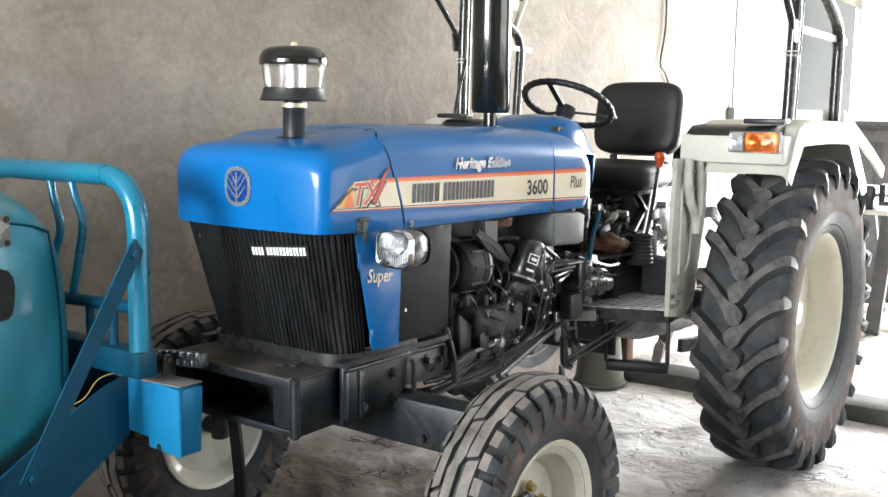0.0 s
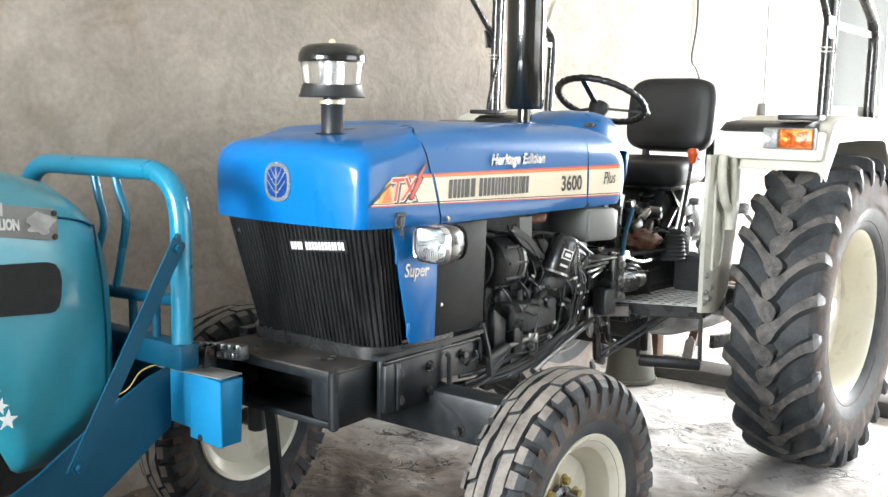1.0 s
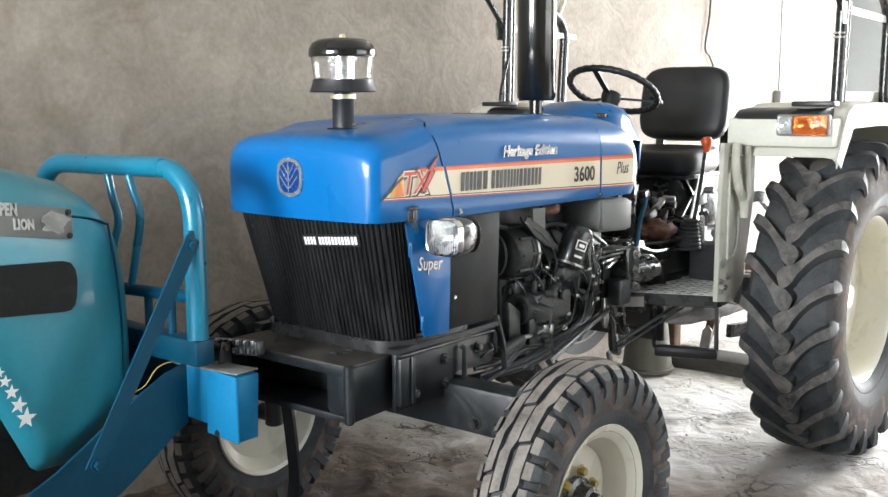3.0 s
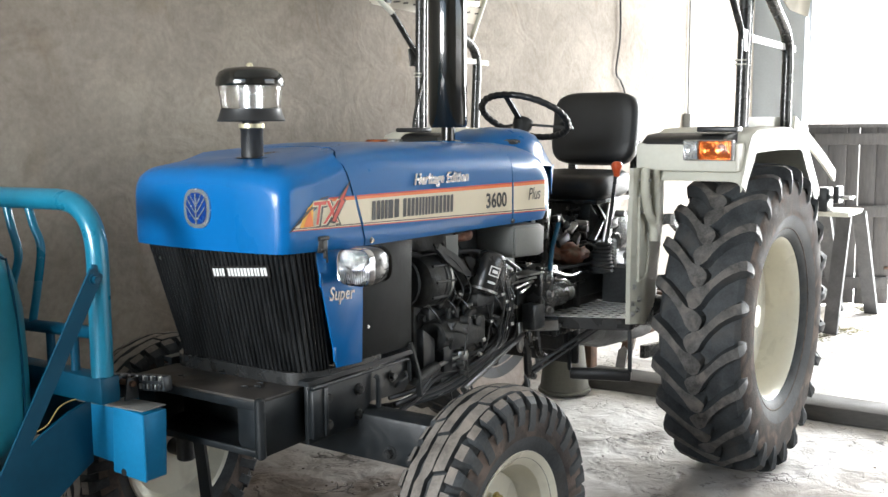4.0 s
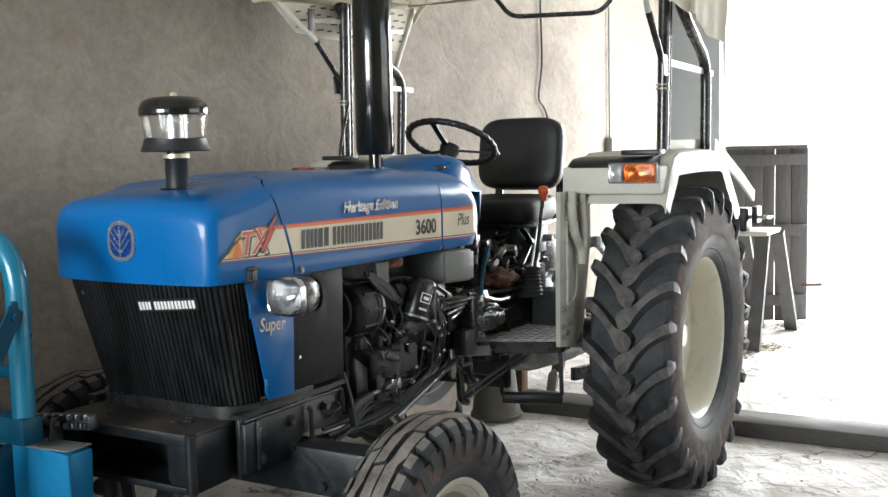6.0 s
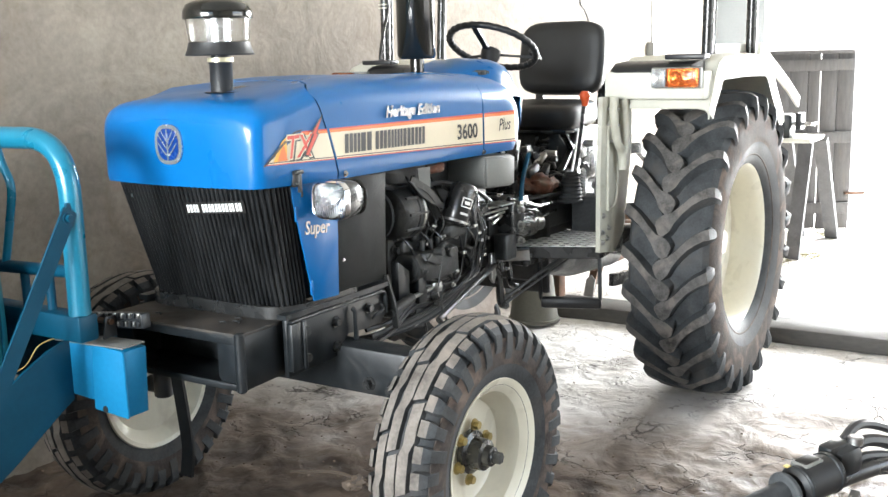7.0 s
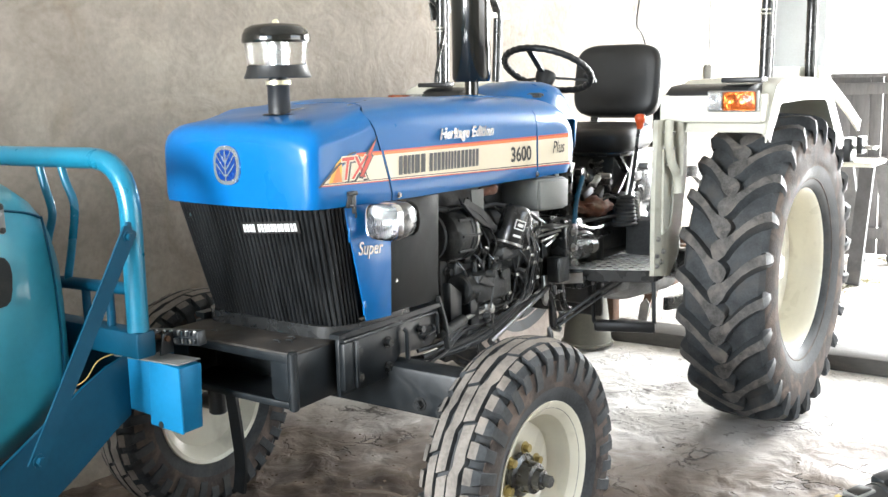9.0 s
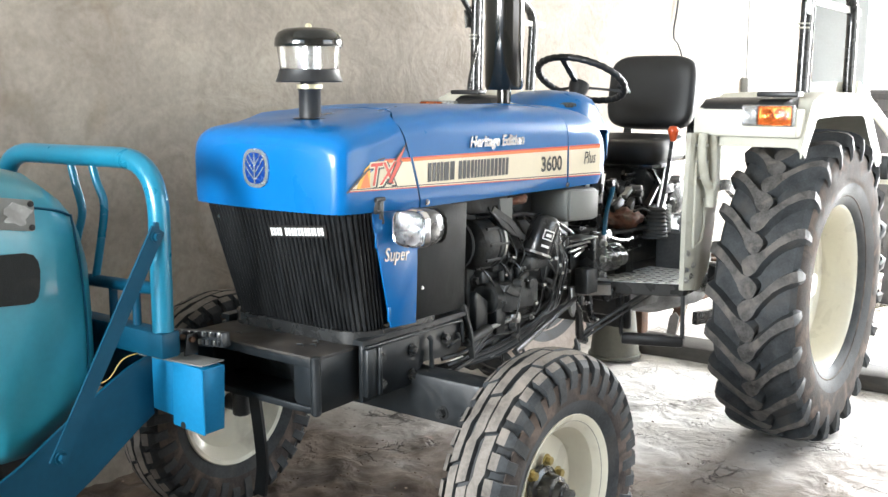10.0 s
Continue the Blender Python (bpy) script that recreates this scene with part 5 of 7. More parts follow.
part("piping", tube(smooth_path([(1.922, 0.155, 1.355), (1.925, 0.150, 1.42), (1.936, 0.125, 1.50), (1.948, 0.095, 1.56)]), 0.0035, 8), VINYL, seat)
part("seat_pan", box((1.78, 0, 1.195), (0.34, 0.38, 0.02), 0.006), BLACK, seat)
part("back_bracket", tube(bent([(1.85, -0.16, 1.19), (2.04, -0.16, 1.20), (2.075, -0.16, 1.45)], 0.05), 0, flat=(0.04, 0.008)), BLACK, seat)
part("back_bracket", tube(bent([(1.85, 0.16, 1.19), (2.04, 0.16, 1.20), (2.075, 0.16, 1.45)], 0.05), 0, flat=(0.04, 0.008)), BLACK, seat)
for sgn in (-1, 1):
    part("seat_link", tube([(1.66, sgn * 0.14, 1.02), (1.86, sgn * 0.14, 1.19)], 0, flat=(0.03, 0.010)), STEEL, seat)
    part("seat_link", tube([(1.86, sgn * 0.15, 1.02), (1.66, sgn * 0.15, 1.19)], 0, flat=(0.03, 0.010)), BLACK, seat)
part("suspension_spring", tube([(1.60 + 0.02 * math.cos(a), -0.09 + 0.02 * math.sin(a), 1.02 + 0.15 * a / 44) for a in (0.55 * k for k in range(80))], 0.0045, 6), BLACK, seat)
part("seat_stand", box((1.76, 0, 0.985), (0.26, 0.34, 0.08), 0.01), BLACK, seat)
part("side_plate", plate([(1.66, 1.0), (1.74, 1.20), (1.78, 1.20), (1.76, 1.04)], 0.006, lambda u, v, w: V3((u, -0.185 - w, v))), WHITE, seat)

# ---- canopy ----
PLACE = shift(-0.01, 0.0, -0.03) @ Matrix.Diagonal((1, 0.98, 1, 1))
canopy = group_part("canopy", "cream canvas canopy on a black tube frame")
CT = Matrix.Rotation(radians(0.3), 4, 'X')


def cz(x, y, z):
    return CT @ V3((x, y, z))


for side in (-1, 1):
    part("front_post", tube([V3((1.700, side * 0.795, 1.455)), cz(1.705, side * 0.795, 2.22)], 0.024, 14), BLACK, canopy, "black square canopy post")
    part("front_post", tube([V3((1.748, side * 0.800, 1.455)), cz(1.752, side * 0.800, 2.22)], 0.013, 10), BLACK, canopy)
    part("post_foot", box((1.72, side * 0.79, 1.468), (0.16, 0.09, 0.016), 0.004), BLACK, canopy)
    for dz in (-0.010, 0.006):
        part("post_band", lathe([(0.0245, -0.003), (0.0275, -0.003), (0.0275, 0.003), (0.0245, 0.003)], (1.702, side * 0.795, 1.760 + dz), seg=20, closed=True), KHAKI, canopy)
    part("front_brace", tube([V3((1.720, side * 0.800, 1.825)), V3((1.507, side * 0.805, 2.035))], 0.014, 10), BLACK, canopy)
    part("upper_brace", tube([V3((1.507, side * 0.805, 2.035)), cz(1.22, side * 0.85, 2.215)], 0.013, 10), FENDER, canopy, "cream upper brace")
    part("brace_gusset", plate([(1.66, 1.80), (1.71, 1.80), (1.71, 1.88), (1.645, 1.88)], 0.006, lambda u, v, w: V3((u, side * (0.815 + w), v))), STEEL, canopy)
    bx_, tz_ = (2.26, 1.905) if side > 0 else (2.235, 1.885)
    part("bent_post", tube(bent([V3((2.225, side * 0.82, 1.46)), V3((bx_, side * 0.82, tz_)), V3((1.86, side * 0.825, 2.075)), V3((1.72, side * 0.83, 2.22))], 0.10), 0.024, 12), BLACK, canopy, "black bent rear post")
    part("tie_bar", tube([V3((1.715, side * 0.805, 1.857)), V3((2.35, side * 0.815, 1.840))], 0, flat=(0.012, 0.026)), WHITE if side < 0 else KHAKI, canopy)
    if side > 0:
        part("corner_tube", tube(bent([V3((2.22, side * 0.845, 1.93)), cz(2.37, side * 0.86, 2.16), cz(2.43, side * 0.86, 2.27)], 0.10), 0.014, 10), FENDER, canopy, "cream rear corner tube")
part("foot_sheet", plate([(1.72, 1.47), (2.32, 1.47), (2.32, 1.545), (1.72, 1.545)], 0.003, lambda u, v, w: V3((u, -0.800 - w, v)), bev=0.0008), FENDER, canopy, "ivory sheet strip")
part("rear_tube", tube(bent([cz(2.43, 0.86, 2.20), cz(2.43, 0.78, 2.31), cz(2.43, -0.80, 2.31), cz(2.43, -0.84, 2.24)], 0.08), 0.013, 10), CANVAS, canopy)
part("front_tube", tube([cz(1.20, -0.87, 2.215), cz(1.20, 0.87, 2.215)], 0.012, 10), CANVAS, canopy)
part("grab_bar", tube(bent([cz(1.90, 0.08, 2.21), cz(1.90, 0.0, 2.115), cz(1.90, -0.44, 2.10), cz(1.90, -0.53, 2.19)], 0.05), 0.011, 10), BLACK, canopy, "black bent roof handle")


def roof_bm():
    bm = bmesh.new()
    rings = []
    for i in range(15):
        x = 1.185 + 1.25 * i / 14
        ring = []
        for j in range(23):
            y = -0.895 + 1.79 * j / 22
            sag = 0.012 * math.sin(i * 1.3) * math.sin(j * 0.9)
            ring.append(cz(x, y, 2.325 + 0.05 * (1 - (y / 0.9) ** 2) + 0.03 * (1 - ((x - 1.8) / 0.65) ** 2) + sag))
        rings.append(ring)
    grid_faces(bm, rings, closed_ring=False)
    return bm


part("roof_sheet", solid(roof_bm(), 0.006), CANVAS, canopy, "cream canvas roof")


def liner_bm():
    bm = bmesh.new()
    rings = [[cz(1.21 + 1.21 * i / 10, -0.86 + 1.72 * j / 16, 2.232 + 0.065 * i / 10 + 0.004 * math.sin(i * 2.1 + j)) for j in range(17)] for i in range(11)]
    grid_faces(bm, rings, closed_ring=False)
    return bm


part("roof_liner", solid(liner_bm(), 0.003), LINER, canopy, "pale liner with rows of faded print")
random.seed(4)
ink = bmesh.new()
for i in range(14):
    for j in range(17):
        x, y = 1.26 + 1.13 * i / 13, -0.80 + 1.6 * j / 16 + (0.04 if i % 2 else 0)
        if abs(y) > 0.84:
            continue
        z = 2.232 + 0.065 * (x - 1.21) / 1.21 - 0.0055
        ln = random.uniform(0.035, 0.07)
        c, s = math.cos(0.7), math.sin(0.7)
        u, v = V3((c, s, 0.054 * c)) * ln / 2, V3((-s, c, 0)) * 0.004
        vs = [ink.verts.new(CT @ (V3((x, y, z - 0.004)) + a * u + b * v)) for a, b in ((-1, -1), (1, -1), (1, 1), (-1, 1))]
        ink.faces.new(vs)
part("liner_print", ink, INK, canopy)["kind"] = "stuff"


def valance(a, b, z0, z1, n, wave, name, material, label, drop=None, out=(0, 0, 0)):
    """Hanging cloth between two plan points, with shallow folds."""
    bm = bmesh.new()
    A, B = V3((*a, 0)), V3((*b, 0))
    nrm = (B - A).cross(V3((0, 0, 1))).normalized()
    rings = []
    for i in range(n + 1):
        t = i / n
        p = A + (B - A) * t
        lo = z0(t) if callable(z0) else z0
        col = []
        for j in range(9):
            h = j / 8
            fold = wave * math.sin(t * 8 + 1.5 * math.sin(t * 5 + h)) * (1 - h) + wave * 0.25 * math.sin(t * 19 + h * 4) * (1 - 0.5 * h)
            bulge = 0.014 * math.sin(h * math.pi)
            col.append(CT @ (p + nrm * (fold + bulge) + V3((0, 0, lo + (z1 - lo) * h))))
        rings.append(col)
    grid_faces(bm, rings, closed_ring=False)
    return part(name, solid(bm, 0.004), material, canopy, label, 60)


valance((1.185, 0.90), (1.185, -0.90), 2.185, 2.335, 60, 0.004, "front_valance", CANVAS, "cream padded front valance")
part("valance_roll", tube([cz(1.182, 0.90 - 1.8 * k / 40, 2.19 + 0.004 * math.sin(k * 1.7)) for k in range(41)], 0.018, 10), CANVAS, canopy)
valance((1.15, -0.90), (1.655, -0.905), lambda t: 2.115 - 0.075 * t, 2.335, 30, 0.006, "side_flap", FLAP, "hanging beige canvas flap")
valance((1.658, -0.905), (2.17, -0.905), lambda t: 2.040 - 0.085 * t + 0.010 * math.sin(t * 8), 2.335, 40, 0.010, "side_flap", FLAP, "creased beige canvas flap")
part("flap_seam", tube([cz(1.656, -0.916 - 0.006 * math.sin(k * 0.35), 2.335 - 0.29 * k / 12) for k in range(13)], 0.006, 6), FLAP, canopy)
valance((2.46, 0.90), (1.19, 0.90), 2.20, 2.335, 46, 0.006, "side_flap", FLAP, "beige canvas side strip")
valance((2.44, -0.84), (2.44, 0.90), 2.285, 2.345, 40, 0.006, "rear_flap", FLAP, "beige canvas rear strip")
# dealer's sign on the front: unreadable script and numbers as bars
sg = part("dealer_sign", plate([(-0.13, 2.235), (0.30, 2.235), (0.30, 2.34), (-0.13, 2.34)], 0.003, lambda u, v, w: cz(1.170 - w, u - 0.085, v - 0.036)), WHITE, canopy, "white dealer sign with dark writing shown as bars")
part("sign_mark", plate([(0.255 + 0.018 * math.cos(a) * 1.3, 2.275 + 0.035 * math.sin(a)) for a in (2 * math.pi * k / 20 for k in range(20))], 0.001, lambda u, v, w: cz(1.1655 - w, u - 0.085, v - 0.036)), BLACKINK, sg)
x = 0.215
for w in (0.05, 0.045, 0.06, 0.05, 0.05):
    part("bar", plate([(x - w + 0.008, 2.298), (x, 2.298), (x, 2.326), (x - w + 0.008, 2.326)], 0.001, lambda u, v, w_: cz(1.1655 - w_, u - 0.085, v - 0.036)), EMBLUE, sg)
    x -= w
x = 0.14
for w in (0.045, 0.05, 0.04):
    part("bar", plate([(x - w + 0.008, 2.266), (x, 2.266), (x, 2.287), (x - w + 0.008, 2.287)], 0.001, lambda u, v, w_: cz(1.1655 - w_, u - 0.085, v - 0.036)), EMBLUE, sg)
    x -= w
x = 0.21
for w in (0.09, 0.09, 0.09):
    part("bar", plate([(x - w + 0.012, 2.243), (x, 2.243), (x, 2.256), (x - w + 0.012, 2.256)], 0.001, lambda u, v, w_: cz(1.1655 - w_, u - 0.085, v - 0.036)), BLACKINK, sg)
    x -= w
# printed liner sheet on the right flank, with a small dark plate
rs = part("side_sheet", plate([(1.25, 2.185), (2.41, 2.265), (2.30, 2.035), (1.42, 2.065)], 0.003, lambda u, v, w: cz(u, 0.862 + w, v)), LINER, canopy, "printed liner sheet")
for k in range(5):
    for q in range(12):
        u, v = 1.42 + 0.078 * q + 0.03 * (k % 2), 2.085 + 0.034 * k
        if v > 2.17 + 0.065 * (u - 1.25) or (u < 1.46 and k > 3):
            continue
        w = 0.034 + 0.018 * ((q * 7 + k * 3) % 5) / 4
        part("bar", plate([(u, v), (u + w, v + 0.006), (u + w, v + 0.014), (u, v + 0.008)], 0.001, lambda a, b, c: cz(a, 0.8605 - c, b)), INK, rs)
part("dark_plate", box(cz(1.49, 0.825, 2.125), (0.045, 0.006, 0.10), 0.002), BLACKINK, canopy)
part("side_strut", tube([cz(1.50, 0.835, 2.12), cz(1.69, 0.80, 2.135)], 0, flat=(0.008, 0.02)), STEEL, canopy)
part("side_strut", tube([cz(1.74, 0.80, 2.09), cz(2.30, 0.85, 2.14)], 0, flat=(0.01, 0.022)), KHAKI, canopy)
part("wind_rod", tube(smooth_path([(1.58, 0.74, 1.47), (1.60, 0.75, 1.56), (1.70, 0.77, 1.76)]), 0.008, 8), BLACK, canopy)


# ---- engine, left flank and below ----
PLACE = Matrix(((1.06, 0, 0, -0.055), (0, 1, 0, 0), (-0.027, 0, 1, 0.022), (0, 0, 0, 1)))
engine = group_part("engine", "oily black engine with pipes and hoses")


def e(name, bm, material=IRON, label="", angle=38):
    return part(name, bm, material, engine, label, angle)


e("block", box((0.66, 0.0, 0.87), (0.62, 0.36, 0.34), 0.02))
e("cylinder_head", box((0.62, 0.0, 1.09), (0.60, 0.30, 0.12), 0.015))
e("sump", box((0.70, 0.0, 0.665), (0.50, 0.27, 0.15), 0.04))
sp = bmesh.new()
grid_faces(sp, [[V3((x, y, z)) for y, z in ((-w, 0.72), (-w, 0.64 + d), (-w * 0.7, 0.605 + d), (w * 0.7, 0.605 + d), (w, 0.64 + d), (w, 0.72))] for x, w, d in ((0.52, 0.10, 0.07), (0.62, 0.145, 0.01), (0.80, 0.15, -0.012), (0.95, 0.145, 0.005), (1.08, 0.12, 0.06))], caps=True)
e("oil_pan", sp, IRON, "rounded oil pan")
e("timing_cover", box((0.33, 0.0, 0.90), (0.07, 0.34, 0.36), 0.02))
# fan shroud ring, pulley and alternator
e("fan_shroud", lathe([(0.16, 0.0), (0.205, 0.0), (0.21, 0.02), (0.20, 0.08), (0.165, 0.085)], (0.19, 0.0, 0.965), axis='X', seg=40, closed=True), PLASTIC, "black fan shroud")
e("fan_pulley", lathe([(0.0, 0.0), (0.075, 0.0), (0.08, 0.006), (0.07, 0.014), (0.08, 0.022), (0.078, 0.028), (0.0, 0.03)], (0.27, 0.0, 0.99), axis='X', seg=32), IRON)
e("alternator", lathe([(0.0, 0.0), (0.05, 0.0), (0.078, 0.012), (0.088, 0.03), (0.088, 0.075), (0.083, 0.08), (0.088, 0.085), (0.088, 0.12), (0.07, 0.145), (0.03, 0.15), (0.0, 0.15)], (0.325, -0.185, 0.985), axis='X', seg=40), IRON, "ribbed black alternator")
for k in range(10):
    a = 2 * math.pi * k / 10
    e("alternator_fin", box((0.400, -0.185 + 0.087 * math.cos(a), 0.985 + 0.087 * math.sin(a)), (0.10, 0.010, 0.010), 0.002), IRON)
e("alternator_band", lathe([(0.089, 0.0), (0.092, 0.0), (0.092, 0.012), (0.089, 0.012)], (0.425, -0.185, 0.985), axis='X', seg=40, closed=True), STEEL)
e("alternator_bracket", plate([(0.345, 1.095), (0.40, 1.088), (0.50, 1.022), (0.545, 1.000), (0.535, 0.985), (0.46, 1.010), (0.40, 1.05)], 0.012, lambda u, v, w: V3((u, -0.262 - w, v)), bev=0.003), FRAME)
e("adjuster_arm", tube(bent([(0.36, -0.27, 1.10), (0.45, -0.275, 1.055), (0.52, -0.27, 0.995)], 0.02), 0, flat=(0.006, 0.022)), IRON)
e("fan_belt", tube([(0.30, -0.185 + 0.06 * math.cos(a) * 0.9 + (0.10 if math.cos(a) > 0 else 0), 0.985 + 0.07 * math.sin(a)) for a in (2 * math.pi * k / 24 for k in range(24))], 0.007, 6, closed=True), RUBBER)
e("screen_tab", plate([(0.425, 1.045), (0.475, 1.045), (0.485, 1.055), (0.485, 1.13), (0.415, 1.13)], 0.004, lambda u, v, w: V3((u, -0.255 - w, v)), bev=0.001), GREYBOX, "grey flap under the bonnet")
e("orange_hose_end", tube(smooth_path([(0.52, -0.22, 1.115), (0.56, -0.24, 1.118), (0.60, -0.22, 1.12)]), 0.016, 10), LEAD)
e("radiator_hose", tube(smooth_path([(0.12, -0.10, 1.09), (0.24, -0.12, 1.11), (0.36, -0.10, 1.10), (0.45, -0.05, 1.10)]), 0.028, 14), RUBBER)
e("lower_hose", tube(smooth_path([(0.12, -0.14, 0.83), (0.20, -0.19, 0.78), (0.30, -0.17, 0.80)]), 0.026, 12), RUBBER)
# oil filter on its seat, with label
fm = Matrix.Translation((0.612, -0.262, 0.915)) @ Matrix.Rotation(0.34, 4, 'Y') @ Matrix.Rotation(0.12, 4, 'X')
ob_ = lathe([(0.0, 0.0), (0.030, 0.0), (0.046, 0.012), (0.050, 0.02), (0.050, 0.125), (0.046, 0.140), (0.034, 0.150), (0.0, 0.152)], seg=36)
ob_.transform(fm)
filt = e("oil_filter", ob_, BLACK, "black canister filter with a pale label")
ring = lathe([(0.051, 0.012), (0.053, 0.012), (0.053, 0.02), (0.051, 0.02)], seg=36, closed=True)
ring.transform(fm)
part("filter_band", ring, STEEL, filt)


def on_filter(u, v, w):
    a = -2.05 + u / 0.05
    return fm @ V3(((0.0505 + w) * math.cos(a), (0.0505 + w) * math.sin(a), 0.07 + v))


def curved(u0, u1, v0, v1, off):
    b2 = bmesh.new()
    grid_faces(b2, [[on_filter(u0 + (u1 - u0) * i / 6, v, off) for v in (v0, v1)] for i in range(7)], closed_ring=False)
    return b2


for u0, u1, v0, v1 in ((-0.020, 0.020, 0.026, 0.030), (-0.020, 0.020, -0.004, 0.0), (-0.020, -0.016, 0.0, 0.026), (0.016, 0.020, 0.0, 0.026), (-0.010, 0.011, 0.007, 0.018), (-0.016, 0.014, -0.030, -0.022)):
    part("label_bar", curved(u0, u1, v0, v1, 0.0006), WHITE, filt)
e("filter_head", box((0.62, -0.23, 0.900), (0.11, 0.10, 0.05), 0.012))
e("fuel_filter", lathe([(0.0, 0.0), (0.034, 0.0), (0.036, 0.01), (0.036, 0.09), (0.03, 0.10), (0.0, 0.105)], (0.735, -0.245, 0.915), seg=28), BLACK)
e("filter_spout", tube(smooth_path([(0.58, -0.25, 0.86), (0.52, -0.27, 0.85), (0.50, -0.27, 0.80)]), 0.012, 10), IRON)
# injection pump with delivery pipes
e("injection_pump", box((0.52, -0.225, 0.80), (0.20, 0.11, 0.10), 0.018))
e("pump_cover", cyl((0.38, -0.225, 0.80), (0.44, -0.225, 0.80), 0.052, bev=0.006))
for k in range(4):
    x = 0.46 + 0.045 * k
    e("delivery_valve", cyl((x, -0.235, 0.845), (x, -0.235, 0.885), 0.010, seg=8), IRON)
    e("injection_pipe", tube(smooth_path([(x, -0.235, 0.88), (x + 0.01, -0.255, 0.94), (x + 0.02, -0.20, 1.02), (x + 0.04, -0.15, 1.09)]), 0.0035, 6), IRON)
e("pump_lever", plate([(0.40, 0.83), (0.47, 0.80), (0.48, 0.812), (0.42, 0.85)], 0.008, lambda u, v, w: V3((u, -0.292 - w, v)), bev=0.002), IRON)
e("pump_link", tube([(0.475, -0.30, 0.805), (0.455, -0.30, 0.735)], 0.0035, 6), IRON)
e("engine_mount", plate([(0.30, 0.84), (0.36, 0.80), (0.36, 0.70), (0.30, 0.70)], 0.03, lambda u, v, w: V3((u, -0.225 - w, v)), bev=0.004), FRAME)
e("engine_mount", box((0.42, -0.235, 0.735), (0.05, 0.06, 0.11), 0.008), FRAME)
# upright pipes and clips behind the pump
random.seed(11)
for k, (x, y) in enumerate(((0.70, -0.285), (0.735, -0.280), (0.755, -0.275), (0.66, -0.265), (0.79, -0.265))):
    e("fuel_pipe", tube(smooth_path([(x, y, 0.96 - 0.01 * k), (x + 0.008, y - 0.01, 0.88), (x, y, 0.80), (x - 0.02, y + 0.01, 0.72), (x - 0.10, y + 0.03, 0.69)]), 0.0035, 6), IRON if k % 2 else BLACK)
    e("pipe_clip", box((x, y - 0.006, 0.905 - 0.03 * k), (0.022, 0.012, 0.012), 0.003), STEEL)
for k in range(16):
    x, z = random.uniform(0.34, 0.90), random.uniform(0.70, 0.95)
    e("fitting", bolt((x, -0.182, z), (0, -1, 0), random.uniform(0.008, 0.014), random.uniform(0.01, 0.03)), IRON)
for k in range(9):
    x, z = random.uniform(0.36, 0.88), random.uniform(0.70, 0.98)
    e("boss", box((x, -0.19, z), (random.uniform(0.03, 0.09), 0.05, random.uniform(0.03, 0.07)), 0.010), IRON)
e("wiring_loom", tube(smooth_path([(0.30, -0.20, 1.08), (0.45, -0.21, 1.05), (0.62, -0.20, 1.06), (0.80, -0.22, 1.02), (0.95, -0.20, 0.96)]), 0.009, 8), CABLE)
e("loom_branch", tube(smooth_path([(0.62, -0.20, 1.06), (0.66, -0.24, 1.00), (0.64, -0.27, 0.93)]), 0.005, 6), CABLE)
for k in range(5):
    e("lead", tube(smooth_path([(0.34 + 0.09 * k, -0.20, 0.94), (0.38 + 0.09 * k, -0.25, 0.87 + 0.02 * (k % 2)), (0.44 + 0.09 * k, -0.235, 0.79), (0.50 + 0.085 * k, -0.22, 0.72)]), 0.004, 6), CABLE if k % 2 else BLACK)
# power steering ram, hoses and hydraulic lines under the rail
e("steering_ram", cyl((0.22, -0.275, 0.690), (0.36, -0.262, 0.712), 0.017, bev=0.004), IRON, "steering ram")
e("ram_rod", cyl((0.36, -0.262, 0.712), (0.50, -0.25, 0.718), 0.008), STEEL)
e("ram_joint", lathe([(0.0, -0.02), (0.022, -0.016), (0.026, 0.0), (0.022, 0.016), (0.0, 0.02)], (0.51, -0.25, 0.720), seg=20), STEEL)
for k, dz in enumerate((0.0, -0.018, -0.034)):
    e("hydraulic_hose", tube(smooth_path([(0.17, -0.22 - 0.02 * k, 0.64 + dz), (0.27, -0.25, 0.655 + dz), (0.38, -0.245, 0.70 + dz), (0.55, -0.235, 0.70 + dz * 1.3), (0.74, -0.22, 0.73 + dz)]), 0.0075, 8), CABLE)
e("return_pipe", tube(smooth_path([(0.45, -0.25, 0.73), (0.60, -0.25, 0.715), (0.75, -0.24, 0.745), (0.80, -0.235, 0.82)]), 0.006, 8), IRON)
e("guard_plate", plate([(0.42, 0.70), (0.50, 0.695), (0.50, 0.62), (0.40, 0.60)], 0.006, lambda u, v, w: V3((u, -0.235 - w, v)), bev=0.001), GREYBOX)
e("drop_bar", tube(bent([(0.19, -0.285, 0.82), (0.225, -0.288, 0.72), (0.24, -0.285, 0.64)], 0.02), 0, flat=(0.02, 0.008)), IRON)
e("drop_arm", plate([(0.93, 0.76), (0.96, 0.76), (0.97, 0.67), (0.955, 0.64), (0.935, 0.66)], 0.014, lambda u, v, w: V3((u, -0.20 - w, v)), bev=0.003), STEEL)
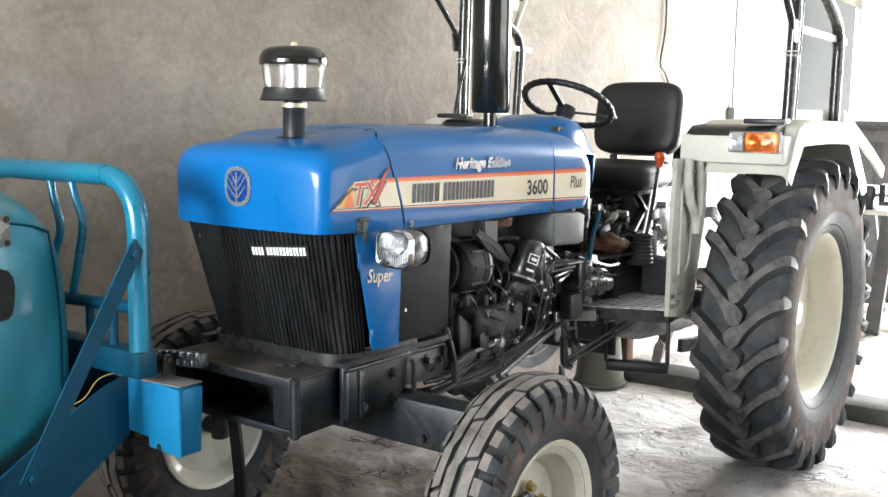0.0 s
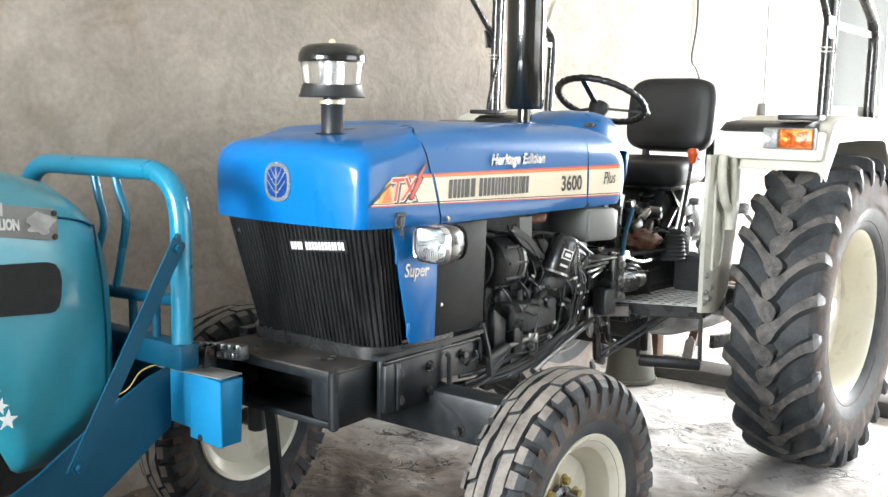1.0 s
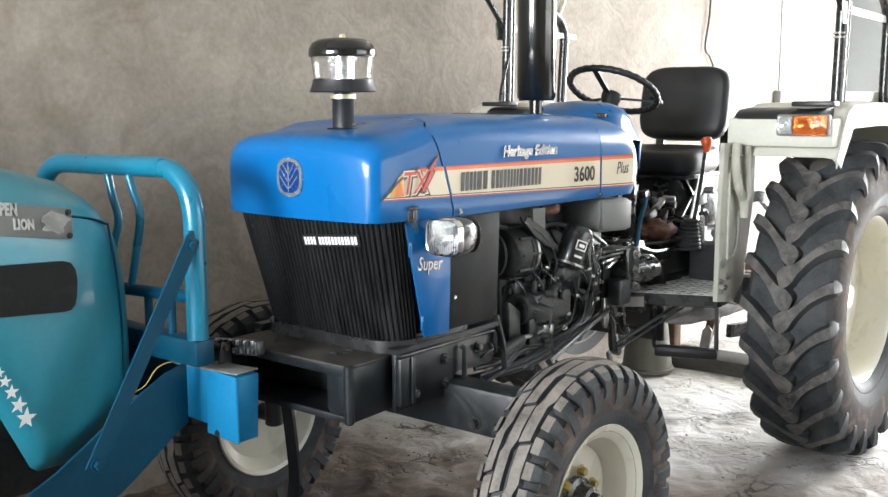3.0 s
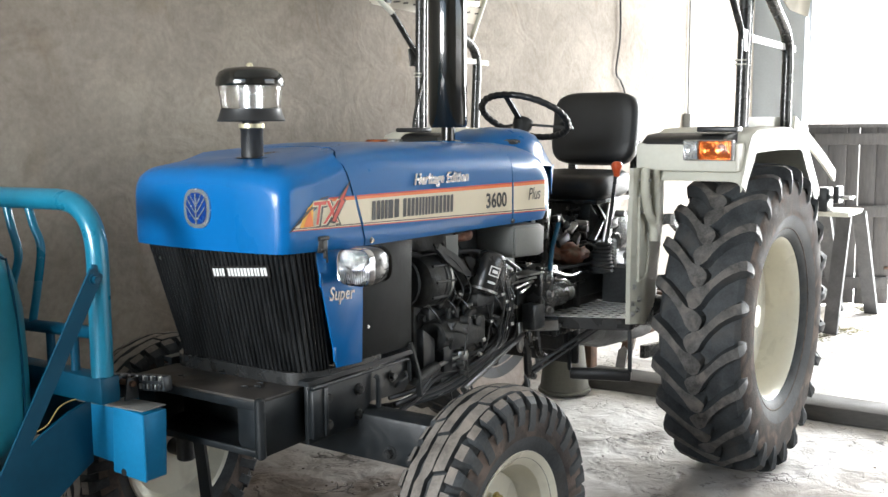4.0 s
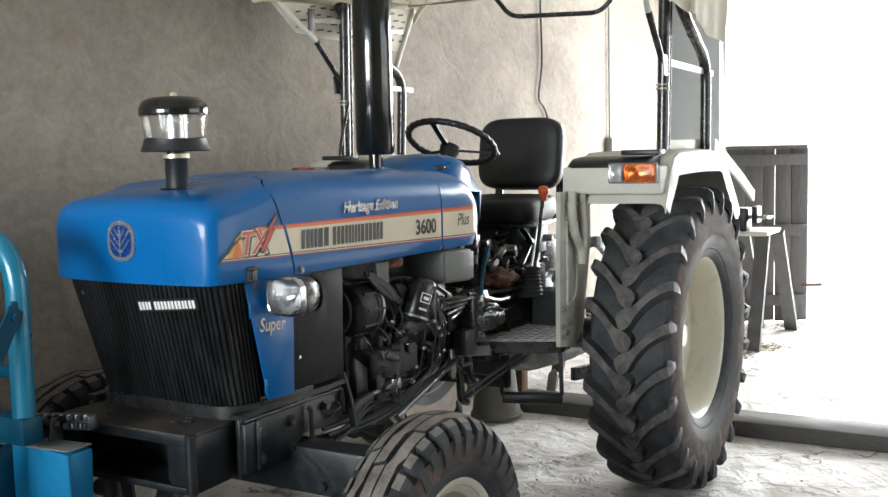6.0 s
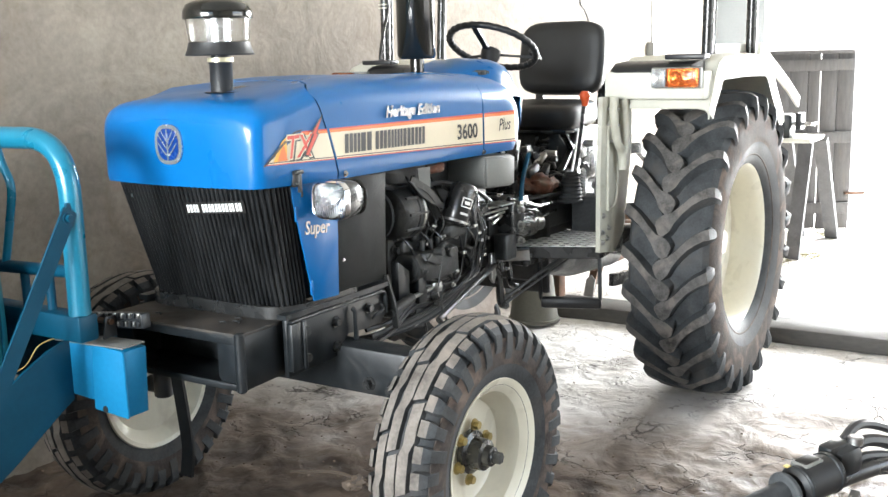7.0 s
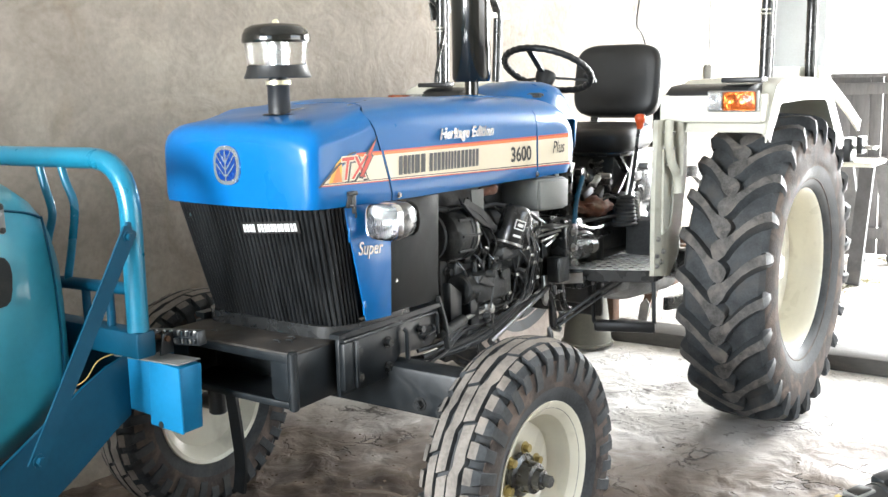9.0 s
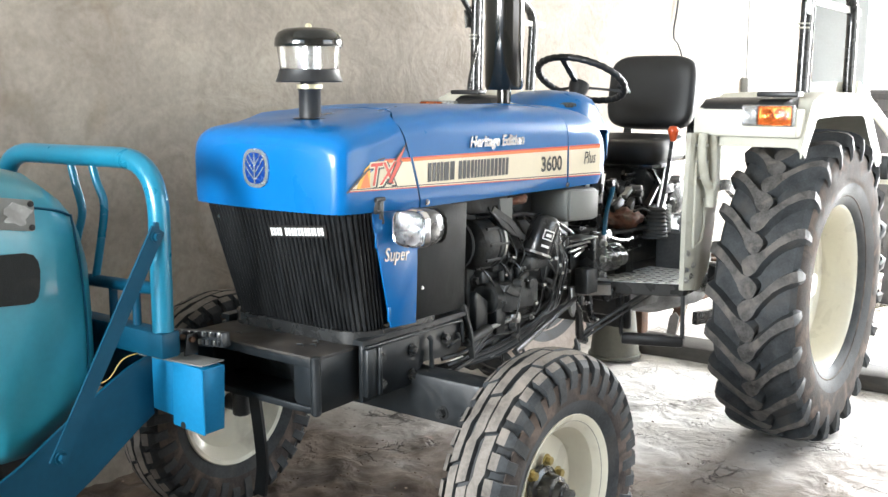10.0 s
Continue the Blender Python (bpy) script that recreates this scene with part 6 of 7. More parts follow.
# grey box beneath the rear bonnet
gb = e("grey_box", box((0.856, -0.20, 1.083), (0.205, 0.20, 0.118), 0.014, Matrix.Rotation(0.03, 4, 'Y')), GREYBOX, "grey moulded box under the bonnet")
part("box_lid", box((0.856, -0.302, 1.083), (0.190, 0.012, 0.100), 0.005, Matrix.Rotation(0.03, 4, 'Y')), GREYBOX, gb)
e("linkage_plate", box((0.92, -0.26, 0.955), (0.10, 0.08, 0.006), 0.002), STEEL)
for k in range(4):
    e("linkage_rod", tube([(0.80 + 0.01 * k, -0.24 - 0.015 * k, 0.942 - 0.016 * k), (0.97, -0.275 + 0.012 * k, 0.950 - 0.016 * k)], 0.005, 6), STEEL)

# ---- gearbox and driver's platform ----
gear = group_part("gearbox", "black gearbox housing")


def g(name, bm, material=IRON, label="", angle=38):
    return part(name, bm, material, gear, label, angle)


bm = bmesh.new()
rings = []
for x, w, z0, z1 in ((0.96, 0.19, 0.66, 1.0), (1.02, 0.20, 0.66, 0.98), (1.08, 0.17, 0.68, 0.92), (1.35, 0.16, 0.66, 0.90), (1.60, 0.17, 0.58, 0.92), (1.80, 0.20, 0.50, 0.98), (2.20, 0.20, 0.48, 0.98), (2.26, 0.16, 0.52, 0.92)):
    cx, cz_ = (z0 + z1) / 2, (z1 - z0) / 2
    rings.append([V3((x, u, cx + v)) for u, v in oval(w, cz_, 28, 4)])
grid_faces(bm, rings, caps=True)
g("housing", bm, IRON, "cast gearbox housing", 50)
g("side_cover", cyl((1.12, -0.165, 0.865), (1.28, -0.165, 0.855), 0.055, bev=0.01), BLACK)
g("starter", cyl((1.05, -0.20, 0.84), (1.26, -0.20, 0.83), 0.048, bev=0.008), BLACK, "black starter motor")
g("starter_cap", cyl((1.26, -0.20, 0.83), (1.33, -0.20, 0.828), 0.034, bev=0.006), STEEL)
g("top_cover", box((1.30, -0.02, 0.925), (0.34, 0.30, 0.03), 0.008), BLACK)
g("lift_housing", box((1.98, 0.0, 1.03), (0.42, 0.36, 0.16), 0.03), BLACK, "hydraulic lift housing")
g("lift_arm", tube(bent([V3((2.10, -0.20, 1.06)), V3((2.25, -0.24, 1.08)), V3((2.40, -0.25, 0.99))], 0.05), 0, flat=(0.03, 0.05)), BLACK)
g("servo_box", box((1.36, -0.14, 0.845), (0.16, 0.09, 0.10), 0.02), BLACK)
g("oil_cooler_pipe", tube(smooth_path([(1.02, -0.24, 0.96), (1.15, -0.24, 0.93), (1.30, -0.22, 0.90), (1.48, -0.20, 0.90)]), 0.009, 8), BLACK)
g("oil_cooler_pipe", tube(smooth_path([(1.02, -0.25, 0.92), (1.18, -0.26, 0.90), (1.32, -0.22, 0.86), (1.48, -0.20, 0.86)]), 0.007, 8), BLACK)
g("valve_block", box((1.045, -0.235, 0.89), (0.09, 0.07, 0.13), 0.01), BLACK)
g("valve_block", box((1.00, -0.235, 0.78), (0.08, 0.06, 0.10), 0.01), IRON)
for z in (0.80, 0.86, 0.92):
    g("valve_nut", bolt((1.045, -0.272, z), (0, -1, 0), 0.011, 0.016), STEEL)
g("under_plate", box((1.30, -0.20, 0.70), (0.30, 0.10, 0.05), 0.01), BLACK)
g("clutch_housing", box((1.14, -0.09, 0.90), (0.20, 0.26, 0.12), 0.03), BLACK)
g("dash_support", box((1.26, 0.0, 1.12), (0.06, 0.28, 0.36), 0.02), BLACK)
g("dash_support", plate([(1.30, 0.94), (1.44, 0.94), (1.36, 1.16), (1.27, 1.30)], 0.01, lambda u, v, w: V3((u, -0.05 - w, v)), bev=0.002), BLACK)
g("seat_frame", plate([(1.48, 0.94), (1.92, 0.94), (1.92, 1.16), (1.70, 1.17), (1.56, 1.05)], 0.012, lambda u, v, w: V3((u, 0.10 - w, v)), bev=0.003), BLACK)
g("rear_sill", box((1.75, 0.30, 1.02), (0.50, 0.03, 0.24), 0.006), BLACK)
g("right_panel", plate([(1.26, 0.72), (1.75, 0.72), (1.75, 1.12), (1.32, 1.12)], 0.006, lambda u, v, w: V3((u, 0.49 - w, v))), IRON)
g("quadrant", plate([(1.50, 0.93), (1.66, 0.93), (1.64, 1.06), (1.54, 1.06)], 0.008, lambda u, v, w: V3((u, -0.36 - w, v)), bev=0.002), BLACK, "black lever quadrant")
for k in range(8):
    g("cover_bolt", bolt((1.16 + 0.04 * k, -0.16, 0.93), (0, 0, 1), 0.008, 0.008), STEEL)
for k in range(7):
    g("flange_bolt", bolt((1.025, -0.195, 0.70 + 0.04 * k), (0, -1, 0), 0.009, 0.012), STEEL)
g("housing_cover", box((1.52, -0.170, 0.852), (0.30, 0.05, 0.13), 0.012), IRON)
g("rear_housing", box((1.64, 0.0, 0.73), (0.60, 0.36, 0.34), 0.05), IRON, "cast rear housing")
g("housing_rib", box((1.42, 0.0, 0.72), (0.03, 0.40, 0.42), 0.008), IRON)
g("rear_axle", cyl((2.01, -0.62, 0.662), (2.01, 0.62, 0.662), 0.075, bev=0.01), BLACK)
g("axle_flange", cyl((2.01, -0.56, 0.662), (2.01, -0.52, 0.662), 0.12, bev=0.01), BLACK)
g("platform_plate", plate([(1.15, -0.20), (1.60, -0.22), (1.70, -0.18), (1.70, 0.30), (1.15, 0.30)], 0.012, lambda u, v, w: V3((u, v, 0.925 + w)), bev=0.002), RUBBER)
# pump unit wrapped in a brown cloth
bm = bmesh.new()
bmesh.ops.create_icosphere(bm, subdivisions=4, radius=1.0)
for v in bm.verts:
    n_ = noise.fractal(v.co * 2.4, 1.0, 2.0, 4)
    v.co = V3((1.42 + v.co.x * 0.115 * (1 + 0.2 * n_), -0.15 + v.co.y * 0.07 * (1 + 0.2 * n_), 0.972 + v.co.z * 0.045 * (1 + 0.35 * n_)))
g("brown_cloth", bm, LEAD, "crumpled red-brown cloth on the platform", 60)
# rubber gaiter
bm = bmesh.new()
rings = []
for k in range(17):
    t = k / 16
    rr = 0.060 - 0.032 * t + (0.006 if k % 2 else 0.0)
    rings.append([V3((1.565 + 0.035 * t + rr * math.cos(a), -0.215 + rr * math.sin(a), 0.885 + 0.125 * t)) for a in (2 * math.pi * j / 24 for j in range(24))])
grid_faces(bm, rings, caps=True)
g("gaiter", bm, RUBBER, "ribbed rubber gaiter", 25)
lv = g("gear_lever", tube(smooth_path([(1.595, -0.225, 0.97), (1.605, -0.24, 1.08), (1.600, -0.262, 1.22), (1.600, -0.272, 1.315)]), 0.008, 10), BLACK, "black lever with a red knob")
kn = lathe([(0.0, -0.034), (0.012, -0.032), (0.015, -0.013), (0.023, 0.004), (0.023, 0.018), (0.015, 0.029), (0.0, 0.032)], (1.600, -0.276, 1.325), seg=24)
part("knob", kn, KNOB, lv, "orange-red knob")
l2 = g("position_lever", tube(smooth_path([(1.56, -0.40, 1.02), (1.53, -0.41, 1.12), (1.50, -0.415, 1.22)]), 0.006, 8), BLACK, "lever with a yellow grip")
part("grip", box((1.485, -0.418, 1.268), (0.022, 0.014, 0.11), 0.006, Matrix.Rotation(-0.15, 4, 'Y')), YELLOW, l2, "yellow grip")
g("pedal_rod", tube(smooth_path([(1.10, -0.285, 1.13), (1.07, -0.275, 1.04), (1.06, -0.27, 0.95)]), 0.009, 8), DEEP)
g("inner_guard", plate([(1.16, 0.99), (1.22, 1.16), (1.36, 1.16), (1.32, 1.0)], 0.004, lambda u, v, w: V3((u, -0.10 - w, v)), bev=0.001), WHITE)
bm = bmesh.new()
for k in range(9):
    bm = cyl((1.645, -0.240, 0.90 + 0.0135 * k), (1.655, -0.245, 0.908 + 0.0135 * k), 0.011, seg=10, bm=bm)
g("lever_spring", bm, WHITE)
for k in range(12):
    x, y, z = random.uniform(1.35, 1.75), random.uniform(-0.22, 0.10), random.uniform(0.95, 1.10)
    g("link_piece", box((x, y, z), (random.uniform(0.02, 0.10), 0.02, random.uniform(0.01, 0.05)), 0.004, Matrix.Rotation(random.uniform(-0.8, 0.8), 4, 'Y')), (BLACK, STEEL, IRON)[k % 3])
for k in range(6):
    a = V3((random.uniform(1.38, 1.6), random.uniform(-0.22, 0.0), 0.94))
    g("control_rod", tube([a, a + V3((random.uniform(-0.15, 0.2), random.uniform(-0.03, 0.06), random.uniform(0.06, 0.22)))], 0.006, 8), STEEL if k % 2 else BLACK)
DARKBOX = mat("dull_black_box", (0.045, 0.047, 0.049), 0.8, 0, 0.3, 12, 90, 0.1, spec=0.15)
g("battery_box", box((1.69, -0.29, 0.830), (0.16, 0.20, 0.15), 0.010, Matrix.Rotation(0.35, 4, 'Z')), DARKBOX)

# dense dark levers, links and castings beneath the seat
g("scissor_stand", box((1.80, 0.02, 1.085), (0.30, 0.30, 0.19), 0.02), IRON, "dark seat suspension")
g("quadrant_box", box((1.50, 0.12, 1.0), (0.22, 0.20, 0.16), 0.02), IRON)
g("dark_shield", plate([(1.30, 0.93), (1.72, 0.93), (1.72, 1.10), (1.46, 1.13), (1.34, 1.05)], 0.008, lambda u, v, w: V3((u, 0.27 - w, v)), bev=0.002), PLASTIC)
rnd = random.Random(31)
for k in range(34):
    x, y, z = rnd.uniform(1.36, 1.80), rnd.uniform(-0.28, 0.16), rnd.uniform(0.93, 1.14)
    kind = k % 3
    if kind == 0:
        d = V3((rnd.uniform(-0.12, 0.16), rnd.uniform(-0.05, 0.05), rnd.uniform(-0.02, 0.12)))
        g("link_rod", tube(smooth_path([V3((x, y, z)), V3((x, y, z)) + d * 0.5 + V3((0, 0, 0.012)), V3((x, y, z)) + d]), rnd.uniform(0.004, 0.008), 8), (IRON, BLACK, STEEL)[k % 7 % 3])
    elif kind == 1:
        g("link_plate", box((x, y, z), (rnd.uniform(0.03, 0.09), rnd.uniform(0.01, 0.03), rnd.uniform(0.02, 0.06)), 0.005, Matrix.Rotation(rnd.uniform(-1, 1), 4, 'Y') @ Matrix.Rotation(rnd.uniform(-0.4, 0.4), 4, 'Z')), (BLACK, IRON)[k % 2])
    else:
        g("link_pin", cyl((x, y - 0.025, z), (x, y + 0.02, z), rnd.uniform(0.008, 0.018), seg=12, bev=0.003), (IRON, BLACK, STEEL)[k % 5 % 3])
# fine pipes, clips and unions over the pump side
for k in range(26):
    x, z = rnd.uniform(0.40, 0.98), rnd.uniform(0.66, 0.98)
    y = -0.20 - rnd.uniform(0.0, 0.085)
    kind = k % 4
    if kind == 0:
        e("small_pipe", tube(smooth_path([(x, y, z), (x + rnd.uniform(-0.03, 0.05), y - 0.015, z - 0.05), (x + rnd.uniform(-0.05, 0.09), y, z - rnd.uniform(0.08, 0.15))]), rnd.uniform(0.003, 0.006), 6), (IRON, CABLE)[k % 2])
    elif kind == 1:
        e("union_nut", cyl((x, y, z), (x + rnd.uniform(-0.01, 0.01), y - 0.02, z + rnd.uniform(-0.012, 0.012)), rnd.uniform(0.007, 0.012), seg=6), (STEEL, IRON, BLACK)[k % 3])
    elif kind == 2:
        e("small_bracket", box((x, y, z), (rnd.uniform(0.015, 0.05), 0.008, rnd.uniform(0.015, 0.05)), 0.002, Matrix.Rotation(rnd.uniform(-0.7, 0.7), 4, 'Y')), (BLACK, IRON)[k % 2])
    else:
        e("small_cap", cyl((x, y, z), (x, y - rnd.uniform(0.015, 0.035), z), rnd.uniform(0.012, 0.022), seg=16, bev=0.003), IRON)
# bright nuts, unions and clips scattered at random to add the engine's glints
for k in range(30):
    x, z = rnd.uniform(0.36, 1.10), rnd.uniform(0.68, 1.00)
    y = -0.215 - rnd.uniform(0.0, 0.075)
    if k % 3 == 0:
        e("clip", box((x, y, z), (rnd.uniform(0.010, 0.022), 0.006, rnd.uniform(0.005, 0.012)), 0.002, Matrix.Rotation(rnd.uniform(-0.8, 0.8), 4, 'Y')), STEEL)
    else:
        e("nut", bolt((x, y, z), (rnd.uniform(-0.3, 0.3), -1, rnd.uniform(-0.2, 0.4)), rnd.uniform(0.004, 0.007), rnd.uniform(0.006, 0.014)), (STEEL, IRON)[k % 2])
# bundle of hoses sweeping down behind the rail
for k in range(5):
    e("bundle_hose", tube(smooth_path([(0.80 + 0.02 * k, -0.26 + 0.012 * k, 0.84), (0.70 + 0.02 * k, -0.27 + 0.01 * k, 0.73), (0.50 + 0.01 * k, -0.26, 0.665 - 0.008 * k), (0.32, -0.25 + 0.012 * k, 0.635 - 0.012 * k), (0.12, -0.18 + 0.02 * k, 0.60)]), 0.005 + 0.001 * (k % 3), 8), (RUBBER, CABLE)[k % 2])

# black for the sheet that puts shade into the footboard holes
HOLE_SHADE = mat("hole_shade_black", (0.010, 0.010, 0.010), 0.95, 0, 0.3, 20, 90, 0.1, spec=0.0)
# footboard steel, made pale to carry the light reflected off it
PLATE = mat("brightened_steel_plate", (0.80, 0.81, 0.80), 0.45, 0.3, 0.08, 14, 90, 0.03)
# footboard: a real sheet with round holes
def footboard(side):
    A, B, C, D = V3((1.150, -0.165, 0)), V3((1.300, -0.486, 0)), V3((1.62, -0.44, 0)), V3((1.61, -0.13, 0))
    bm = bmesh.new()
    nu, nv = 8, 8

    def at(u, v):
        p = (A * (1 - v) + B * v) * (1 - u) + (D * (1 - v) + C * v) * u
        return V3((p.x, side * -p.y, 0.752))
    for i in range(nu):
        for j in range(nv):
            u0, u1, v0, v1 = i / nu, (i + 1) / nu, j / nv, (j + 1) / nv
            sq = [at(u0, v0), at((u0 + u1) / 2, v0), at(u1, v0), at(u1, (v0 + v1) / 2), at(u1, v1), at((u0 + u1) / 2, v1), at(u0, v1), at(u0, (v0 + v1) / 2)]
            c = sum(sq, V3()) / 8
            if 0 < i < nu - 1 or 0 < j < nv - 1:
                inn = []
                for q in sq:
                    d = (q - c).normalized()
                    inn.append(c + d * 0.0155)
                o = [bm.verts.new(p) for p in sq]
                h_ = [bm.verts.new(p) for p in inn]
                for k in range(8):
                    bm.faces.new((o[k], o[(k + 1) % 8], h_[(k + 1) % 8], h_[k]))
            else:
                bm.faces.new([bm.verts.new(p) for p in sq])
    bmesh.ops.remove_doubles(bm, verts=bm.verts, dist=0.0008)
    fb = part("footboard", solid(bm, 0.002), PLATE, tractor, "worn steel footboard with round holes")
    # added sheet below the board, so the holes look dark
    part("hole_backing", plate([(1.17, 0.18), (1.310, 0.474), (1.60, 0.43), (1.59, 0.15)], 0.004, lambda u, v, w: V3((u, side * v, 0.700 + w))), HOLE_SHADE, fb)
    part("apron", tube(bent([V3((1.19, side * 0.15, 0.728)), V3((1.148, side * 0.17, 0.728)), V3((1.296, side * 0.490, 0.728)), V3((1.60, side * 0.447, 0.728))], 0.03), 0, flat=(0.006, 0.046)), BLACK, fb)
    part("bracket", tube([V3((1.16, side * 0.25, 0.725)), V3((1.10, side * 0.15, 0.72))], 0, flat=(0.05, 0.04)), STEEL, fb)
    part("hanger", tube(bent([V3((1.375, side * 0.175, 0.74)), V3((1.378, side * 0.182, 0.486)), V3((1.47, side * 0.41, 0.482)), V3((1.47, side * 0.405, 0.74))], 0.02), 0.009, 8), FRAME, fb)
    tread = box((0, 0, 0), (0.055, 0.25, 0.044), 0.012, None)
    for k in range(4):
        tread = box((-0.02 + 0.0135 * k, 0, 0.019), (0.004, 0.24, 0.004), 0.001, bm=tread)
    tread.transform(Matrix.Translation((1.424, side * 0.300, 0.478)) @ Matrix.Rotation(side * -0.39, 4, 'Z'))
    part("step_tread", tread, PLASTIC, fb, "black ribbed step")


footboard(-1)
footboard(1)
for side in (-1, 1):
    g("brake_rod", tube([V3((1.03, side * 0.20, 0.56)), V3((1.36, side * 0.30, 0.69))], 0.007, 8), IRON)
    g("brake_rod", tube([V3((1.04, side * 0.21, 0.545)), V3((1.38, side * 0.31, 0.675))], 0.005, 8), IRON)
    g("bent_lever", tube(bent([V3((0.99, side * 0.18, 0.70)), V3((1.03, side * 0.19, 0.65)), V3((1.02, side * 0.20, 0.545)), V3((1.06, side * 0.20, 0.53))], 0.03), 0.016, 8), BLACK)
    g("bent_lever", tube(bent([V3((1.12, side * 0.17, 0.74)), V3((1.13, side * 0.18, 0.60)), V3((1.20, side * 0.18, 0.575))], 0.04), 0.015, 8), BLACK)
g("drawbar", box((2.42, 0, 0.47), (0.50, 0.09, 0.035), 0.006), RUST)
for side in (-1, 1):
    g("lift_arm", tube([V3((2.0, side * 0.22, 0.46)), V3((2.75, side * 0.36, 0.44))], 0, flat=(0.025, 0.06)), BLACK)
    g("lift_rod", tube([V3((2.45, side * 0.31, 0.46)), V3((2.35, side * 0.24, 0.98))], 0.016, 8), BLACK)


PLACE = Matrix()

# ---- the teal tractor, nose to nose with the blue one ----
teal = empty("teal_tractor", (-1.12, 0.485, 0.0), "teal tractor bonnet with a blue tube front guard", "tractor")
TO = Matrix.Translation((1.0, -0.53, 0.028))


def tp(name, bm, material, label="", angle=40, parent=None):
    ob = part(name, bm, material, parent or teal, label, angle)
    if parent is None:
        ob.matrix_local = TO
    return ob


TY = 0.53


def bonnet_bm():
    """Long rounded bonnet, flank nearly flat, front turned in, top sloping forward."""
    bm = bmesh.new()
    rings = []
    for x, k, zt, zb in ((-2.35, 1.0, 1.44, 0.92), (-1.8, 1.0, 1.41, 0.92), (-1.4, 1.0, 1.375, 0.92), (-1.20, 1.0, 1.353, 0.915), (-1.10, 1.0, 1.340, 0.81), (-1.03, 0.998, 1.328, 0.66), (-0.985, 0.994, 1.318, 0.565), (-0.965, 0.992, 1.313, 0.550), (-0.90, 0.98, 1.294, 0.548), (-0.82, 0.955, 1.270, 0.565), (-0.765, 0.92, 1.232, 0.585),
                         (-0.72, 0.87, 1.183, 0.60), (-0.69, 0.80, 1.12, 0.615), (-0.668, 0.70, 1.07, 0.63), (-0.655, 0.55, 1.0, 0.65)):
        hw = 0.325 * k
        zm = (zt + zb) / 2
        half = [(hw * 0.80, zb), (hw * 0.93, zb + 0.03), (hw * 0.985, zb + 0.10), (hw, zm - 0.05), (hw * 0.99, zt - 0.20), (hw * 0.965, zt - 0.105), (hw * 0.93, zt - 0.075), (hw * 0.85, zt - 0.04), (hw * 0.6, zt - 0.012), (0.0, zt)]
        rings.append([V3((x, TY - y, z)) for y, z in half] + [V3((x, TY + y, z)) for y, z in half[-2::-1]])
    grid_faces(bm, rings, closed_ring=False)
    f = [v for v in bm.verts if abs(v.co.x + 0.655) < 1e-6]
    bm.faces.new(sorted(f, key=lambda v: math.atan2(v.co.z - 0.85, v.co.y - TY)))
    return bm


bon = tp("bonnet", bonnet_bm(), TEAL, "rounded teal bonnet", 60)
# crease under the lid and at the front: thin dark tubes paint its shade
part("lid_crease_shade", tube(smooth_path([(-1.9, TY - 0.318, 1.262), (-1.3, TY - 0.317, 1.238), (-1.0, TY - 0.313, 1.206), (-0.87, TY - 0.305, 1.185), (-0.79, TY - 0.288, 1.168), (-0.745, TY - 0.272, 1.150)]), 0.0035, 6), DEEP, bon)
part("front_crease_shade", tube(smooth_path([(-0.752, TY - 0.287, 1.155), (-0.735, TY - 0.284, 1.05), (-0.725, TY - 0.286, 0.90), (-0.725, TY - 0.284, 0.75), (-0.735, TY - 0.275, 0.65)]), 0.003, 6), DEEP, bon)


def tflank(off):
    return lambda u, v, w: V3((u, TY - 0.3255 - off - w + 0.35 * max(0.0, u + 0.97) ** 2 + 0.02 * max(0, v - 1.0), v))


bd = tp("badge_plate", plate([(-1.24, 1.186), (-0.880, 1.130), (-0.874, 1.136), (-0.874, 1.200), (-0.880, 1.206), (-1.24, 1.262)], 0.005, tflank(0.003), bev=0.001), GREYBOX, "grey metal badge plate with raised words and an animal shape")
for u, v in ((-0.884, 1.140), (-0.884, 1.197)):
    part("rivet", bolt(tflank(0.008)(u, v, 0), (0, -1, 0), 0.005, 0.004), BLACKINK, bd)
pts = [(-0.922 + (0.030 + 0.006 * math.sin(5 * a + 1) + 0.003 * math.sin(11 * a)) * math.cos(a) * 1.12, 1.176 + (0.026 + 0.005 * math.sin(4 * a)) * math.sin(a)) for a in (2 * math.pi * k / 36 for k in range(36))]
part("embossed_shape", plate(pts, 0.003, tflank(0.008)), WORN, bd)
lettering("badge_word", "OPEN", 0.040, WORN, bd, lambda u, v, w: tflank(0.008)(-1.077 + u, 1.208 + v - 0.10 * u, w), 0.003, 0.0, stretch=0.60, bold=0.0016)
lettering("badge_word", "LION", 0.034, WORN, bd, lambda u, v, w: tflank(0.008)(-1.026 + u, 1.170 + v - 0.10 * u, w), 0.003, 0.0, stretch=0.64, bold=0.0016)
tp("side_grille", plate([(-1.35, 0.990), (-0.906, 0.955), (-0.890, 0.957), (-0.878, 0.968), (-0.872, 0.99), (-0.868, 1.030), (-0.872, 1.056), (-0.884, 1.073), (-0.904, 1.080), (-1.35, 1.104)], 0.003, tflank(0.002)), SCREEN, "dark mesh side opening")
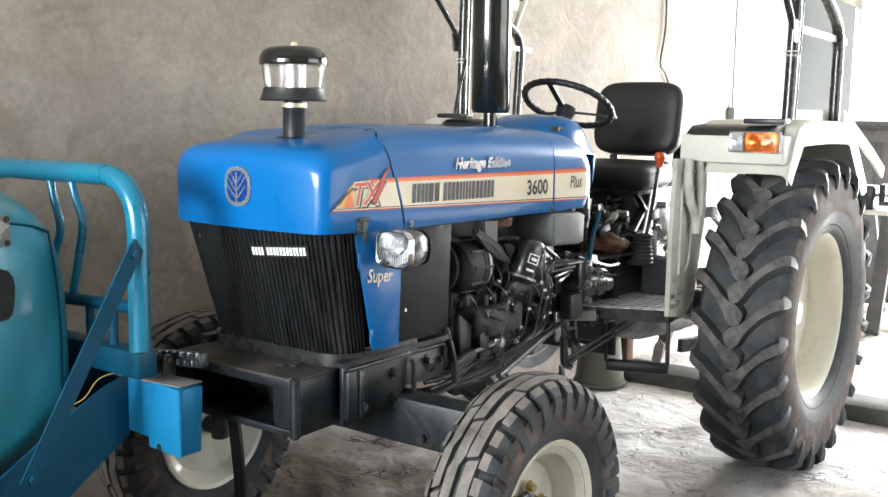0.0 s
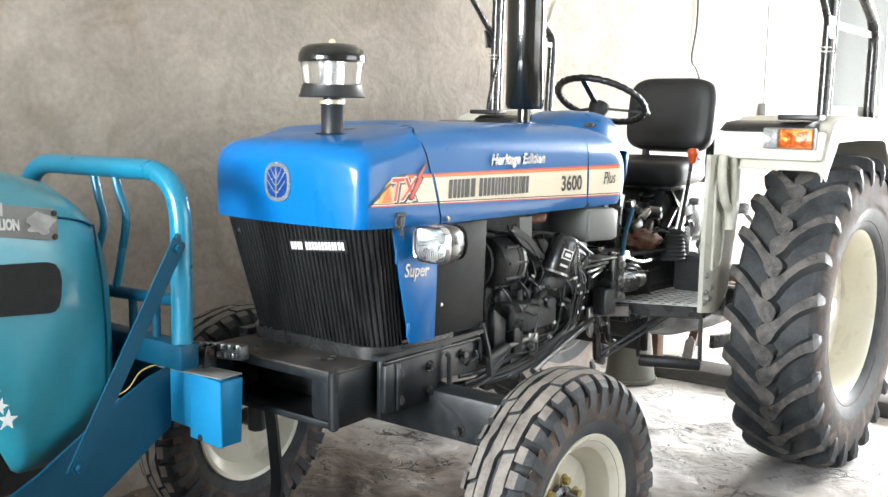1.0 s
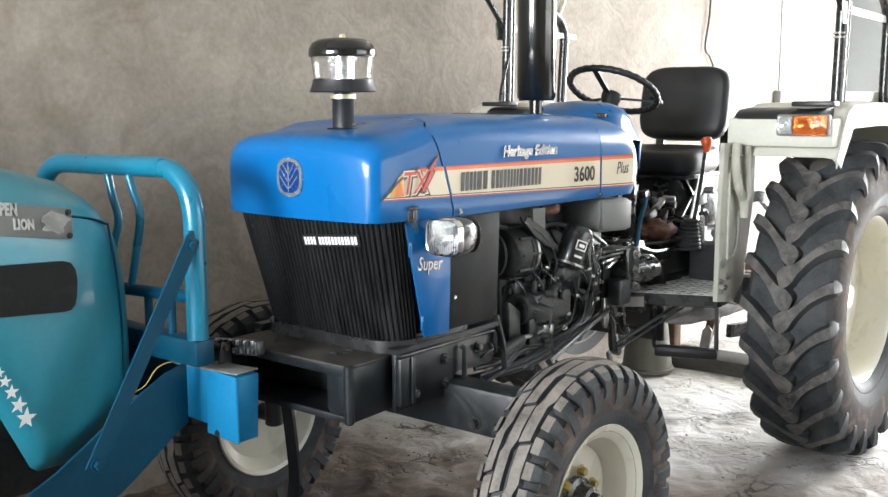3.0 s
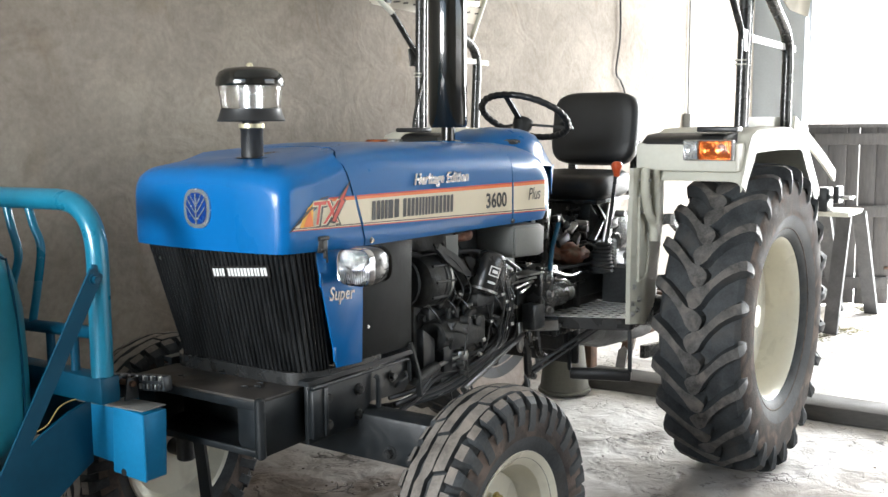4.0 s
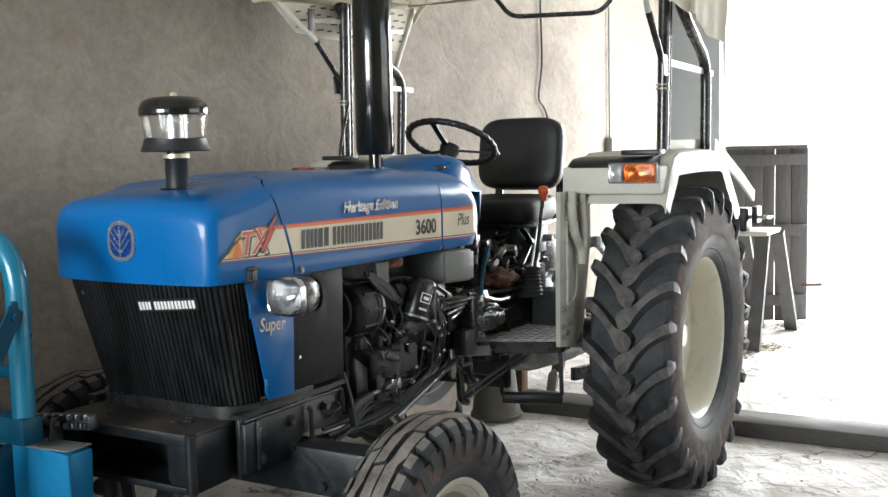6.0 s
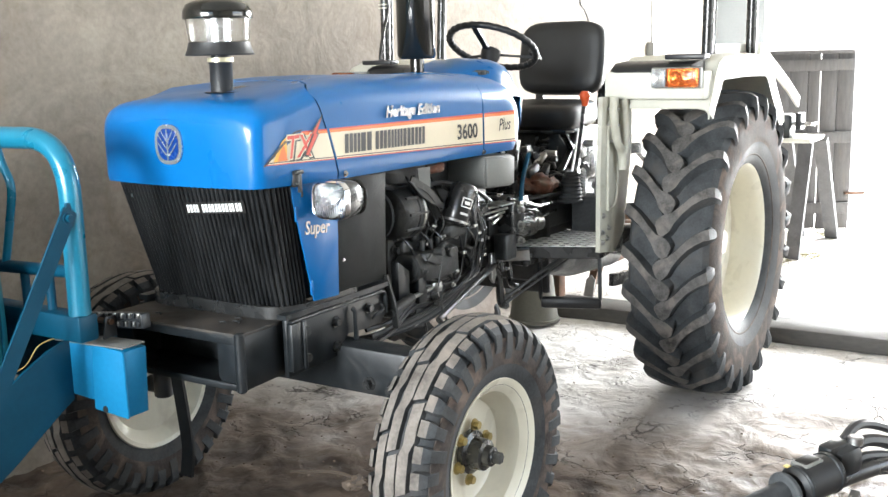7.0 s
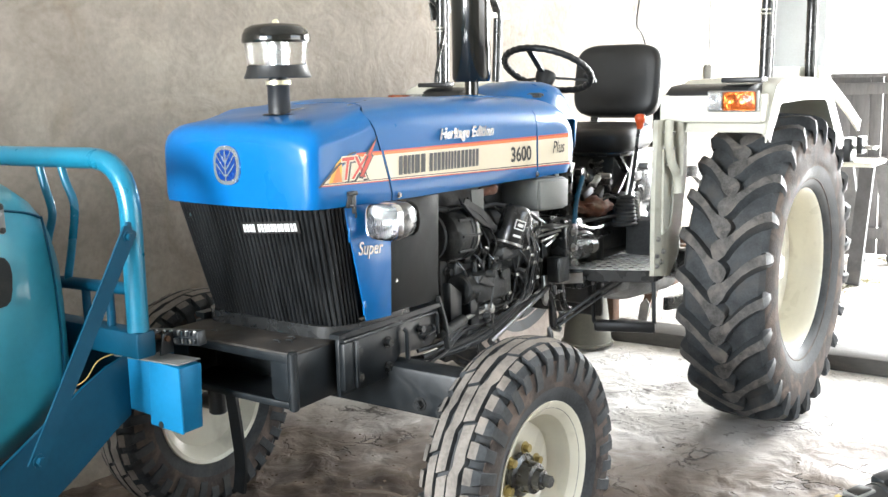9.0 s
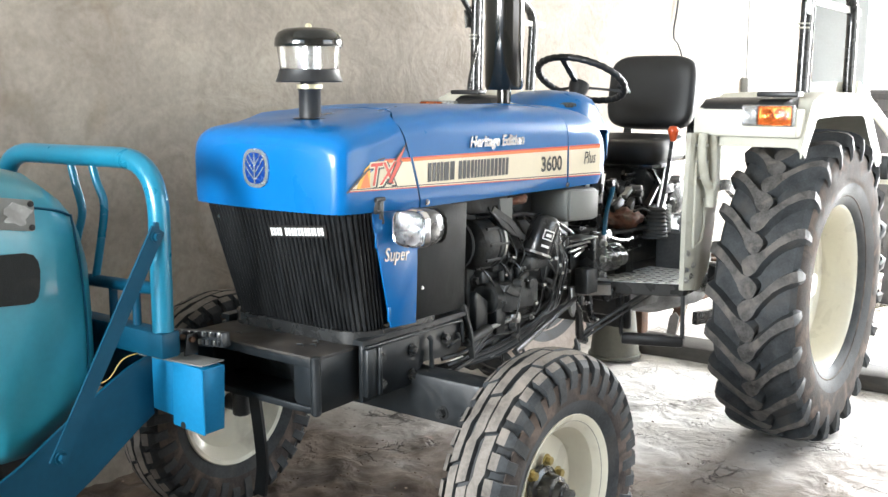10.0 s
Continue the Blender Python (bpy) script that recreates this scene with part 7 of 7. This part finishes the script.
for cx, cz_, r, rot in ((-1.024, 0.716, 0.027, 0.15), (-1.041, 0.752, 0.022, 0.3), (-1.056, 0.787, 0.019, 0.1), (-1.070, 0.816, 0.016, 0.2), (-1.082, 0.840, 0.013, 0.25)):
    tp("star", plate([(cx + (r if k % 2 == 0 else r * 0.42) * math.sin(k * math.pi / 5 + rot), cz_ + (r if k % 2 == 0 else r * 0.42) * math.cos(k * math.pi / 5 + rot)) for k in range(10)], 0.0008, tflank(0.003)), WHITE, "white star sticker")
# guard arch and bars
tp("guard_arch", tube(bent([(-0.60, 0.092, 0.80), (-0.60, 0.086, 1.292), (-0.60, 0.820, 1.284), (-0.60, 0.820, 0.80)], 0.15, 10), 0.028, 18), GUARD, "blue bent tube guard")
tp("guard_bar", tube(smooth_path([(-0.60, 0.369, 1.272), (-0.60, 0.350, 1.22), (-0.60, 0.322, 1.160), (-0.60, 0.345, 1.06), (-0.60, 0.378, 0.955)]), 0.0115, 10), GUARD)
tp("guard_bar", tube(smooth_path([(-0.60, 0.468, 1.270), (-0.60, 0.450, 1.21), (-0.60, 0.425, 1.135), (-0.60, 0.455, 1.06), (-0.60, 0.485, 0.955)]), 0.0115, 10), GUARD)
tp("cross_tube", tube([(-0.60, 0.10, 0.955), (-0.60, 0.82, 0.930)], 0.017, 12), DEEP)
tp("low_post", tube([(-0.60, 0.302, 0.945), (-0.60, 0.302, 0.82)], 0.012, 10), DEEP)
tp("low_post", tube([(-0.60, 0.200, 0.95), (-0.60, 0.200, 0.82)], 0.012, 10), DEEP)
tp("guard_sill", box((-0.60, 0.46, 0.812), (0.06, 0.80, 0.07), 0.008), DEEP)
# brace, gusset and bumper box
tp("brace", tube([V3((-0.622, 0.065, 1.118)), V3((-0.935, 0.075, 0.585))], 0, flat=(0.006, 0.042)), DEEP, "flat blue steel brace")
tp("brace_bolt", bolt((-0.632, 0.062, 1.100), (0, -1, 0), 0.010, 0.010), DEEP)
tp("brace_bolt", bolt((-0.924, 0.070, 0.602), (0, -1, 0), 0.012, 0.012), DEEP)
tp("brace_lug", plate([(-0.650, 1.075), (-0.60, 1.075), (-0.597, 1.130), (-0.628, 1.137)], 0.010, lambda u, v, w: V3((u, 0.076 - w, v)), bev=0.002), DEEP)
tp("gusset_plate", plate([(-0.592, 0.772), (-0.592, 0.606), (-0.640, 0.580), (-0.775, 0.492), (-0.98, 0.375), (-1.38, 0.22), (-1.43, 0.38), (-0.98, 0.575), (-0.860, 0.645), (-0.735, 0.716), (-0.66, 0.752)], 0.010, lambda u, v, w: V3((u, 0.165 - w, v)), bev=0.002), DEEP, "dark blue steel side plate")
tp("gusset_plate", plate([(-0.592, 0.772), (-0.592, 0.606), (-0.640, 0.580), (-0.775, 0.492), (-0.98, 0.375), (-1.38, 0.22), (-1.43, 0.38), (-0.98, 0.575), (-0.860, 0.645), (-0.735, 0.716), (-0.66, 0.752)], 0.010, lambda u, v, w: V3((u, 0.83 - w, v)), bev=0.002), DEEP)
bxx = tp("bumper_box", box((-0.520, 0.058, 0.660), (0.075, 0.124, 0.180), 0.004, Matrix.Rotation(0.05, 4, 'X')), SKYB, "sky-blue welded bumper box with a grey top")
part("box_wing", box((-0.505, 0.188, 0.668), (0.075, 0.14, 0.150), 0.004, Matrix.Rotation(0.05, 4, 'X')), SKYB, bxx)
part("box_top", plate([(-0.560, -0.008), (-0.483, -0.006), (-0.475, 0.260), (-0.553, 0.268)], 0.004, lambda u, v, w: V3((u, v, 0.752 - 0.05 * (v - 0.05) + w)), bev=0.001), GREYBOX, bxx)
part("weld_seam", tube([(-0.558, -0.006 + 0.001 * math.sin(k * 2.3), 0.748 - 0.178 * k / 24) for k in range(25)], 0.004, 6), SKYB, bxx)
# solid black disc paints the shade of a bolt hole
part("hole_disc", cyl((-0.5585, 0.080, 0.580), (-0.555, 0.080, 0.580), 0.010, seg=14), BLACKINK, bxx)
tp("bumper_beam", box((-0.47, 0.53, 0.67), (0.07, 0.75, 0.16), 0.008), DEEP)
# ribbed hitch strip on the box
hs = tp("hitch_strip", box((-0.475, 0.108, 0.800), (0.030, 0.235, 0.040), 0.005, Matrix.Rotation(-0.105, 4, 'X')), FRAME, "greasy ribbed hitch strip")
for k in range(15):
    y = 0.002 + 0.0152 * k
    for dz in (0.012, -0.010):
        part("strip_tooth", box((-0.493, y, 0.804 - 0.105 * (y - 0.108) + dz), (0.010, 0.008, 0.014), 0.002), STEEL if (k + (dz > 0)) % 2 else FRAME, hs)
for y in (0.090, 0.130):
    part("strip_lug", plate([(-0.540, 0.765), (-0.495, 0.765), (-0.495, 0.822), (-0.530, 0.822)], 0.006, lambda u, v, w: V3((u, y - w, v)), bev=0.001), FRAME, hs)
part("strip_pin", cyl((-0.518, 0.075, 0.808), (-0.518, 0.143, 0.808), 0.008, seg=12), RUST, hs)
tp("yellow_wire", tube(smooth_path([(-0.735, 0.20, 0.71), (-0.70, 0.19, 0.725), (-0.665, 0.185, 0.765), (-0.62, 0.18, 0.775), (-0.585, 0.17, 0.772)]), 0.0018, 6), WIRE_Y, "loose yellow wire")
# chassis and wheels beneath
tp("chassis", box((-1.65, TY, 0.56), (1.9, 0.30, 0.22), 0.02), IRON)
tp("front_axle_beam", box((-1.40, TY, 0.43), (0.10, 1.10, 0.10), 0.01), IRON)
tp("radiator_block", box((-0.85, TY, 0.70), (0.12, 0.44, 0.24), 0.01), IRON)
for side in (-1, 1):
    wm = Matrix.Translation((-1.40, TY + side * 0.52, 0.33)) @ (Matrix.Identity(4) if side < 0 else FLIP)
    wh = lathe([(0.0, 0.0), (0.06, 0.0), (0.13, 0.01), (0.17, -0.05), (0.19, -0.07), (0.20, -0.06), (0.18, 0.06), (0.0, 0.05)], axis='Y', seg=40)
    wh.transform(wm)
    w_ = tp("front_wheel", wh, CREAM, "front wheel")
    half = tyre_profile(0.33, 0.17, 0.19, 0.03)
    ty = lathe(half + [(r, -a) for r, a in half[-2::-1]], axis='Y', seg=56, closed=True)
    ty.transform(wm)
    part("tyre", ty, RUBBER, w_, "worn black tyre")
    wm = Matrix.Translation((-2.75, TY + side * 0.50, 0.60))
    wh = lathe([(0.0, 0.0), (0.12, 0.0), (0.30, 0.02), (0.34, -0.10), (0.36, -0.10), (0.34, 0.10), (0.0, 0.05)], axis='Y', seg=40)
    wh.transform(wm)
    w_ = tp("rear_wheel", wh, CREAM, "rear wheel")
    half = tyre_profile(0.60, 0.30, 0.34, 0.05)
    ty = lathe(half + [(r, -a) for r, a in half[-2::-1]], axis='Y', seg=64, closed=True)
    ty.transform(wm)
    part("tyre", ty, RUBBER, w_, "worn black tyre")

# ---- far end: gate leaf, work trestle, plank, beam ----
gate = empty("wooden_gate", (6.30, -0.165, 0.0), "dark wooden gate leaf of upright boards, standing open", "gate")
GM = Matrix.Rotation(math.atan2(-0.52, 0.30), 4, 'Z')
x = 0.0
widths = (0.15, 0.14, 0.10, 0.13, 0.13)
x = -sum(widths) / 2 - 0.02
for k, w in enumerate(widths):
    b = box((x + w / 2, 0, 0.715 + 0.004 * (k % 3)), (w + (-0.008 if k in (2, 3) else 0.0035), 0.028, 1.43), 0.004, bm=None)
    b.transform(GM)
    part("board", b, DARKWOOD, gate)
    x += w + 0.004
for z in (1.34, 0.76, 0.18):
    b = box((0, -0.03, z), (0.62, 0.03, 0.09), 0.005)
    b.transform(GM)
    part("ledge", b, DARKWOOD, gate)
b = box((-0.02, 0, 1.445), (0.66, 0.06, 0.03), 0.005)
b.transform(GM)
part("top_rail", b, DARKWOOD, gate)
b = cyl((0.28, -0.02, 0.30), (0.44, -0.02, 0.30), 0.012)
b.transform(GM)
part("gate_bolt", b, RUST, gate)

WORNLEG = mat("weathered_grey_leg", (0.075, 0.075, 0.078), 0.6, 0, 0.3, 10, 70, 0.1, (0.16, 0.155, 0.15), 0.3, 7)
bench = empty("work_trestle", (5.46, -0.29, 0.0), "dark steel work trestle with splayed legs", "trestle")
part("trestle_top", box((-0.18, 0.0, 0.838), (0.44, 0.30, 0.030), 0.006), FENDER, bench)
for (dx, dy), (ex, ey) in (((-0.36, -0.11), (-0.38, -0.05)), ((-0.36, 0.12), (-0.38, 0.17)), ((0.0, -0.13), (0.60, -0.12)), ((0.0, 0.12), (0.60, 0.14))):
    part("leg", tube([V3((dx, dy, 0.825)), V3((ex, ey, -0.01))], 0, flat=(0.095, 0.05)), WORNLEG, bench)
vise = empty("bench_vise", (5.16, -0.24, 0.853), "small dark bench vise on the trestle", "vise")
part("vise_body", box((0, 0, 0.085), (0.16, 0.10, 0.17), 0.015), FRAME, vise)
part("jaw", box((0.0, -0.10, 0.12), (0.13, 0.04, 0.12), 0.008), FRAME, vise)
part("screw", cyl((0, -0.20, 0.10), (0, 0.06, 0.10), 0.014), STEEL, vise)
part("handle", cyl((-0.09, -0.19, 0.10), (0.09, -0.19, 0.10), 0.008), STEEL, vise)

beam = part("floor_beam", box((3.00, -1.11, 0.028), (0.24, 3.2, 0.085), 0.012, Matrix.Rotation(0.03, 4, 'Z')), BEAM)
tagged(beam, "dark weathered beam lying on the cement floor", "beam")

# bucket and cultivator behind the tractor
bk_ = lathe([(0.0, 0.285), (0.098, 0.285), (0.106, 0.278), (0.136, 0.020), (0.146, 0.016), (0.146, 0.0), (0.134, 0.0), (0.102, 0.270), (0.0, 0.275)], seg=40)
bk_.transform(Matrix.Translation((2.68, 0.51, 0.002)))
bucket = part("bucket", bk_, OLIVE)
tagged(bucket, "upturned olive plastic bucket on the cement floor", "bucket")
cult = empty("cultivator", (3.34, 0.58, 0.0), "rusty field cultivator with spring tines", "cultivator")
part("frame_bar", box((0.0, 0.0, 0.46), (0.07, 1.10, 0.07), 0.006), RUST, cult)
part("frame_bar", box((0.45, 0.0, 0.46), (0.07, 1.10, 0.07), 0.006), RUST, cult)
for y in (-0.5, 0.5):
    part("frame_side", box((0.225, y, 0.46), (0.50, 0.06, 0.07), 0.006), RUST, cult)
for k, (x, y) in enumerate(((0.0, -0.45), (0.0, -0.15), (0.0, 0.15), (0.45, -0.30), (0.45, 0.0), (0.45, 0.3), (0.0, 0.40))):
    part("tine", tube(bent([V3((x, y, 0.46)), V3((x + 0.05, y, 0.25)), V3((x - 0.08, y, 0.03))], 0.12), 0, flat=(0.05, 0.022)), RUST if k % 2 else WOOD, cult)
    part("share", plate([(-0.03, 0.0), (0.03, 0.0), (0.03, 0.14), (0.0, 0.17), (-0.03, 0.14)], 0.008, (lambda x, y: lambda u, v, w: V3((x - 0.10 + v * 0.35 - w, y + u, -0.005 + v * 0.9)))(x, y)), STEEL, cult)
block = part("wood_block", box((3.11, 0.77, 0.15), (0.10, 0.13, 0.31), 0.008), WOOD)
tagged(block, "pale wooden block standing on the floor", "block")
block2 = part("wood_block", box((3.22, 0.64, 0.14), (0.09, 0.10, 0.28), 0.008), RUST)
tagged(block2, "brown wooden block standing on the floor", "block")

# hanging wires on the wall
wv = part("hanging_wire", tube(smooth_path([(4.80, 1.18, 4.59), (4.80, 1.18, 3.4), (4.80, 1.18, 2.6), (4.815, 1.18, 2.14), (4.75, 1.18, 1.87), (4.83, 1.18, 1.80), (4.90, 1.18, 1.72), (4.93, 1.18, 1.60)], 8), 0.008, 6), CABLE)
tagged(wv, "thin loose wire hanging down the wall", "wire")
wv = part("conduit", tube([(6.215, 1.18, 4.59), (6.215, 1.18, 1.55)], 0.009, 8), GREYBOX)
tagged(wv, "thin grey conduit fixed to the wall", "conduit")
sb = part("switch_box", box((6.20, 1.165, 1.46), (0.11, 0.07, 0.19), 0.01), GREYBOX)
tagged(sb, "grey switch box fixed to the plaster wall", "switch box")

# ---- parked motorcycle: only its handlebar end comes into view ----
bike = empty("motorcycle", (-0.834, -2.196, 0.0), "parked motorcycle with black rubber handlebar grip", "motorcycle")
BO = Matrix.Translation((0.45, 2.05, 0.0))


def mc(name, bm, material, label="", angle=40):
    ob = part(name, bm, material, bike, label, angle)
    ob.matrix_local = BO
    return ob


# bar runs along U; the fork and wheel stand clear of the view
S0, U = V3((-0.9062, -1.6514, 0.9948)), V3((0.8712, -0.4752, 0.1232)).normalized()
Wv = V3((-U.y, U.x, 0)).normalized()


def bar_at(d, up=0.0, out=0.0):
    up -= 0.45 * max(0.0, min(d, 0.6) - 0.2)
    return S0 + U * d + V3((0, 0, up)) + Wv * out


mc("handlebar", tube(bent([bar_at(-0.06), bar_at(0.25), bar_at(0.42, 0.01), bar_at(0.60, 0.03), bar_at(0.78, 0.01), bar_at(1.05)], 0.06), 0.011, 12), BLACK)
bm = bmesh.new()
rings = []
for k in range(25):
    d = -0.06 + 0.125 * k / 24
    rr = 0.0148 if k % 2 else 0.0142
    rings.append([bar_at(d) + (V3((0, 0, 1)) * math.sin(a) + Wv * math.cos(a)) * rr for a in (2 * math.pi * j / 18 for j in range(18))])
grid_faces(bm, rings, caps=True)
mc("grip", bm, RUBBER, "ribbed black rubber grip", 30)
ori = Matrix.Translation(bar_at(0.115)) @ U.to_track_quat('X', 'Z').to_matrix().to_4x4()


def mbox(c, s, bev=0.006, rot=None):
    b2 = box((0, 0, 0), s, bev)
    b2.transform(ori @ Matrix.Translation(c) @ (rot or Matrix()))
    return b2


mc("grip_flange", cyl(bar_at(0.066), bar_at(0.074), 0.024, bev=0.002), RUBBER)
mc("switch_housing", cyl(bar_at(0.082), bar_at(0.148), 0.0235, bev=0.005, seg=28), PLASTIC, "black switch housing")
for d_ in (0.088, 0.135):
    mc("housing_band", cyl(bar_at(d_), bar_at(d_ + 0.006), 0.0248, bev=0.0015, seg=28), FRAME)
mc("switch_pad", mbox((-0.004, 0.004, 0.0215), (0.030, 0.024, 0.006), 0.003), GREYBOX)
mc("switch_button", mbox((-0.004, 0.004, 0.0235), (0.024, 0.018, 0.006), 0.003), BLACKINK)
mc("yellow_mark", mbox((-0.030, 0.010, 0.0235), (0.006, 0.006, 0.002), 0.0005), WIRE_Y)
mc("lever_perch", mbox((0.055, 0.008, 0.004), (0.040, 0.040, 0.036), 0.010), FRAME, "lever perch with a mirror boss")
mc("pivot_screw", cyl(bar_at(0.185, 0.018, 0.0), bar_at(0.185, 0.030, 0.0), 0.009, bev=0.002), STEEL)
mc("clutch_lever", tube(smooth_path([bar_at(0.165, -0.03, -0.020), bar_at(0.10, -0.045, -0.050), bar_at(0.02, -0.05, -0.060), bar_at(-0.05, -0.05, -0.055)]), 0, flat=(0.010, 0.014)), STEEL)
mc("perch_cap", mbox((0.048, 0.010, 0.018), (0.036, 0.022, 0.018), 0.006), FRAME)
for k, (dz, dy) in enumerate(((0.030, 0.020), (0.012, 0.012), (-0.004, 0.004), (-0.020, -0.004))):
    mc("cable", tube(smooth_path([bar_at(0.175, dz * 0.7, dy * 0.6), bar_at(0.215, dz + 0.004, dy), bar_at(0.27, dz + 0.006, dy), bar_at(0.36, dz - 0.012, dy), bar_at(0.52, -0.16, 0.04)]), 0.006 if k != 1 else 0.008, 8), CABLE)
stem = bar_at(0.52)
mc("yoke", box(stem + V3((0, 0, -0.02)), (0.05, 0.20, 0.03), 0.008, Matrix.Rotation(1.19, 4, 'Z')), BLACK)
F_ = -Wv
axle = stem + F_ * 0.26 - V3((0, 0, stem.z - 0.29))
for sgn in (-1, 1):
    mc("fork_leg", tube([stem + U * sgn * 0.075 + V3((0, 0, -0.02)), axle + U * sgn * 0.075], 0.019, 12), CHROME)
wm = Matrix.Translation(axle) @ U.to_track_quat('Y', 'Z').to_matrix().to_4x4()
half = tyre_profile(0.292, 0.085, 0.225, 0.02)
ty = lathe(half + [(r, -a) for r, a in half[-2::-1]], axis='Y', seg=56, closed=True)
ty.transform(wm)
mc("tyre", ty, RUBBER, "black front tyre")
rm_ = lathe([(0.0, -0.03), (0.04, -0.03), (0.04, -0.01), (0.20, -0.012), (0.225, -0.03), (0.228, 0.03), (0.20, 0.012), (0.04, 0.01), (0.04, 0.03), (0.0, 0.03)], axis='Y', seg=40)
rm_.transform(wm)
mc("rim", rm_, STEEL)

# ---- loose litter on the floor ----
def litter(name, spots, seed, material, label, size, flat=0.25, long=1.0):
    """Many small broken flakes lying about; spots are (x, y, spread x, spread y, count)."""
    rnd = random.Random(seed)
    verts, faces = [], []
    for cx, cy, dx, dy, count in spots:
        for _ in range(count):
            x, y = cx + rnd.gauss(0, dx), cy + rnd.gauss(0, dy)
            s = size * rnd.uniform(0.35, 1.3)
            a = rnd.uniform(0, 6.28)
            z = floor_height(x, y)
            n = rnd.choice((4, 5, 6))
            k0 = len(verts)
            for lift in (-0.002, s * flat):
                for k in range(n):
                    t = 2 * math.pi * k / n
                    r = s * rnd.uniform(0.6, 1.0) * (0.8 if lift > 0 else 1.0)
                    u, v = r * math.cos(t) * long, r * math.sin(t) / long
                    verts.append((x + u * math.cos(a) - v * math.sin(a), y + u * math.sin(a) + v * math.cos(a), z + lift * rnd.uniform(0.6, 1.0)))
            faces.append([k0 + n + k for k in range(n)])
            for k in range(n):
                faces.append([k0 + k, k0 + (k + 1) % n, k0 + n + (k + 1) % n, k0 + n + k])
    me = bpy.data.meshes.new(name)
    me.from_pydata(verts, [], faces)
    me.materials.append(material)
    return tagged(new(name, me), label, "litter", kind="stuff")


CRUMB = mat("mud_crumb", (0.19, 0.145, 0.11), 0.9, 0, 0.2, 30, 150, 0.1, island=0.4)
FLAKE = mat("dark_flake", (0.12, 0.105, 0.09), 0.85, 0, 0.2, 30, 150, 0.1, island=0.5)
litter("mud_crumbs", [(-0.1, -0.1, 0.5, 0.5, 130), (0.4, -0.4, 0.5, 0.6, 130), (0.2, 0.7, 0.5, 0.25, 120), (0.9, -1.1, 0.5, 0.4, 50)], 21, CRUMB, "crumbs of dry brown mud on the floor", 0.0065, 0.5)
litter("dark_flakes", [(1.7, 0.0, 0.4, 0.3, 30), (4.35, 0.95, 0.2, 0.08, 130), (2.9, 0.9, 0.3, 0.12, 110)], 22, FLAKE, "dark flakes of dirt on the pale cement", 0.008, 0.12, 1.35)
litter("straw_wisps", [(5.32, -0.38, 0.10, 0.08, 260), (6.20, -0.35, 0.12, 0.06, 160), (4.9, -0.30, 0.12, 0.05, 90)], 23, STRAW, "wisps of dry straw by the trestle legs", 0.011, 0.25, 2.4)
twig = part("cord", tube(smooth_path([(0.32, 0.30, 0.008), (0.38, 0.12, 0.016), (0.36, -0.06, 0.010), (0.42, -0.22, 0.014), (0.40, -0.40, 0.006)], 8), 0.006, 6), CRUMB)
tagged(twig, "muddy cord lying on the dirt floor", "cord")
wad = bmesh.new()
bmesh.ops.create_icosphere(wad, subdivisions=3, radius=1.0)
for v in wad.verts:
    q = 1 + 0.5 * noise.fractal(v.co * 2.6 + V3((3, 1, 2)), 1.0, 2.0, 4)
    v.co = V3((0.34 + v.co.x * 0.045 * q, 0.02 + v.co.y * 0.035 * q, 0.012 + v.co.z * 0.022 * q))
tagged(part("clod", wad, CRUMB), "small brown clod of mud and roots", "clod")
